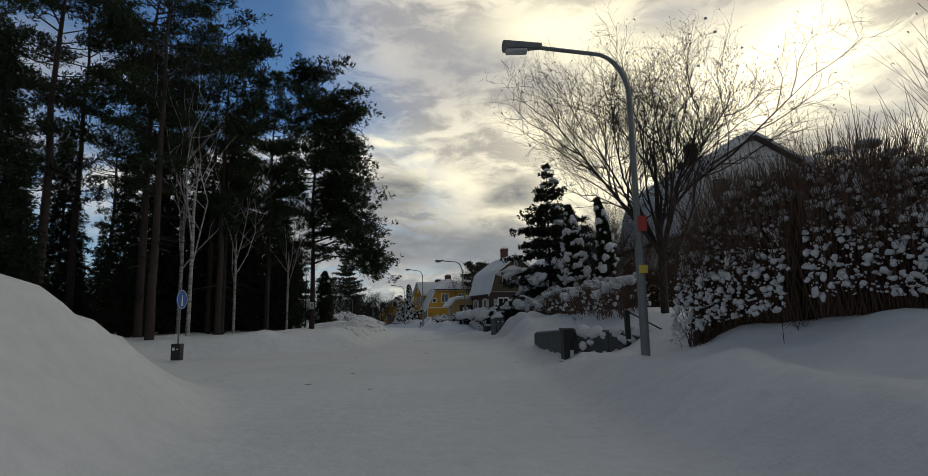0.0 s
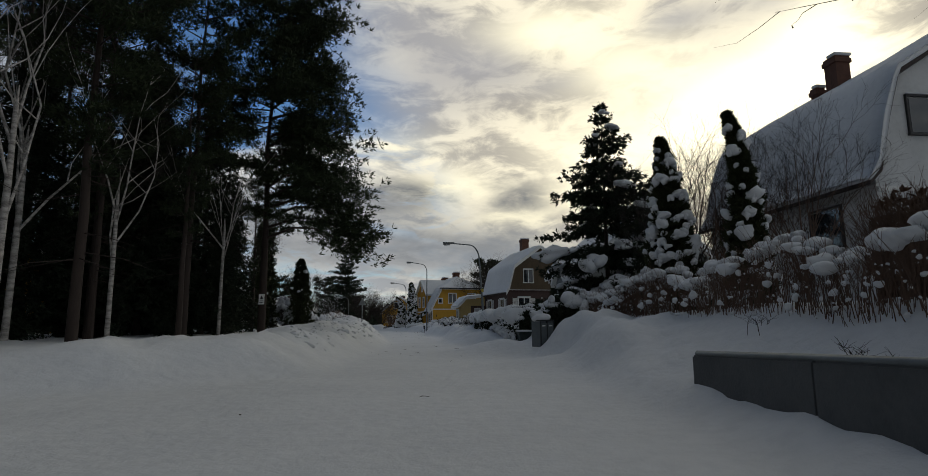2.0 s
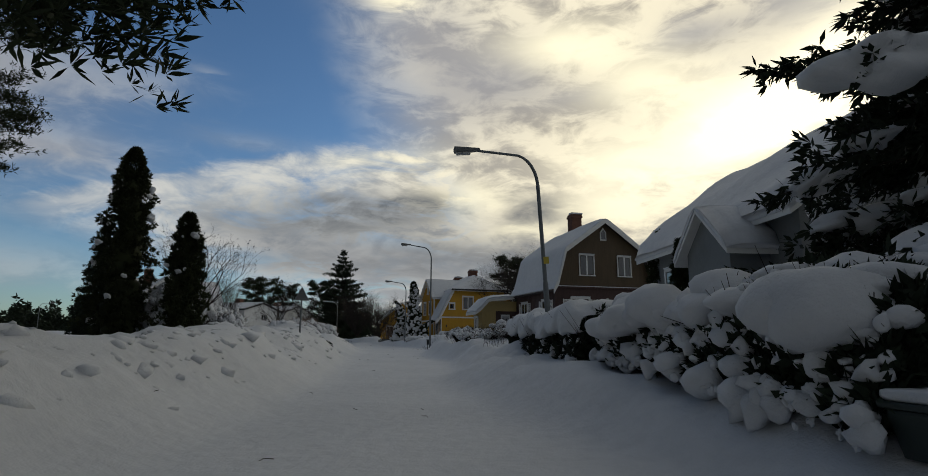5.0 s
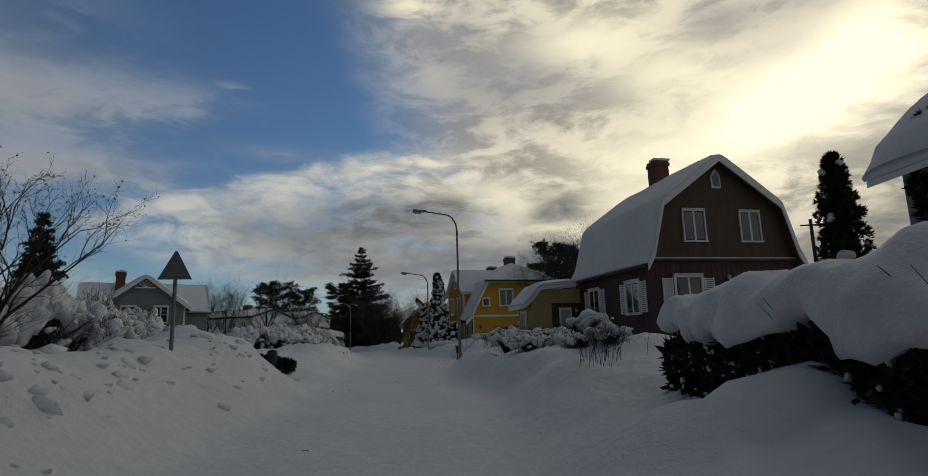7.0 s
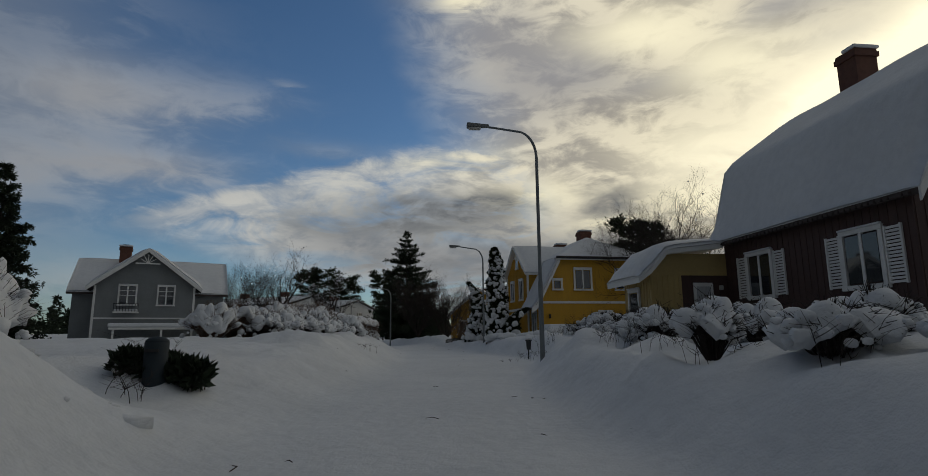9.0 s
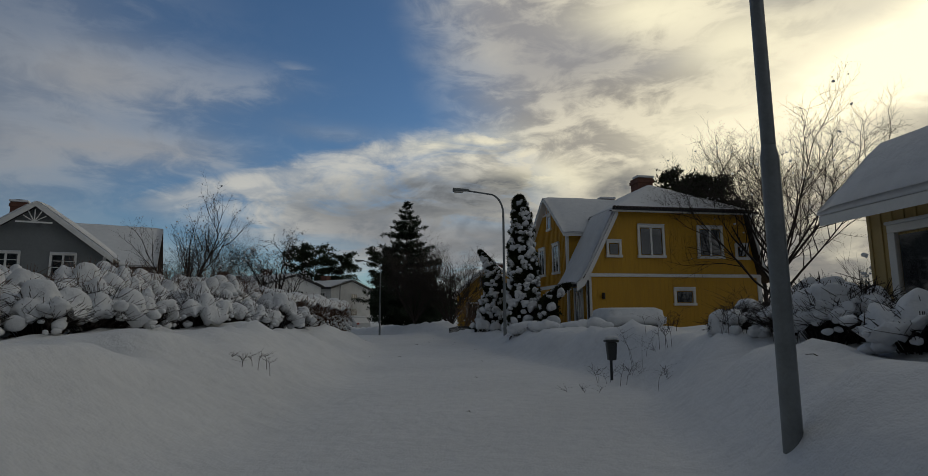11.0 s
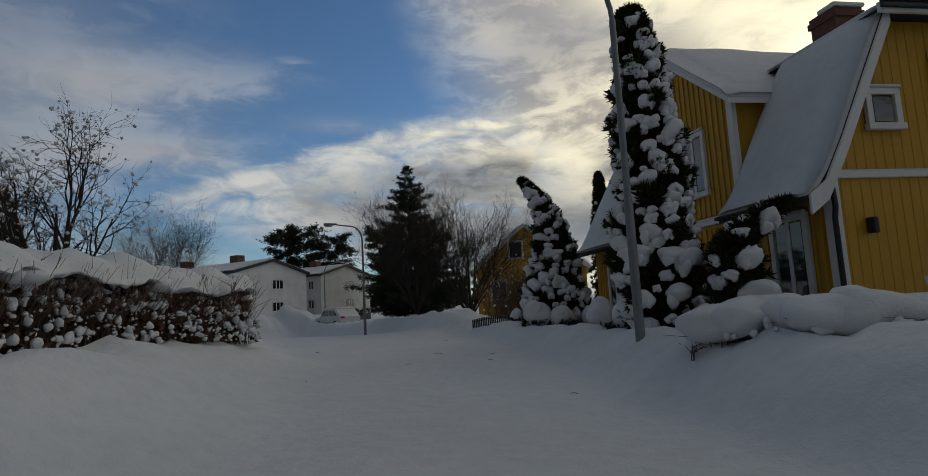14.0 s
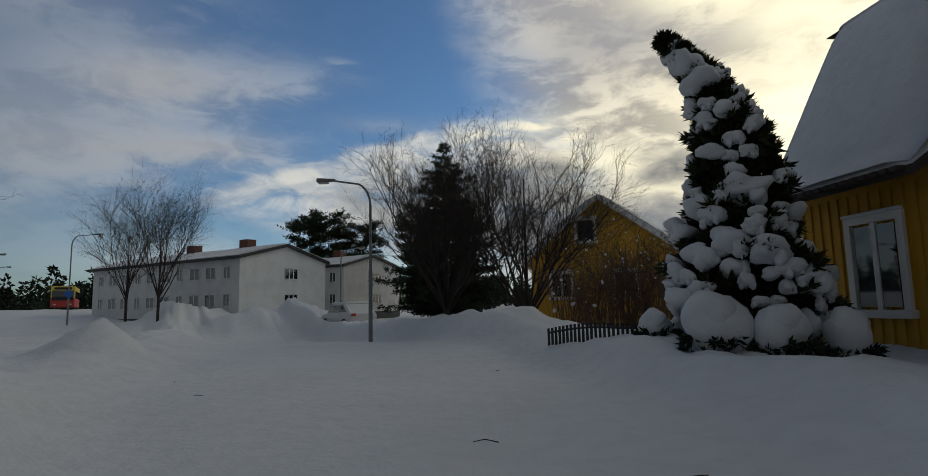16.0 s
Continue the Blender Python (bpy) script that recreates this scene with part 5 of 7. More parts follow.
def thuja(x, y, h, width, seed, label, bend=0.0, snow_amount=120, snow_size=0.2, leaves=2300, fat=0.5, z=None):
    """A columnar evergreen; bend: how far its top leans over, in metres."""
    rng = np.random.default_rng(seed)
    f = rng.random(leaves) ** 0.85
    prof = lambda f: width * np.clip((1 - f) ** fat * (0.75 + 0.25 * np.minimum(1, f * 8)), 0.02, None)
    a = rng.random(leaves) * 6.283
    lump = 1 + 0.24 * np.sin(a * 3 + f * 17) + 0.20 * np.sin(a * 5 - f * 31 + seed) + 0.14 * np.sin(a * 2 + f * 61)
    r = prof(f) * lump * (0.60 + 0.36 * rng.random(leaves))
    bx = lambda f: -bend * np.clip((f - 0.62) / 0.38, 0, 1) ** 1.8
    c = np.stack([np.cos(a) * r + bx(f), np.sin(a) * r, f * h * (1 - 0.05 * abs(bend) * f)], 1)
    ax = np.stack([np.cos(a), np.sin(a), np.full(leaves, 0.6)], 1)
    fol = sprays(c, ax, 17, 0.165, 0.02, rng, 0.65)
    # separate pillows with dark foliage between them
    cs, size, aa = [], [], []
    for _ in range(snow_amount * 12):
        if len(cs) >= snow_amount:
            break
        q, ang = 0.02 + 0.95 * rng.random(), rng.random() * 6.283
        r1 = float(prof(q)) * (1 + 0.12 * math.sin(ang * 3 + q * 17)) * (0.98 + 0.12 * rng.random()) + 0.06
        p = np.array([math.cos(ang) * r1 + float(bx(q)), math.sin(ang) * r1, q * h * (1 - 0.05 * abs(bend) * q)])
        k = snow_size * (0.45 + 1.0 * rng.random() ** 1.4) * (1.1 - 0.38 * q)
        if all(np.linalg.norm((p - o) * (1, 1, 1.15)) > (k + w) * 0.80 for o, w in zip(cs, size)):
            cs.append(p)
            size.append(k)
            aa.append(ang)
    c2, r2, t2 = [], [], []
    for p, k, ang in zip(cs, size, aa):
        c2.append(p)
        r2.append(np.array([k * 0.85, k * (0.95 + 0.35 * rng.random()), k * (0.68 + 0.2 * rng.random())]))
        t2.append((ang, 0.30))
        for side in (-1, 1):
            if rng.random() < 0.6:
                o = np.array([math.cos(ang) * 0.15, math.sin(ang) * 0.15, -0.42]) * k + np.array([-math.sin(ang), math.cos(ang), 0]) * side * k * (0.35 + 0.4 * rng.random())
                c2.append(p + o)
                r2.append(np.array([k * 0.5, k * 0.42, k * (0.5 + 0.3 * rng.random())]))
                t2.append((ang, 0.2))
    snow = blob_arrays(c2, r2, rng, 3, 0.34, turns=t2) if c2 else None
    zz = ground_z(x, y) - 0.1 if z is None else z
    lines = [([(0, 0, -0.3), (0, 0, h * 0.5), (bx(0.75), 0, h * 0.75), (bx(1.0) * 0.9, 0, h * 0.95)], [0.12, 0.07, 0.04, 0.01])]
    inner = blob_arrays([(bx(q), 0, q * h) for q in np.linspace(0.08, 0.8, 9)], [np.array([prof(q) * 0.62, prof(q) * 0.62, h * 0.09]) for q in np.linspace(0.08, 0.8, 9)], rng, 2, 0.2)
    t = place_tree("thuja_tree", pose(x, y, zz), label, "evergreen tree", "", lines, BARK, fol, THUJA, snow=snow)
    arrays("inner_growth", inner[0], inner[1], THUJA, t)
    return t


def bush(name, spine, height, width, seed, label, twigs=900, snow=60, snow_size=0.32, mat=None, leafy=0, leaf_mat=None, top=0.9, side_snow=60, base=None, fork=True, category="hedge", cap=0.0, hvar=0.12, gaps=0.15, stem=1.0, twiggy=2):
    """A hedge or shrub row along spine [(x, y), ...]: upright branching twigs, leaves, lumps of snow."""
    rng = np.random.default_rng(seed)
    sp = np.array(spine, float)
    seg = np.hypot(*np.diff(sp, axis=0).T)
    s = np.concatenate([[0], np.cumsum(seg)])
    ox, oy = sp.mean(0)
    oz = ground_z(ox, oy) if base is None else base
    h = thing(name, pose(ox, oy, oz), label, category)

    def at(u, v):
        x, y = np.interp(u * s[-1], s, sp[:, 0]), np.interp(u * s[-1], s, sp[:, 1])
        i = min(len(seg) - 1, int(np.searchsorted(s, u * s[-1], "right") - 1))
        d = (sp[i + 1] - sp[i]) / seg[i]
        x, y = x - d[1] * v, y + d[0] * v
        return x - ox, y - oy, (ground_z(x, y, False) - oz) if base is None else 0.0
    hh = lambda u: height * (1 + hvar * 0.6 * math.sin(u * s[-1] * 1.1 + seed) + hvar * 0.4 * math.sin(u * s[-1] * 2.3 + 2 * seed))
    lines = []
    for _ in range(twigs):
        u, v = rng.random(), (rng.random() - 0.5) * width
        x, y, z = at(u, v * 0.7)
        t = hh(u) * (0.55 + 0.5 * rng.random())
        lx, ly = rng.normal() * 0.22 * t, rng.normal() * 0.22 * t
        r = (0.006 + 0.008 * rng.random()) * stem
        p = [(x, y, z - 0.1), (x + lx * 0.4, y + ly * 0.4, z + t * 0.5), (x + lx + rng.normal() * 0.06, y + ly + rng.normal() * 0.06, z + t)]
        lines.append((p, [r, r * 0.7, r * 0.3]))
        if fork:
            for _ in range(twiggy):
                q = rng.random() * 0.5 + 0.35
                b = (x + lx * q, y + ly * q, z + t * q)
                lines.append(([b, (b[0] + rng.normal() * 0.16, b[1] + rng.normal() * 0.16, b[2] + t * (0.15 + 0.2 * rng.random()))], [r * 0.6, r * 0.25]))
    tagged(tubes("twig_growth", lines, mat or RED_TWIG, h, sides=3), kind="stuff")
    if leafy:
        c, a = [], []
        for _ in range(leafy):
            u = rng.random()
            ang = rng.random() * math.pi
            x, y, z = at(u, math.cos(ang) * width * 0.5 * (0.7 + 0.3 * rng.random()))
            c.append((x, y, z + 0.1 + (hh(u) - 0.1) * min(1, math.sin(ang) ** 0.5) * rng.random() ** 0.6))
            a.append((rng.normal() * 0.5, rng.normal() * 0.5, 0.7))
        v, f = sprays(c, a, 7, 0.17, 0.035, rng, 0.8)
        arrays("leaves", v, f, leaf_mat or HEDGE_LEAF, h)
    if snow:
        # rounded cushions, large and small, that run into one another along the top
        c, r = [], []
        for i in range(int(s[-1] / 0.26) + 1):
            for row in ((-0.30, 0.04, 0.33) if width > 1.2 else (-0.16, 0.18)):
                u = min(1.0, max(0.0, (i + rng.random()) * 0.26 / s[-1]))
                if rng.random() < gaps:
                    continue
                k = snow_size * (0.55 + 0.75 * rng.random())
                x, y, z = at(u, (row + 0.12 * rng.normal()) * width)
                c.append((x, y, z + hh(u) * top * (1 - 0.16 * abs(row) / 0.33) + cap * (0.5 + 0.6 * rng.random()) * (1 - abs(row))))
                r.append(np.array([k * (0.85 + 0.4 * rng.random()), k * (0.85 + 0.4 * rng.random()), k * (0.5 + 0.25 * rng.random()) + cap * 0.4]))
        v, f = blob_arrays(c, r, rng, 3, 0.2)
        tagged(arrays("snow_load", v, f, SNOW, h, "thick pillowy snow", True), kind="stuff")
    c, r = [], []
    for i in range(side_snow * 3):
        u = rng.random()
        sgn = 1 if rng.random() < 0.6 else -1
        q = rng.random()
        x, y, z = at(u, sgn * width * (0.52 - 0.22 * q + 0.08 * rng.random()))
        kk = snow_size * (0.09 + 0.34 * rng.random() ** 3)
        c.append((x, y, z + hh(u) * (0.12 + 0.8 * q)))
        r.append(np.array([kk * (0.7 + 0.6 * rng.random()), kk * (0.7 + 0.6 * rng.random()), kk * (0.6 + 0.7 * rng.random())]))
    if c:
        v, f = blob_arrays(c, r, rng, 2, 0.45)
        tagged(arrays("snow_tuft", v, f, SNOW, h, "small tufts of snow between the twigs", True), kind="stuff")
    return h


def snow_ridge(parent, spine, height, width, thick, seed, drop=0.16, lump=0.1, pillow=0.0):
    """A deep cap of snow along a hedge: domed above, with lobes that hang down over both sides."""
    sp = np.array(spine, float)
    s = np.concatenate([[0], np.cumsum(np.hypot(*np.diff(sp, axis=0).T))])
    ox, oy, oz = parent.matrix_basis.translation
    n, k = int(s[-1] / 0.09), 25
    verts = []
    for i in range(n + 1):
        u = s[-1] * i / n
        x, y = np.interp(u, s, sp[:, 0]), np.interp(u, s, sp[:, 1])
        j = min(len(s) - 2, int(np.searchsorted(s, u, "right") - 1))
        d = (sp[j + 1] - sp[j]) / (s[j + 1] - s[j])
        end = min(1.0, (min(u, s[-1] - u) + 0.02) / 0.55)
        end = math.sqrt(1 - (1 - end) ** 2)
        swell = 1 + 0.22 * noise.noise((u * 0.75, seed, 0)) + lump * noise.noise((u * 2.1, seed, 5))
        for c in range(k):
            a = c / (k - 1) * 2 - 1
            lobe = 0.5 + 0.5 * noise.noise((u * 1.3 + (9 if a > 0 else 0), seed, 2))
            fine = noise.noise((u * 5.5, seed + (3 if a > 0 else 0), 7))
            hang = drop * (0.5 + 3.4 * lobe ** 3) + 0.06 * fine
            b = min(1.0, abs(a) / 0.62)
            v = math.copysign(math.sin(b * math.pi / 2) ** 0.9, a) * width * 0.56 * (0.5 + 0.5 * end) * (0.92 + 0.08 * swell)
            z = thick * swell * end * math.cos(b * math.pi / 2) ** 0.65
            if abs(a) > 0.62:
                f = (abs(a) - 0.62) / 0.38
                if f < 0.75:
                    z = -hang * f / 0.75
                    v *= 1.0 + 0.05 * math.sin(f * 4)
                else:
                    z = -hang + 0.05 * (f - 0.75) / 0.25
                    v *= 1.0 - 0.28 * (f - 0.75) / 0.25
            px, py = x - d[1] * v, y + d[0] * v
            if pillow:
                cell = noise.voronoi((px * 1.3, py * 1.3, z * 0.8 + seed))[0][0]
                z += pillow * end * (0.55 - 1.5 * cell * cell)
            g = noise.fractal((px * 2.3, py * 2.3, z * 2.3), 1.0, 2.0, 4) * (0.05 + 0.1 * lump)
            base = 0.0 if abs(oz - 0.35) < 1e-4 else ground_z(x, y, False) - oz
            verts.append((px - ox + g * (1 if v > 0 else -1) * abs(d[1]), py - oy + g * 0.3, base + height + z + g))
    i = np.arange(n * k).reshape(n, k)[:, :-1].ravel()
    faces = np.stack([i, i + 1, i + k + 1, i + k], 1)
    return arrays("snow_load", verts, faces, SNOW, parent, "thick smooth cap of snow with hanging lobes", True)


def twig_clump(x, y, n, height, seed, mat=None, spread=0.35):
    """A few thin dark stems that stick out of the snow."""
    rng = np.random.default_rng(seed)
    h = thing("twig_clump", pose(x, y, ground_z(x, y) - 0.04), "thin bare stems sticking out of the snow", "shrub")
    lines = []
    for _ in range(n):
        a, t = rng.random() * 6.283, height * (0.5 + 0.6 * rng.random())
        bx, by = rng.normal() * 0.5 * spread, rng.normal() * 0.5 * spread
        lx, ly = math.cos(a) * spread * t * 1.3, math.sin(a) * spread * t * 1.3
        r = 0.003 + 0.003 * rng.random()
        p = [(bx, by, -0.15), (bx + lx * 0.3, by + ly * 0.3, t * 0.4), (bx + lx * 0.75, by + ly * 0.75, t * 0.8), (bx + lx * 1.3, by + ly * 1.3, t * (0.9 + 0.2 * rng.random()))]
        lines.append((p, [r, r * 0.85, r * 0.6, r * 0.3]))
        for _ in range(7):
            q = 0.35 + 0.6 * rng.random()
            b = np.array([bx + lx * q, by + ly * q, t * q])
            e = b + np.array([rng.normal() * 0.14, rng.normal() * 0.14, 0.05 + 0.12 * rng.random()]) * (0.5 + height)
            lines.append(([tuple(b), tuple((b + e) / 2 + rng.normal(size=3) * 0.015), tuple(e)], [r * 0.6, r * 0.45, r * 0.2]))
    tagged(tubes("stem", lines, mat or TWIG, h, sides=4), kind="stuff")
    return h


def pillow_bush(x, y, r, hgt, seed, label, twigs=90, mat=None, amount=1.0, z=None):
    """A shrub bent by its load: arching bare stems below, thick rounded pillows of snow above."""
    rng = np.random.default_rng(seed)
    h = thing("shrub", pose(x, y, (ground_z(x, y, False) - 0.06) if z is None else z, 0, 0, seed * 47 % 360), label, "shrub", "snowy garden shrubs")
    lines = []
    for _ in range(twigs):
        a, q = rng.random() * 6.283, rng.random() ** 0.6
        t = hgt * (1.12 - 0.62 * q * q) * (0.75 + 0.4 * rng.random())
        ex, ey = math.cos(a) * r * q * 1.05, math.sin(a) * r * q * 1.05
        w = 0.006 + 0.006 * rng.random()
        lines.append(([(ex * 0.15, ey * 0.15, -0.1), (ex * 0.5, ey * 0.5, t * 0.62), (ex, ey, t)], [w, w * 0.75, w * 0.35]))
        for _ in range(4):
            k = 0.4 + 0.55 * rng.random()
            b = np.array([ex * k, ey * k, t * (0.4 + 0.6 * k) * 0.9])
            e = b + rng.normal(size=3) * np.array([0.12, 0.12, 0.05]) * (0.5 + hgt) + np.array([0, 0, 0.12 * hgt])
            lines.append(([tuple(b), tuple(e)], [w * 0.6, w * 0.25]))
    tagged(tubes("twig_growth", lines, mat or TWIG, h, sides=3), kind="stuff")
    # a draped sheet of snow, swollen into pillows, ragged along its lower edge
    nq, na = 16, int(26 + 26 * r)
    ph = rng.random(3) * 50
    verts = []
    for j in range(nq + 1):
        for i in range(na):
            a = 6.2832 * i / na
            ca, sa = math.cos(a), math.sin(a)
            edge = 0.84 + 0.24 * noise.noise((ca * 1.7 + ph[0], sa * 1.7, ph[1])) + 0.14 * noise.noise((ca * 5 + ph[0], sa * 5, ph[2]))
            edge = min(1.02, max(0.66, edge))
            q = min(1.0, j / (nq - 2)) * edge
            und = max(0, j - nq + 2)
            x1, y1 = ca * r * q, sa * r * q
            z1 = hgt * (1 - 0.68 * q ** 2.2 + 0.22 * noise.noise((x1 * 1.6 + ph[0], y1 * 1.6, ph[2])))
            near, far = noise.voronoi((x1 * 2.4 + ph[0], y1 * 2.4 + ph[1], z1 * 2.4))[0][0:2]
            swell = (0.30 * min(1.0, (far - near) * 1.6) ** 0.55 - 0.12) * amount * (0.6 + 0.4 * r) + 0.03 * noise.noise((x1 * 7, y1 * 7, z1 * 7))
            if und:
                x1, y1, z1, swell = x1 * (1 - 0.13 * und), y1 * (1 - 0.13 * und), z1 - 0.02 * und, -0.02
            verts.append((x1 + ca * q * swell * 0.7, y1 + sa * q * swell * 0.7, z1 + swell))
    i = np.arange(nq * na).reshape(nq, na)
    i2 = np.roll(i, -1, 1)
    faces = np.stack([i, i2, i2 + na, i + na], -1).reshape(-1, 4)
    arrays("snow_drape", verts, faces, SNOW, h, "thick swollen sheet of snow", True)
    c, rr, turns = [], [], []
    for _ in range(int(26 * amount)):
        a, q = rng.random() * 6.283, 0.55 + 0.5 * rng.random()
        k = 0.04 + 0.09 * rng.random() ** 2
        c.append((math.cos(a) * r * q, math.sin(a) * r * q, hgt * (0.15 + 0.6 * rng.random())))
        rr.append(np.array([k, k, k * 0.8]))
        turns.append((a, 0.0))
    v, f = blob_arrays(c, rr, rng, 2, 0.26, turns=turns)
    tagged(arrays("snow_load", v, f, SNOW, h, "small clumps of snow on the stems", True), kind="stuff")
    return h


def broad_tree(x, y, h, seed, label, bark=None, snow=0, snow_size=0.12, z=None, yaw=0, dry_leaves=0, **kw):
    rng = np.random.default_rng(seed)
    thick, fine, tips = bare_tree(rng, h, **kw)
    sn = None
    if snow:
        allp = [p[0][-2] for p in fine] + [p[0][1] for p in thick]
        idx = rng.integers(0, len(allp), snow)
        sn = pads_on([np.array(allp[i]) + (0, 0, 0.04) for i in idx], rng, snow_size * (0.25 + 0.6 * rng.random(snow)), 0.9, 1)
    return place_tree("bare_tree", pose(x, y, (ground_z(x, y) - 0.1) if z is None else z, 0, 0, yaw), label, "bare tree", "", thick, bark or TWIG, sprays([tips[i] for i in rng.integers(0, len(tips), dry_leaves)], [(0, 0, -1)] * dry_leaves, 1, 0.07, 0.017, rng, 0.5) if dry_leaves else None, HEDGE_LEAF, fine=fine, snow=sn)


forest()
snow_spruce(6.5, 52.1, 11.4, 3.3, 2, "snow-laden spruce above the garden hedge")
snow_spruce(9.4, 54.6, 8.0, 2.4, 4, "smaller snow-laden spruce behind a hedge")
thuja(6.4, 42.9, 5.9, 0.9, 6, "slim evergreen heaped with snow beside the white house", 0.15, 105, 0.22, 2600, 0.75)
thuja(7.4, 39.8, 5.6, 0.62, 8, "narrow tall evergreen by a house wall", 0.3, 60, 0.17, 1500, 0.85)
thuja(-8.9, 104.3, 6.35, 0.70, 10, "tall columnar evergreen loaded with snow by yellow house", 0.1, 250, 0.15, 4600, 0.40)
thuja(-11.2, 111.4, 5.0, 0.97, 12, "evergreen with bent top under snow", 0.85, 150, 0.20, 3200, 0.85)
thuja(-9.1, 124.3, 8.0, 0.75, 14, "dark columnar evergreen behind a house", 0.0, 20, 0.12, 2000)
thuja(-16.2, 66.8, 8.3, 1.3, 16, "dark conical evergreen at the woodland edge", 0.0, 30, 0.16, 2800)
thuja(-12.9, 65.6, 5.2, 0.9, 18, "small dark evergreen behind the snow bank", 0.0, 20, 0.14, 1700)
thuja(6.45, 68.6, 4.9, 0.6, 22, "young evergreen against a grey wall", 0.0, 10, 0.1, 900)
thuja(5.7, 64.0, 3.8, 0.4, 24, "young evergreen below a window", 0.0, 8, 0.1, 800)
thuja(8.6, 76.0, 6.2, 0.9, 26, "dark evergreen between two houses", 0.0, 30, 0.15, 1700)

for k, (line, hh, n) in enumerate((([(5.3, 23.6), (6.4, 21.8)], 2.2, 3000), ([(6.4, 21.8), (8.4, 20.0)], 2.8, 3400), ([(8.4, 20.0), (10.7, 17.9)], 3.4, 3600))):
    bush("shrub", line, hh, 2.0, 31 + 60 * k, "tall brown lilac hedge full of snow clumps", n, 30, 0.13, side_snow=1000 + 150 * k, top=1.0, leafy=0, gaps=0.8, hvar=0.3, stem=0.8, twiggy=3)
bush("hedge", [(5.8, 30.0), (5.5, 38.0), (5.0, 43.5), (4.5, 49.5)], 1.25, 1.0, 33, "untrimmed brown hedge topped with snow", 1500, 80, 0.17, side_snow=150, leafy=0, gaps=0.35, stem=0.7, hvar=0.3)
h = bush("evergreen_hedge", [(1.25, 55.0), (0.9, 59.0), (0.62, 62.0), (0.48, 64.8)], 1.32, 1.55, 35, "dark evergreen hedge under a thick cap of snow", 900, 0, 0.20, side_snow=170, leafy=9000, leaf_mat=SPRUCE, mat=TWIG, base=0.35, hvar=0.05)
snow_ridge(h, [(1.25, 55.0), (0.9, 59.0), (0.62, 62.0), (0.48, 64.8)], 1.14, 1.62, 0.32, 35, 0.26, 0.5, 0.22)
bush("evergreen_hedge", [(2.5, 48.6), (2.2, 51.0), (1.75, 54.6)], 1.1, 1.8, 37, "evergreen shrubs buried in heaped snow", 700, 60, 0.36, side_snow=260, leafy=9000, leaf_mat=SPRUCE, mat=TWIG, gaps=0.2, hvar=0.2, top=0.92)
bush("evergreen_hedge", [(3.6, 47.2), (4.2, 49.5)], 1.5, 1.8, 38, "rounded evergreen shrub under snow beside a spruce", 300, 40, 0.36, side_snow=120, leafy=3000, leaf_mat=SPRUCE, mat=TWIG, gaps=0.2)
HEDGE_LINE = [(-16.6, 95.2), (-16.85, 97.0), (-17.35, 100.5), (-17.7, 103.8)]
h = bush("hedge", HEDGE_LINE, 1.22, 1.4, 39, "long brown hedge with rounded snow on top", 7500, 40, 0.15, gaps=0.35, top=0.98, side_snow=800, leafy=900, hvar=0.05, twiggy=3)
snow_ridge(h, HEDGE_LINE, 1.05, 1.35, 0.30, 40, 0.06, 0.3, 0.2)
bush("shrub", [(-10.5, 73.75), (-9.95, 73.9), (-9.4, 74.05)], 0.30, 0.4, 43, "low dark evergreen shrub beside a post box", 60, 0, 0.2, side_snow=4, leafy=700, leaf_mat=SPRUCE, mat=TWIG)
ROADSIDE = []
for line, hh in (([(-0.3, 69.8), (-0.9, 71.4), (-1.5, 73.2)], 0.36), ([(-1.8, 74.0), (-2.5, 77.5), (-2.8, 81.0)], 0.55), ([(-2.9, 82.6), (-3.1, 85.6)], 0.6), ([(-3.0, 87.0), (-3.2, 89.6)], 0.7)):
    ROADSIDE.append((line, hh))

rng = np.random.default_rng(400)
for k in range(11):
    # two rows of loaded shrubs in front of the long hedge
    y = 83.6 + k * 1.12
    x = float(np.interp(y, [83, 90, 96], [-15.6, -16.3, -16.7])) + 0.2 * rng.normal()
    pillow_bush(x, y, 0.85 + 0.25 * rng.random(), float(np.interp(y, [83, 88, 92], [0.85, 1.15, 1.5])) + 0.25 * rng.random(), 410 + k, "tall garden shrub under thick pillows of snow", 230, RED_TWIG)
    if k % 5 != 4:
        pillow_bush(x + 1.35 + 0.2 * rng.normal(), y + 0.9, 0.6 + 0.25 * rng.random(), 0.75 + 0.3 * rng.random(), 430 + k, "low dark garden shrub bent by snow", 190)
for k, (x, y, r, hgt) in enumerate(((-13.4, 66.0, 0.9, 1.9), (-14.6, 68.0, 1.2, 2.4), (-15.0, 70.5, 1.3, 2.3), (-15.3, 73.0, 1.2, 2.1), (-15.6, 75.5, 1.1, 1.8), (-14.0, 72.0, 0.8, 1.4), (-19.8, 79.4, 1.1, 1.5))):
    pillow_bush(x, y, r, hgt, 450 + k, "garden bush heaped with snow behind the bank", 240, None, 1.2)
count = 0
for line, hh in ROADSIDE:
    for y in np.arange(line[0][1], line[-1][1] + 0.1, 0.85):
        x = float(np.interp(y, [q[1] for q in line], [q[0] for q in line])) + 0.25 * rng.normal()
        pillow_bush(x, float(y), 0.42 + 0.22 * rng.random(), hh * (0.75 + 0.5 * rng.random()), 500 + count, "low garden bush under snow, bare stems showing", 130, None, 0.75)
        count += 1
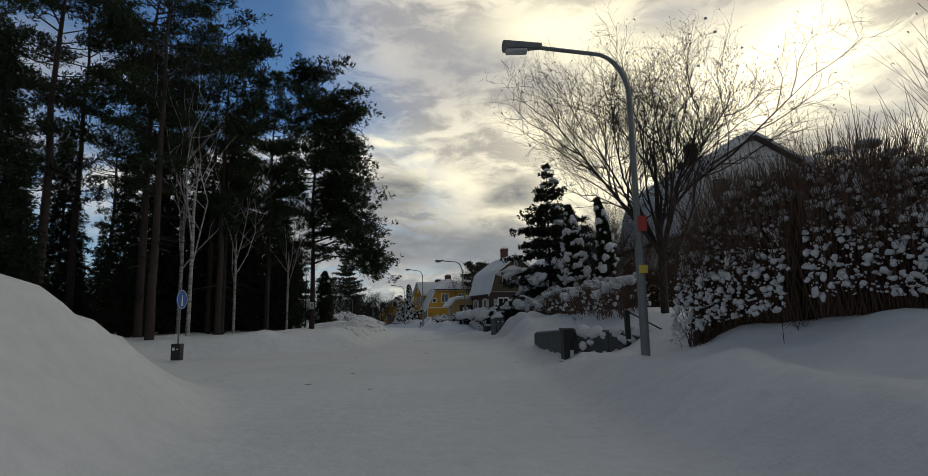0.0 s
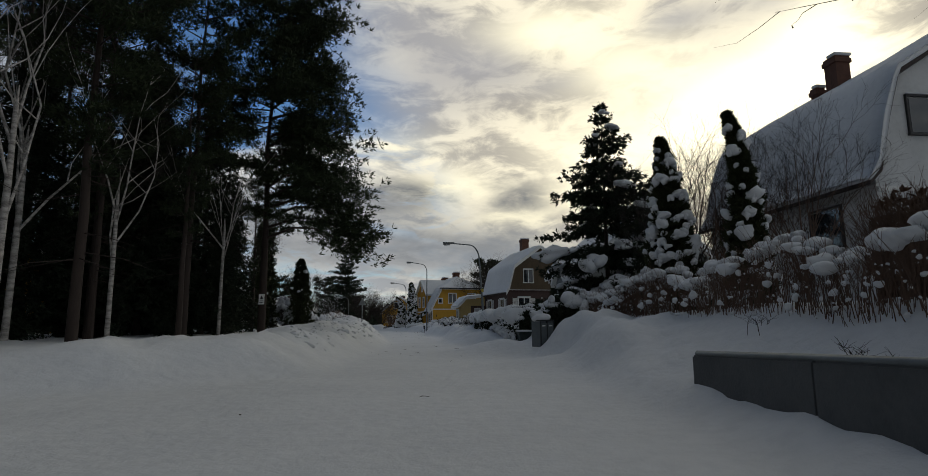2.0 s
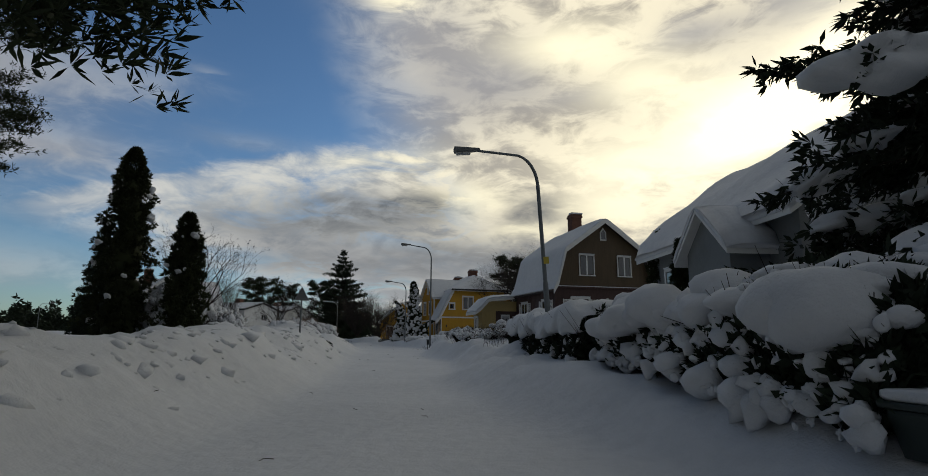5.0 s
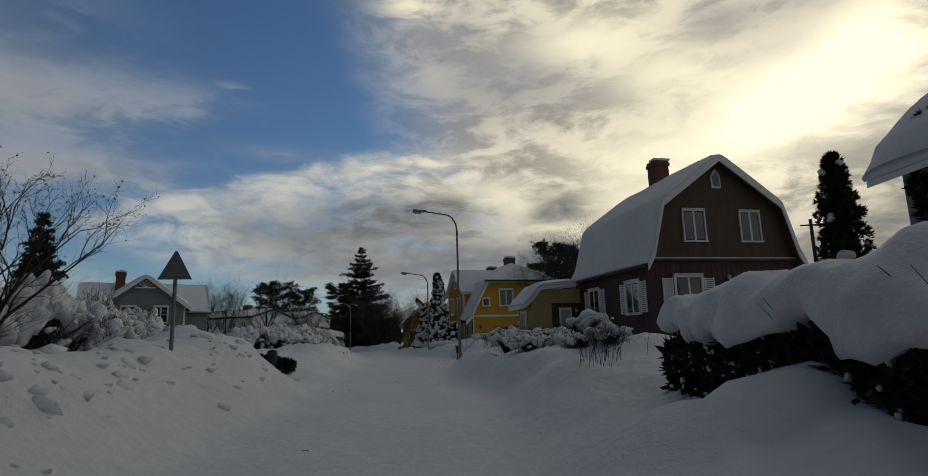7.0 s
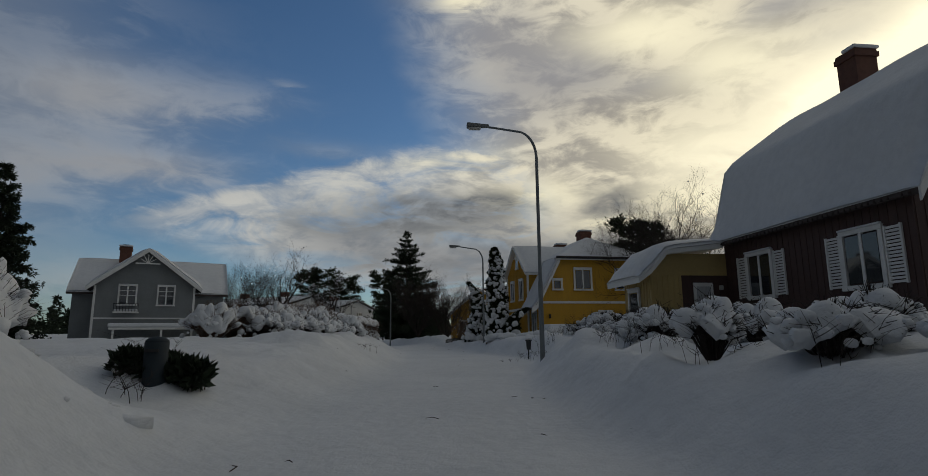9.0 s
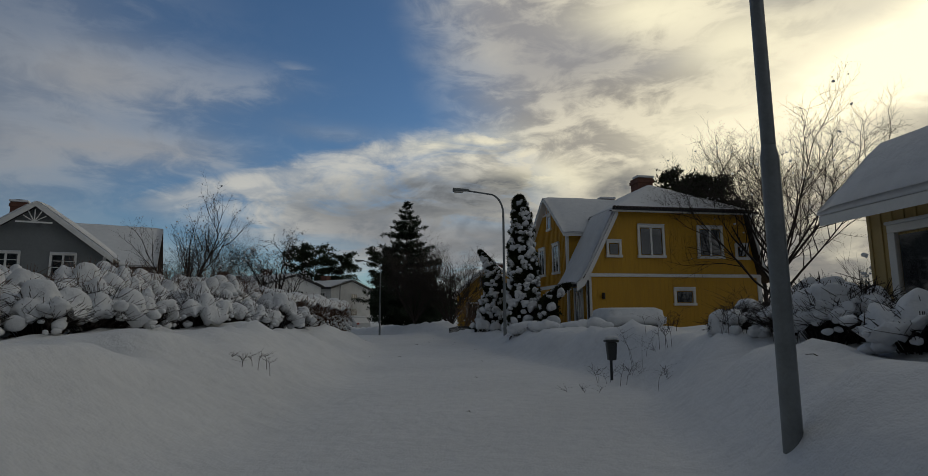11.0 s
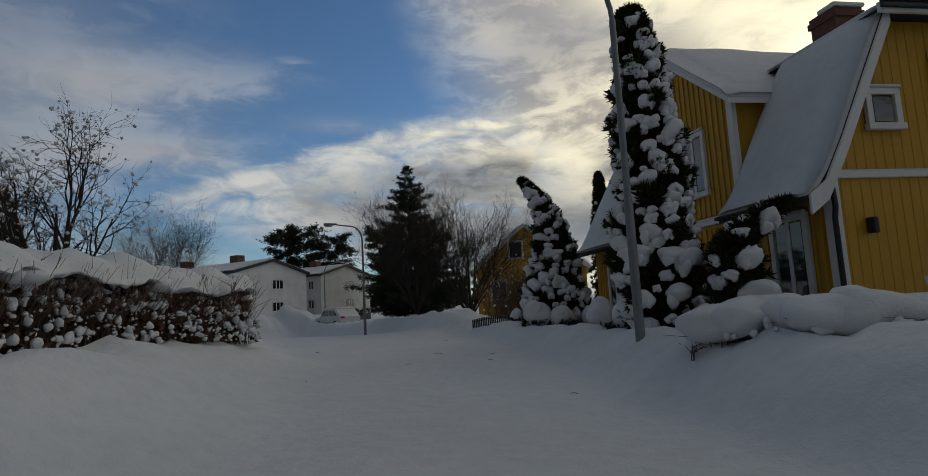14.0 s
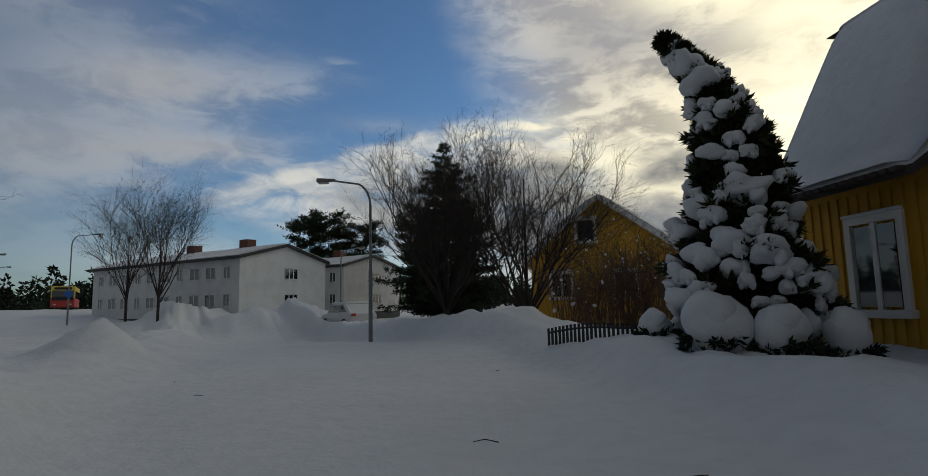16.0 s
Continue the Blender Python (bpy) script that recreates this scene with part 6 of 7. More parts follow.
for k, (x, y, r, hgt) in enumerate(((-4.0, 88.9, 0.5, 0.7), (-3.5, 88.0, 0.55, 0.85), (-3.0, 86.9, 0.65, 1.0), (-2.6, 89.3, 0.8, 1.1), (-2.3, 85.6, 0.7, 0.95), (-2.0, 78.9, 0.6, 0.75), (-2.5, 80.4, 0.5, 0.6), (-1.4, 76.6, 0.55, 0.75), (-1.0, 73.6, 0.5, 0.75), (-0.3, 71.8, 0.6, 0.95))):
    pillow_bush(x, y, r, hgt * 0.78, 470 + k, "low roadside bush heaped with snow, stems showing", 170, None, 0.7)
broad_tree(6.2, 28.6, 7.8, 61, "large leafless garden tree with a few dry leaves", None, 160, 0.06, dry_leaves=1500, trunk=0.125, forks=13, spread=0.82, low=0.24, kids=(10, 9, 6), up=0.85, thin=0.64)
broad_tree(2.2, 105.2, 9.6, 63, "tall leafless tree beside the yellow house", None, 120, 0.07, trunk=0.14, forks=12, spread=0.72, low=0.25, kids=(9, 9, 6), thin=0.62)
broad_tree(-18.9, 121.2, 7.2, 65, "wide leafless shrub-like tree", trunk=0.12, forks=15, spread=0.85, low=0.06, kids=(8, 8, 6))
broad_tree(-16.0, 121.0, 7.4, 67, "bushy leafless tree by the corner", trunk=0.12, forks=15, spread=0.85, low=0.06, kids=(8, 8, 6))
broad_tree(-12.8, 117.5, 3.4, 69, "small leafless garden tree with brown twigs", RED_TWIG, 60, 0.05, trunk=0.07, forks=8, spread=0.8, low=0.08, kids=(6, 5, 4))
broad_tree(-13.6, 67.6, 5.4, 71, "leafless fruit tree dusted with snow", None, 220, 0.045, trunk=0.11, forks=7, spread=0.9, low=0.2, kids=(6, 5, 4))
broad_tree(-21.2, 97.8, 4.9, 73, "old leafless fruit tree with snow", None, 160, 0.05, trunk=0.12, forks=7, spread=0.8, low=0.22, kids=(6, 5, 4))
broad_tree(-19.6, 101.5, 3.9, 75, "snow-covered apple tree with drooping twigs", None, 800, 0.05, trunk=0.12, forks=8, spread=0.9, droop=0.12, low=0.2, kids=(7, 6, 4))
broad_tree(-44.0, 134.0, 10.0, 77, "leafless birch by the crossroads", None, trunk=0.11, forks=10, spread=0.42, low=0.2, kids=(8, 8, 6))
broad_tree(-49.5, 136.5, 10.0, 79, "second leafless birch by the crossroads", None, trunk=0.11, forks=10, spread=0.42, low=0.2, kids=(8, 8, 6))
broad_tree(8.6, 46.6, 6.8, 81, "leafless tree in front of a white house", trunk=0.08, forks=9, spread=0.4, low=0.1, kids=(6, 5, 4))
broad_tree(8.3, 43.2, 6.0, 82, "slender leafless tree by a white house", RED_TWIG, trunk=0.06, forks=11, spread=0.35, low=0.08, kids=(7, 6, 4))
broad_tree(9.6, 41.0, 6.6, 84, "slender bare tree close to a white wall", RED_TWIG, trunk=0.06, forks=11, spread=0.35, low=0.08, kids=(7, 6, 4))
broad_tree(5.5, 118.0, 9.5, 83, "leafless tree behind the houses", trunk=0.15, forks=8, spread=0.5, low=0.25, kids=(6, 6, 4))
broad_tree(-34.0, 112.0, 6.0, 85, "leafless garden tree far behind the hedges", trunk=0.10, forks=7, spread=0.6, low=0.2, kids=(6, 5, 4))

rng = np.random.default_rng(90)
lines, fol, pads = spruce(rng, 10.4, 2.4, 0.8, 30, 10, 0.25, 0.9, 0.5, (0.24, 0.035))
place_tree("spruce_tree", pose(-34.8, 91.8, 0.3), "tall dark spruce beside a grey house", "spruce tree", "", lines, BARK, fol, SPRUCE)
rng = np.random.default_rng(91)
lines, fol, pads = spruce(rng, 19.5, 5.8, 1.0, 36, 7, 0.0, 0.62, 0.9, (0.42, 0.042))
place_tree("spruce_tree", pose(-31.0, 158.7, -0.9), "lone tall spruce beyond the crossroads", "spruce tree", "", lines, BARK, fol, SPRUCE)
for x, y, hh, bare in ((-50.4, 168.2, 13.0, 0.2), (-54.5, 170.5, 13.5, 0.2), (-47.0, 172.0, 12.0, 0.2), (-40.5, 175.0, 13.0, 0.35), (2.2, 124.5, 12.0, 0.3), (4.8, 127.0, 11.0, 0.3)):
    lines, fol = pine(rng, hh, bare, 0.17, 52, 0, 20, needle=(0.32, 0.035))
    place_tree("pine_tree", pose(x, y, -0.2), "dense dark pine in the distance", "pine tree", "distant pines", lines, BARK, fol, NEEDLE)


for k, (x, y, n, hh) in enumerate(((-0.95, 66.9, 16, 0.95), (-0.6, 67.6, 14, 0.85), (-0.3, 68.3, 10, 0.8), (-1.6, 70.6, 5, 0.6), (-2.1, 71.9, 6, 0.55), (-2.6, 73.8, 7, 0.6), (-2.9, 75.6, 8, 0.55), (-3.2, 77.6, 8, 0.5), (-3.4, 79.6, 7, 0.45), (-3.8, 86.9, 10, 0.75), (-4.1, 88.4, 9, 0.65),
                                   (-5.3, 90.9, 5, 0.6), (-5.6, 90.3, 5, 0.4), (-6.15, 90.5, 4, 0.35), (-4.9, 91.6, 5, 0.45), (-4.5, 92.3, 6, 0.4), (-5.2, 89.3, 4, 0.3), (-4.7, 90.4, 5, 0.35), (-6.4, 89.0, 3, 0.18), (-11.9, 87.0, 8, 0.16),
                                   (-9.7, 73.2, 7, 0.45), (-10.4, 73.9, 8, 0.5), (-10.9, 74.6, 6, 0.4), (4.6, 31.5, 5, 0.3), (4.9, 34.6, 5, 0.3), (4.6, 22.6, 5, 0.45), (5.4, 20.9, 4, 0.4))):
    twig_clump(x, y, n, hh, 200 + k)


def snow_rubble():
    """Lumps thrown up by the plough along the left bank."""
    rng = np.random.default_rng(303)
    c, r = [], []
    for _ in range(700):
        y = 42 + 31 * rng.random()
        d = float(np.interp(y, CREST, LEFT_D)) + rng.normal() * 0.55 + 0.25
        x = float(road_x(y)) + d
        k = 0.03 + 0.15 * rng.random() ** 2.5
        c.append((x, y, ground_z(x, y) - k * 0.6))
        r.append(np.array([1 + 0.5 * rng.random(), 1 + 0.5 * rng.random(), 0.75]) * k)
    v, f = blob_arrays(c, r, rng, 1, 0.45)
    tagged(arrays("snow_lumps", v, f, SNOW, smooth=True), "lumps of ploughed snow on the roadside bank", "snow", kind="stuff")
    v, f = [], []
    for _ in range(70):
        y = 20 + 92 * rng.random()
        x = float(road_x(y)) + rng.normal() * 2.6
        z = ground_z(x, y) + 0.006
        a, ln = rng.random() * 6.283, 0.03 + 0.10 * rng.random()
        tube(v, f, [(x, y, z), (x + math.cos(a) * ln, y + math.sin(a) * ln, z + 0.012), (x + math.cos(a + 0.4) * ln * 1.7, y + math.sin(a + 0.4) * ln * 1.7, z + 0.004)], [0.005, 0.005, 0.003], 4)
    tagged(arrays("twig_litter", v, f, TWIG), "small dark twigs and bark bits lying on snow", "litter", kind="stuff")


snow_rubble()
bush("shrub", [(3.6, 98.5), (6.5, 102.5), (10.0, 104.0)], 2.6, 3.0, 71, "thicket of bare shrubs dusted with snow", 1100, 0, 0.22, side_snow=260, mat=TWIG, hvar=0.3)
bush("hedge", [(10.0, 34.0), (12.0, 34.2), (14.5, 34.6)], 0.85, 0.8, 74, "low bare hedge before a white house wall", 1100, 20, 0.12, side_snow=60, gaps=0.6, stem=0.7)
bush("hedge", [(6.6, 33.4), (8.0, 33.7), (9.6, 34.0)], 1.75, 1.3, 73, "dense brown garden hedge before a white house", 4200, 10, 0.12, side_snow=60, leafy=500, gaps=0.9, hvar=0.25, stem=0.8)


# ---- street furniture and small things ----
def retaining_wall():
    h = thing("retaining_wall", pose(0, 0, 0), "low dark concrete retaining wall half buried in snow", "wall")
    line = [(3.05, 32.7, 0.70), (3.15, 30.0, 0.80), (3.22, 27.6, 0.88), (4.2, 27.05, 0.86), (5.3, 26.6, 0.84)]
    for i in range(len(line) - 1):
        (x0, y0, t0), (x1, y1, t1) = line[i], line[i + 1]
        d = Vector((x1 - x0, y1 - y0, 0)).normalized()
        n = Vector((d.y, -d.x, 0)) * 0.09
        bm = bmesh.new()
        v = []
        for (x, y, t) in ((x0, y0, t0), (x1, y1, t1)):
            for s in (1, -1):
                for z in (-0.3, t):
                    v.append(bm.verts.new((x + n.x * s, y + n.y * s, z)))
        for f in ((0, 1, 5, 4), (2, 6, 7, 3), (1, 3, 7, 5), (0, 4, 6, 2), (0, 2, 3, 1), (4, 5, 7, 6)):
            bm.faces.new([v[k] for k in f])
        bmesh.ops.recalc_face_normals(bm, faces=bm.faces)
        bmesh.ops.bevel(bm, geom=bm.edges[:], offset=0.02, segments=2, affect="EDGES")
        part("wall_panel", bm, CONCRETE, h)
    tubes("coping", [([(x, y, t + 0.015) for x, y, t in line], [0.05] * len(line))], STEEL, h, sides=6)
    rng = np.random.default_rng(4)
    c = [(x, 27.05 - (x - 4.2) * 0.41 - 0.06, z) for x, z in zip(3.45 + 1.75 * rng.random(34), 0.05 + 0.85 * rng.random(34) ** 1.5)]
    c += [(x, 27.05 - (x - 4.2) * 0.41, 0.86) for x in 3.5 + 1.8 * rng.random(14)]
    v, f = blob_arrays(c, [np.array([1.2, 0.7, 0.9]) * (0.06 + 0.11 * rng.random()) for _ in c], rng, 2, 0.45)
    tagged(arrays("snow_tuft", v, f, SNOW, h, "snow clinging to the concrete", True), kind="stuff")


retaining_wall()
post = thing("gate_post", pose(3.18, 27.35, 0.0, 0, 0, 12), "square dark concrete gate post with snow", "post")
part("shaft", boxmesh(-0.13, 0.13, -0.13, 0.13, -0.3, 0.93, 0.02), BLACK, post)
part("cap", boxmesh(-0.15, 0.15, -0.15, 0.15, 0.93, 0.98, 0.01), CONCRETE, post)
part("snow_patch", boxmesh(0.02, 0.12, -0.15, -0.12, 0.15, 0.42, 0.03), SNOW, post, smooth=True)
pipe = thing("railing_post", pose(4.6, 26.75, 0.0), "thin dark metal railing post with sloping rail", "railing")
part("post", boxmesh(-0.06, 0.06, -0.06, 0.06, -0.2, 1.4, 0.01), BLACK, pipe)
tubes("rail", [([(-0.3, 0.2, 1.5), (0.0, 0.0, 1.38), (0.9, -0.8, 0.75)], [0.02, 0.02, 0.02])], BLACK, pipe, sides=6)


def grey_bin():
    h = thing("litter_bin", pose(2.3, 44.7, 0.0, 0, 0, 30), "grey metal waste cabinet with a cushion of snow", "bin")
    z0 = ground_z(2.3, 44.6, False) + 0.02
    part("body", boxmesh(-0.29, 0.29, -0.26, 0.26, z0, z0 + 0.90, 0.03), CABINET, h)
    part("front_panel", boxmesh(-0.26, -0.015, -0.285, -0.255, z0 + 0.08, z0 + 0.82, 0.01), CABINET, h)
    part("front_panel", boxmesh(0.015, 0.26, -0.285, -0.255, z0 + 0.08, z0 + 0.82, 0.01), CABINET, h)
    part("lid", boxmesh(-0.31, 0.31, -0.30, 0.28, z0 + 0.90, z0 + 0.95, 0.015), DARKPLASTIC, h)
    for x in (-0.28, 0.0, 0.28):
        part("edge_strip", boxmesh(x - 0.018, x + 0.018, -0.295, -0.26, z0, z0 + 0.9), DARKPLASTIC, h)
    part("label_bar", boxmesh(-0.22, -0.08, -0.291, -0.286, z0 + 0.72, z0 + 0.76), WHITE, h)
    part("label_bar", boxmesh(0.08, 0.22, -0.291, -0.286, z0 + 0.72, z0 + 0.76), WHITE, h)
    v, f = blob_arrays([(0, 0, z0 + 1.0)], [np.array([0.35, 0.31, 0.17])], np.random.default_rng(6), 3, 0.12)
    arrays("snow_cap", v, f, SNOW, h, smooth=True)


grey_bin()


def bucket(x, y, z, w, hgt, label, mat, post_len=0.0):
    h = thing("letter_box", pose(x, y, z, 0, 0, 15), label, "box")
    bm = boxmesh(-w / 2, w / 2, -w * 0.4, w * 0.4, 0, hgt, 0.03)
    for v in bm.verts:
        if v.co.z < hgt * 0.5:
            v.co.x *= 0.78
            v.co.y *= 0.78
    part("body", bm, mat, h)
    part("lid", boxmesh(-w / 2 - 0.03, w / 2 + 0.03, -w * 0.45, w * 0.45, hgt, hgt + 0.05, 0.015), mat, h)
    part("snow_cap", boxmesh(-w / 2 - 0.02, w / 2 + 0.02, -w * 0.43, w * 0.43, hgt + 0.05, hgt + 0.13, 0.035), SNOW, h, smooth=True)
    if post_len:
        tubes("post", [([(0, 0.05, -post_len), (0, 0.05, 0.05)], [0.03, 0.03])], DARKPLASTIC, h, sides=8)


bucket(1.95, 48.3, 0.40, 0.55, 0.33, "dark plastic grit box sunk in the snow", GREENPLASTIC)
bucket(-5.93, 90.75, 0.42, 0.21, 0.36, "dark letter box on a post by the drive", DARKPLASTIC, 0.8)


def mail_box():
    h = thing("mail_box", pose(0.30, 64.75, -0.32, 0, 0, 10), "dark arched mail box on the hedge end", "mail box")
    out = [(-0.14, 0.0), (0.14, 0.0), (0.14, 0.36)] + [(0.14 * math.cos(k / 6 * math.pi), 0.36 + 0.12 * math.sin(k / 6 * math.pi)) for k in range(1, 6)] + [(-0.14, 0.36)]
    part("body", prism(bmesh.new(), [(x, z * 1.35 + 0.72) for x, z in out], -0.22, 0.22), BLACK, h)
    part("flap", boxmesh(-0.11, 0.11, -0.235, -0.222, 1.16, 1.26, 0.005), BLACK, h)
    part("number_bar", boxmesh(-0.03, 0.03, -0.232, -0.222, 1.0, 1.08), LENS, h)
    tubes("post", [([(0, 0, 0.0), (0, 0, 0.9)], [0.04, 0.04])], DARKPLASTIC, h, sides=8)


mail_box()


def wheelie_bin():
    h = thing("wheelie_bin", pose(2.6, 71.2, 0.55, 0, 0, 8), "dark green wheeled bin standing in snow", "bin")
    bm = boxmesh(-0.36, 0.36, -0.4, 0.4, 0.0, 0.95, 0.03)
    for v in bm.verts:
        k = 0.82 + 0.18 * v.co.z / 0.95
        v.co.x *= k
        v.co.y *= k
    part("body", bm, GREENPLASTIC, h)
    part("lid", boxmesh(-0.39, 0.39, -0.43, 0.46, 0.95, 1.02, 0.025), GREENPLASTIC, h)
    part("label", boxmesh(-0.06, 0.06, -0.405, -0.395, 0.66, 0.8), WHITE, h)
    part("label", boxmesh(-0.3, -0.22, -0.405, -0.395, 0.7, 0.8), WHITE, h)
    tubes("handle", [([(-0.28, 0.46, 0.92), (-0.28, 0.52, 0.95), (0.28, 0.52, 0.95), (0.28, 0.46, 0.92)], [0.018] * 4)], DARKPLASTIC, h, sides=6)


wheelie_bin()


def blue_sign():
    h = thing("road_sign", pose(-9.0, 31.4, 0.0, 0, 0, 0), "round blue footpath sign on a thin post", "road sign")
    tubes("post", [([(0, 0, 0.1), (0, 0, 2.42)], [0.03, 0.03])], STEEL, h, sides=8)
    turn = Matrix.Rotation(radians(88), 4, "Z")
    bm = bmesh.new()
    bmesh.ops.create_cone(bm, cap_ends=True, segments=40, radius1=0.32, radius2=0.32, depth=0.02, matrix=turn @ Matrix.Translation((0, -0.05, 2.08)) @ Matrix.Rotation(radians(90), 4, "X"))
    disc = part("disc", bm, BLUE, h)
    ring = [turn @ Vector((0.30 * math.cos(k / 32 * 6.2832), -0.064, 2.08 + 0.30 * math.sin(k / 32 * 6.2832))) for k in range(33)]
    tubes("border", [([tuple(q) for q in ring], [0.010] * 33)], WHITE, disc, sides=4)
    bm = prism(bmesh.new(), [(-0.045, 1.86), (0.045, 1.86), (0.03, 2.14), (0.0, 2.26), (-0.03, 2.14)], -0.068, -0.062)
    bm.transform(turn)
    part("symbol", bm, WHITE, disc, "plain white mark")
    part("marker_box", boxmesh(-0.15, 0.15, -0.16, 0.1, 0.08, 0.62, 0.02), BLACK, h, "black reflector box")
    part("marker_bar", boxmesh(-0.10, -0.02, -0.172, -0.162, 0.40, 0.50), WHITE, h)
    part("marker_bar", boxmesh(0.03, 0.10, -0.172, -0.162, 0.43, 0.46), WHITE, h)


blue_sign()


def triangle_sign():
    h = thing("road_sign", pose(-8.42, 66.2, 0.0, 0, 0, 18), "grey back of a triangular road sign", "road sign")
    tubes("post", [([(0, 0, 0.3), (0, 0, 3.0)], [0.035, 0.035])], STEEL, h, sides=8)
    bm = prism(bmesh.new(), [(-0.29, 2.51), (0.29, 2.51), (0.02, 3.03), (-0.02, 3.03)], -0.055, -0.04)
    bmesh.ops.bevel(bm, geom=bm.edges[:], offset=0.006, segments=1, affect="EDGES")
    part("plate", bm, SIGNBACK, h)
    part("clamp", boxmesh(-0.2, 0.2, -0.065, -0.055, 2.58, 2.62), STEEL, h)
    part("clamp", boxmesh(-0.1, 0.1, -0.065, -0.055, 2.80, 2.83), STEEL, h)


triangle_sign()
pillar = thing("post_box", pose(-9.9, 73.7, 0.0, 0, 0, 15), "dark blue-green rounded street post box", "post box")
bm = bmesh.new()
bmesh.ops.create_cone(bm, cap_ends=True, segments=20, radius1=0.155, radius2=0.155, depth=1.1, matrix=Matrix.Translation((0, 0, 0.5)))
bmesh.ops.create_uvsphere(bm, u_segments=20, v_segments=10, radius=0.155, matrix=Matrix.Translation((0, 0, 1.05)) @ Matrix.Diagonal((1, 1, 0.5, 1)))
part("body", bm, material("dark_teal_paint", (0.008, 0.018, 0.026), 0.75, 0.2, 4.0), pillar, smooth=True)
part("slot", boxmesh(-0.09, 0.09, -0.165, -0.14, 0.92, 0.96), BLACK, pillar)
plate = thing("warning_plate", pose(-9.55, 49.27, 0.0, 0, 0, 8), "small white notice with a dark triangle on a trunk", "notice")
part("board", boxmesh(-0.12, 0.12, -0.03, -0.01, 2.05, 2.5), WHITE, plate)
part("triangle", prism(bmesh.new(), [(-0.08, 2.28), (0.08, 2.28), (0.0, 2.44)], -0.036, -0.031), BLACK, plate)
part("text_bar", boxmesh(-0.08, 0.08, -0.036, -0.031, 2.12, 2.15), BLACK, plate)
part("text_bar", boxmesh(-0.08, 0.08, -0.036, -0.031, 2.19, 2.22), BLACK, plate)


def snowed_car():
    h = thing("parked_car", pose(-4.7, 100.9, 0.15, 0, 0, 21), "parked car buried under a thick layer of snow", "car")
    bm = boxmesh(-1.05, 1.05, -0.85, 0.85, 0.35, 1.0, 0.2)
    part("body", bm, CARWHITE, h, smooth=True)
    bm = boxmesh(-1.2, 1.2, -1.0, 1.0, 0.75, 1.45, 0.33)
    for v in bm.verts:
        if v.co.z > 1.1:
            v.co.x *= 0.93
            v.co.y *= 0.9
    part("snow_cover", bm, SNOW, h, "smooth thick snow", True)
    part("windscreen", boxmesh(-0.7, 0.7, -1.005, -0.9, 0.72, 0.82), GLASS, h)


snowed_car()


def street_car():
    h = thing("parked_car", pose(-28.6, 132.4, ground_z(-28.6, 132.4) - 0.02, 0, 0, 142), "pale grey estate car parked at the crossroads", "car")
    prof = [(-2.1, 0.35), (2.1, 0.35), (2.15, 0.75), (1.2, 0.92), (0.55, 1.42), (-1.3, 1.45), (-1.95, 0.95), (-2.15, 0.85)]
    bm = prism(bmesh.new(), prof, -0.82, 0.82)
    bmesh.ops.bevel(bm, geom=bm.edges[:], offset=0.06, segments=2, affect="EDGES")
    body = part("body", bm, CARWHITE, h)
    for y in (-0.83, 0.81):
        part("side_window", prism(bmesh.new(), [(1.0, 0.95), (0.5, 1.34), (-0.3, 1.36), (-0.3, 0.95)], y, y + 0.02), GLASS, body)
        part("side_window", prism(bmesh.new(), [(-0.4, 0.95), (-0.4, 1.36), (-1.2, 1.36), (-1.6, 0.98)], y, y + 0.02), GLASS, body)
    for x in (-1.35, 1.35):
        for y in (-0.78, 0.78):
            bm = bmesh.new()
            bmesh.ops.create_cone(bm, cap_ends=True, segments=20, radius1=0.31, radius2=0.31, depth=0.2, matrix=Matrix.Translation((x, y, 0.31)) @ Matrix.Rotation(radians(90), 4, "X"))
            w = part("wheel", bm, BLACK, h)
            bm = bmesh.new()
            bmesh.ops.create_cone(bm, cap_ends=True, segments=16, radius1=0.18, radius2=0.18, depth=0.22, matrix=Matrix.Translation((x, y, 0.31)) @ Matrix.Rotation(radians(90), 4, "X"))
            part("rim", bm, STEEL, w)
    part("roof_snow", boxmesh(-1.3, 0.6, -0.72, 0.72, 1.42, 1.55, 0.06), SNOW, h, smooth=True)
    part("tail_light", boxmesh(-2.18, -2.12, 0.5, 0.75, 0.75, 0.9), RED, h)
    part("head_light", boxmesh(2.1, 2.16, 0.45, 0.75, 0.6, 0.72), LENS, h)


street_car()


# ---- more garden and distance ----
thuja(-7.75, 103.5, 2.3, 0.42, 28, "low leaning evergreen heaped with snow by a corner", -0.9, 24, 0.22, 1200, 0.4)
bush("hedge", [(-9.0, 100.6), (-7.4, 99.6), (-5.6, 99.0)], 0.2, 1.0, 53, "very low hedge buried under a snow pillow", 160, 40, 0.34, side_snow=14)


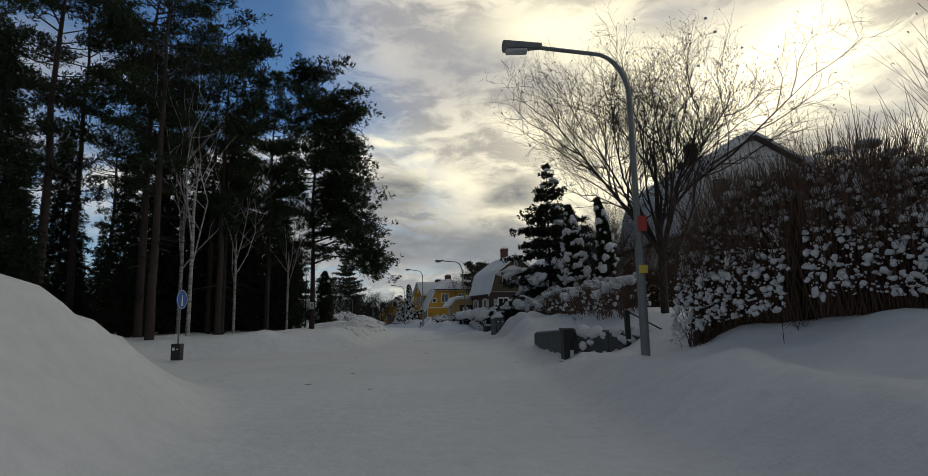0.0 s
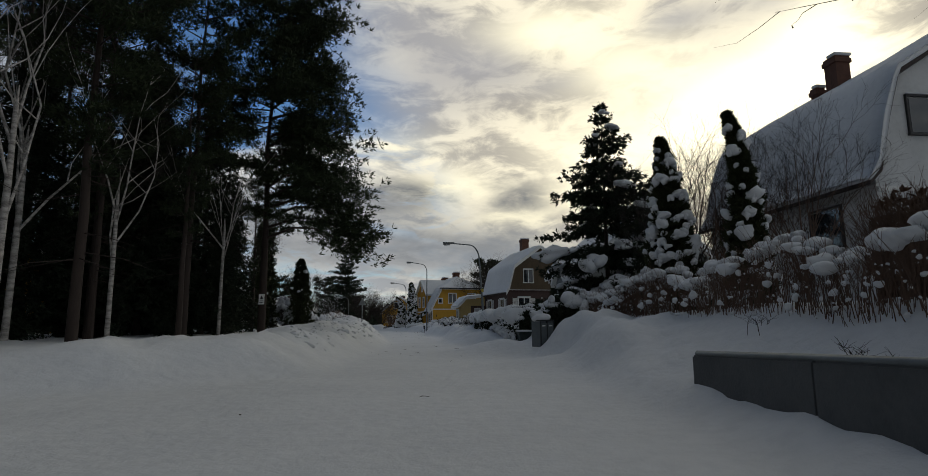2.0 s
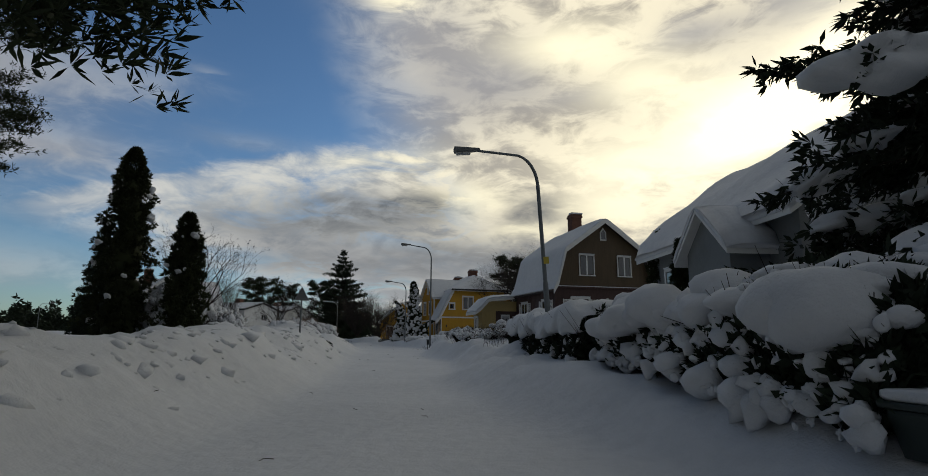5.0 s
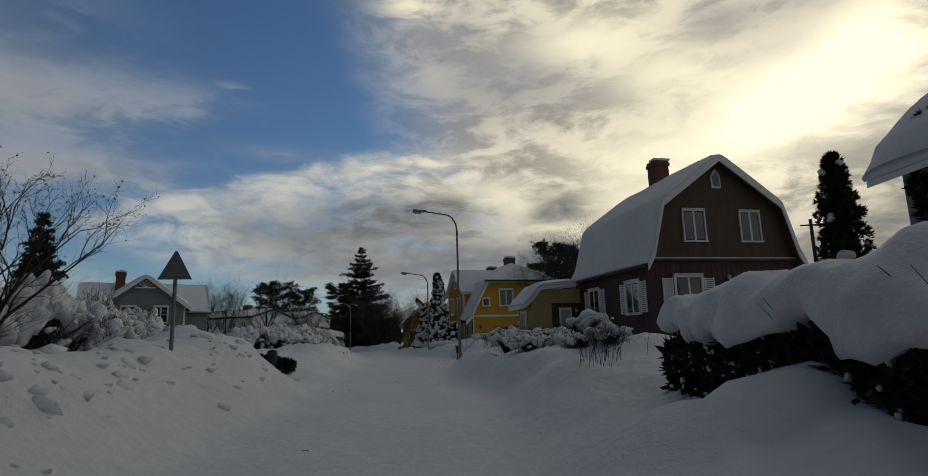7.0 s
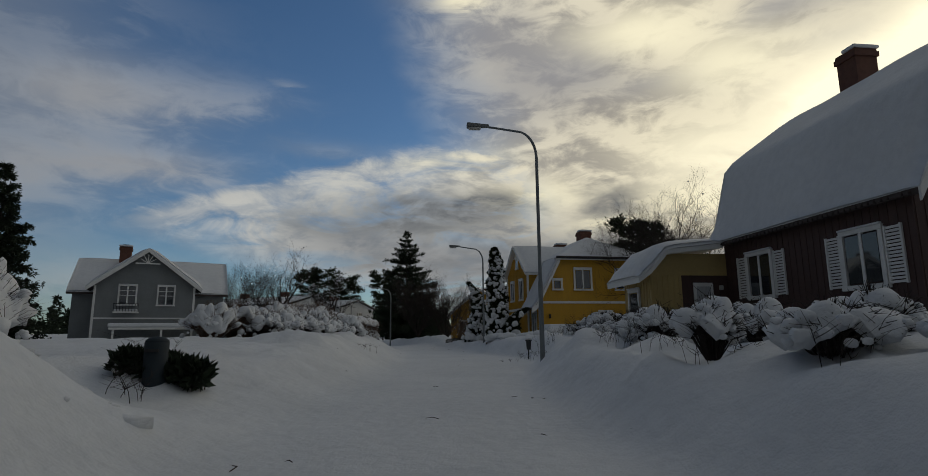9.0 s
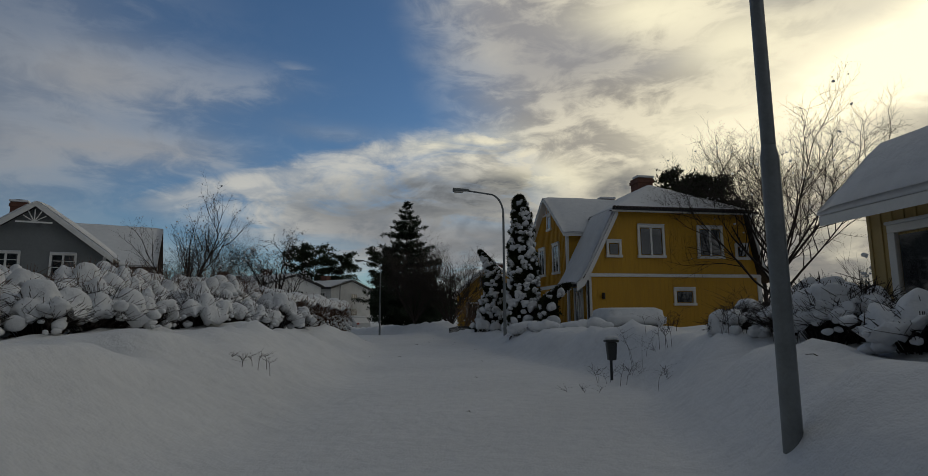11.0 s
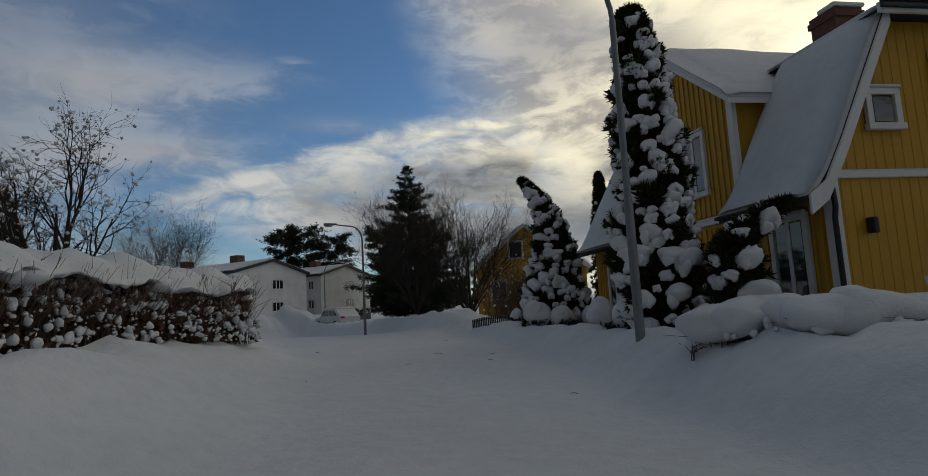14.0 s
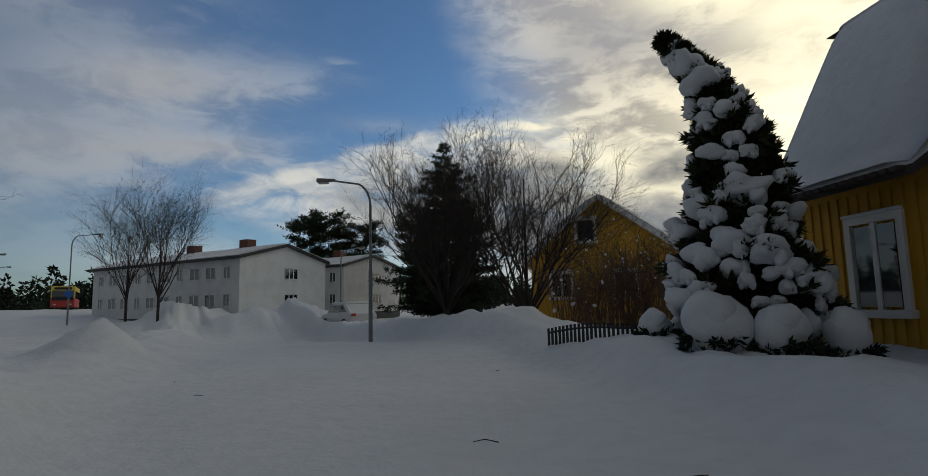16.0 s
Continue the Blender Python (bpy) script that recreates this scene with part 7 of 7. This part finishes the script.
def snow_shrub(x, y, r, hgt, seed, label):
    rng = np.random.default_rng(seed)
    h = thing("snow_covered_shrub", pose(x, y, ground_z(x, y) - 0.1, 0, 0, seed * 31), label, "shrub")
    v, f = blob_arrays([(0, 0, hgt * 0.55), (0.1 * r, 0, hgt * 0.75)], [np.array([r, r * 0.92, hgt * 0.55]), np.array([r * 0.8, r * 0.75, hgt * 0.45])], rng, 3, 0.14)
    arrays("snow_mass", v, f, SNOW, h, smooth=True)
    a = rng.random(60) * 6.283
    c = np.stack([np.cos(a) * r * 0.9, np.sin(a) * r * 0.9, rng.random(60) * hgt * 0.25 + 0.05], 1)
    v, f = sprays(c, np.stack([np.cos(a), np.sin(a), 0 * a], 1), 8, 0.14, 0.02, rng, 0.7)
    tagged(arrays("leaf_growth", v, f, SPRUCE, h), kind="stuff")


for k, (x, y, r, hgt) in enumerate(((-9.95, 107.0, 0.36, 0.72), (-9.35, 105.9, 0.4, 0.78), (-8.3, 103.1, 0.26, 0.5), (-11.75, 110.35, 0.42, 0.7), (-11.0, 110.25, 0.34, 0.6), (-12.45, 111.2, 0.24, 0.4), (-10.2, 110.6, 0.28, 0.6))):
    snow_shrub(x, y, r, hgt, k + 3, "rounded shrub wholly covered with snow")
bush("shrub", [(-14.5, 118.5), (-12.6, 117.2), (-11.8, 118.6)], 2.0, 1.6, 55, "leafless brown garden shrubs before a house", 420, 0, 0.12, side_snow=18)


def picket_fence():
    h = thing("fence", pose(0, 0, 0), "low dark picket fence standing in snow", "fence")
    a, b = Vector((-14.2, 112.6)), Vector((-12.7, 111.4))
    n = 22
    pts = [a.lerp(b, i / (n - 1)) for i in range(n)]
    top = [ground_z(p.x, p.y, False) + 0.30 for p in pts]
    first = part("picket", boxmesh(-0.022, 0.022, -0.018, 0.018, -0.75, 0.0, 0.005), BLACK, h)
    for i, p in enumerate(pts):
        ob = first if i == 0 else new("picket", first.data)
        ob.parent = h
        ob.matrix_basis = Matrix.Translation((p.x, p.y, top[i]))
    for dz in (0.08, 0.5):
        tubes("rail", [([(p.x, p.y, z - dz) for p, z in zip(pts, top)], [0.022] * n)], BLACK, h, sides=4)


picket_fence()


def bus():
    z = ground_z(-81.0, 156.4, False)
    h = thing("bus", pose(-81.0, 156.4, z, 0, 0, 52 - 4), "red and yellow city bus on the far road", "bus")
    part("body", boxmesh(-1.25, 1.25, 0, 11.5, 0.35, 1.5, 0.08), RED, h)
    part("upper_body", boxmesh(-1.25, 1.25, 0, 11.5, 1.5, 3.0, 0.1), TAGYELLOW, h)
    part("windscreen", boxmesh(-1.1, 1.1, -0.03, 0.02, 1.2, 2.45, 0.03), GLASS, h)
    part("destination_sign", boxmesh(-0.9, 0.9, -0.03, 0.02, 2.55, 2.85, 0.02), BLACK, h)
    for x in (-0.95, 0.65):
        part("head_light", boxmesh(x, x + 0.3, -0.04, 0.02, 0.6, 0.78, 0.02), LENS, h)
    for x in (-1.2, 0.95):
        for y in (2.2, 8.6):
            bm = bmesh.new()
            bmesh.ops.create_cone(bm, cap_ends=True, segments=18, radius1=0.48, radius2=0.48, depth=0.28, matrix=Matrix.Translation((x + 0.12, y, 0.46)) @ Matrix.Rotation(radians(90), 4, "Y"))
            part("wheel", bm, BLACK, h)
    for k in range(6):
        for x in (-1.27, 1.23):
            part("side_window", boxmesh(x, x + 0.04, 0.9 + k * 1.7, 2.4 + k * 1.7, 1.45, 2.4), GLASS, h)


bus()


def forest_cabin():
    rng = np.random.default_rng(17)
    h = thing("house", pose(-26.2, 53.0, 0.4, 0, 0, 30), "small yellow wooden cabin among the trees", "house")
    prof = [(-0.4, 2.75), (2.0, 5.4), (4.4, 2.75)]
    wall_prism([(0, -0.3), (4.0, -0.3), (4.0, 3.0), (2.0, 5.2), (0, 3.0)], 0, 6.0, YELLOW, h)
    part("roof", roof_slab(prof, -0.4, 6.4, 0.14), ROOFTILE, h)
    for q in (prof[:2], prof[1:]):
        snow_sheet("roof_snow", [(x, z + 0.012) for x, z in q], -0.4, 6.4, 0.25, h, rng, 0.5)
    window(h, on_front(2.0, 1.2), 0.9, 1.1, 2)
    window(h, on_front(2.0, 3.3), 0.6, 0.7, 1)
    battens(h, FRONT, 4.0, -0.2, 2.95, 0.25, YELLOW, None, 0.02, 0.05)


forest_cabin()


def far_wood():
    rng = np.random.default_rng(23)
    c, a = [], []
    for _ in range(520):
        b = radians(8 + 74 * rng.random())
        d = 190 + 130 * rng.random()
        x, y = -10 - math.sin(b) * d, 95 + math.cos(b) * d
        h = 7 + 7 * rng.random()
        for _ in range(46):
            f = rng.random()
            q = rng.random() * 6.283
            r = (1 - f) * h * 0.2 * (0.5 + 0.6 * rng.random())
            c.append((x + math.cos(q) * r, y + math.sin(q) * r, -0.5 + f * h))
            a.append((math.cos(q), math.sin(q), 0.3))
    v, f = sprays(c, a, 4, 1.5, 0.35, rng, 0.6)
    tagged(arrays("far_wood", v, f, SPRUCE), "dark band of distant conifer woodland", "woodland", kind="stuff")


far_wood()
pole = thing("utility_pole", pose(12.6, 85.6, 0.3), "thin dark wooden utility pole behind houses", "pole")
tubes("shaft", [([(0, 0, 0), (0, 0, 6.4)], [0.1, 0.08])], BARK, pole, sides=8)
tubes("cross_arm", [([(-0.5, 0, 6.1), (0.5, 0, 6.1)], [0.04, 0.04])], BARK, pole, sides=6)
broad_tree(-10.9, 52.5, 5.5, 87, "thin leafless birch sapling at the wood's edge", None, trunk=0.05, forks=3, spread=0.4, low=0.4, kids=(6, 5, 4))
broad_tree(9.6, 49.5, 8.0, 89, "thin leafless tree beside a snow-laden spruce", None, trunk=0.11, forks=6, spread=0.55, low=0.3, kids=(6, 5, 4))
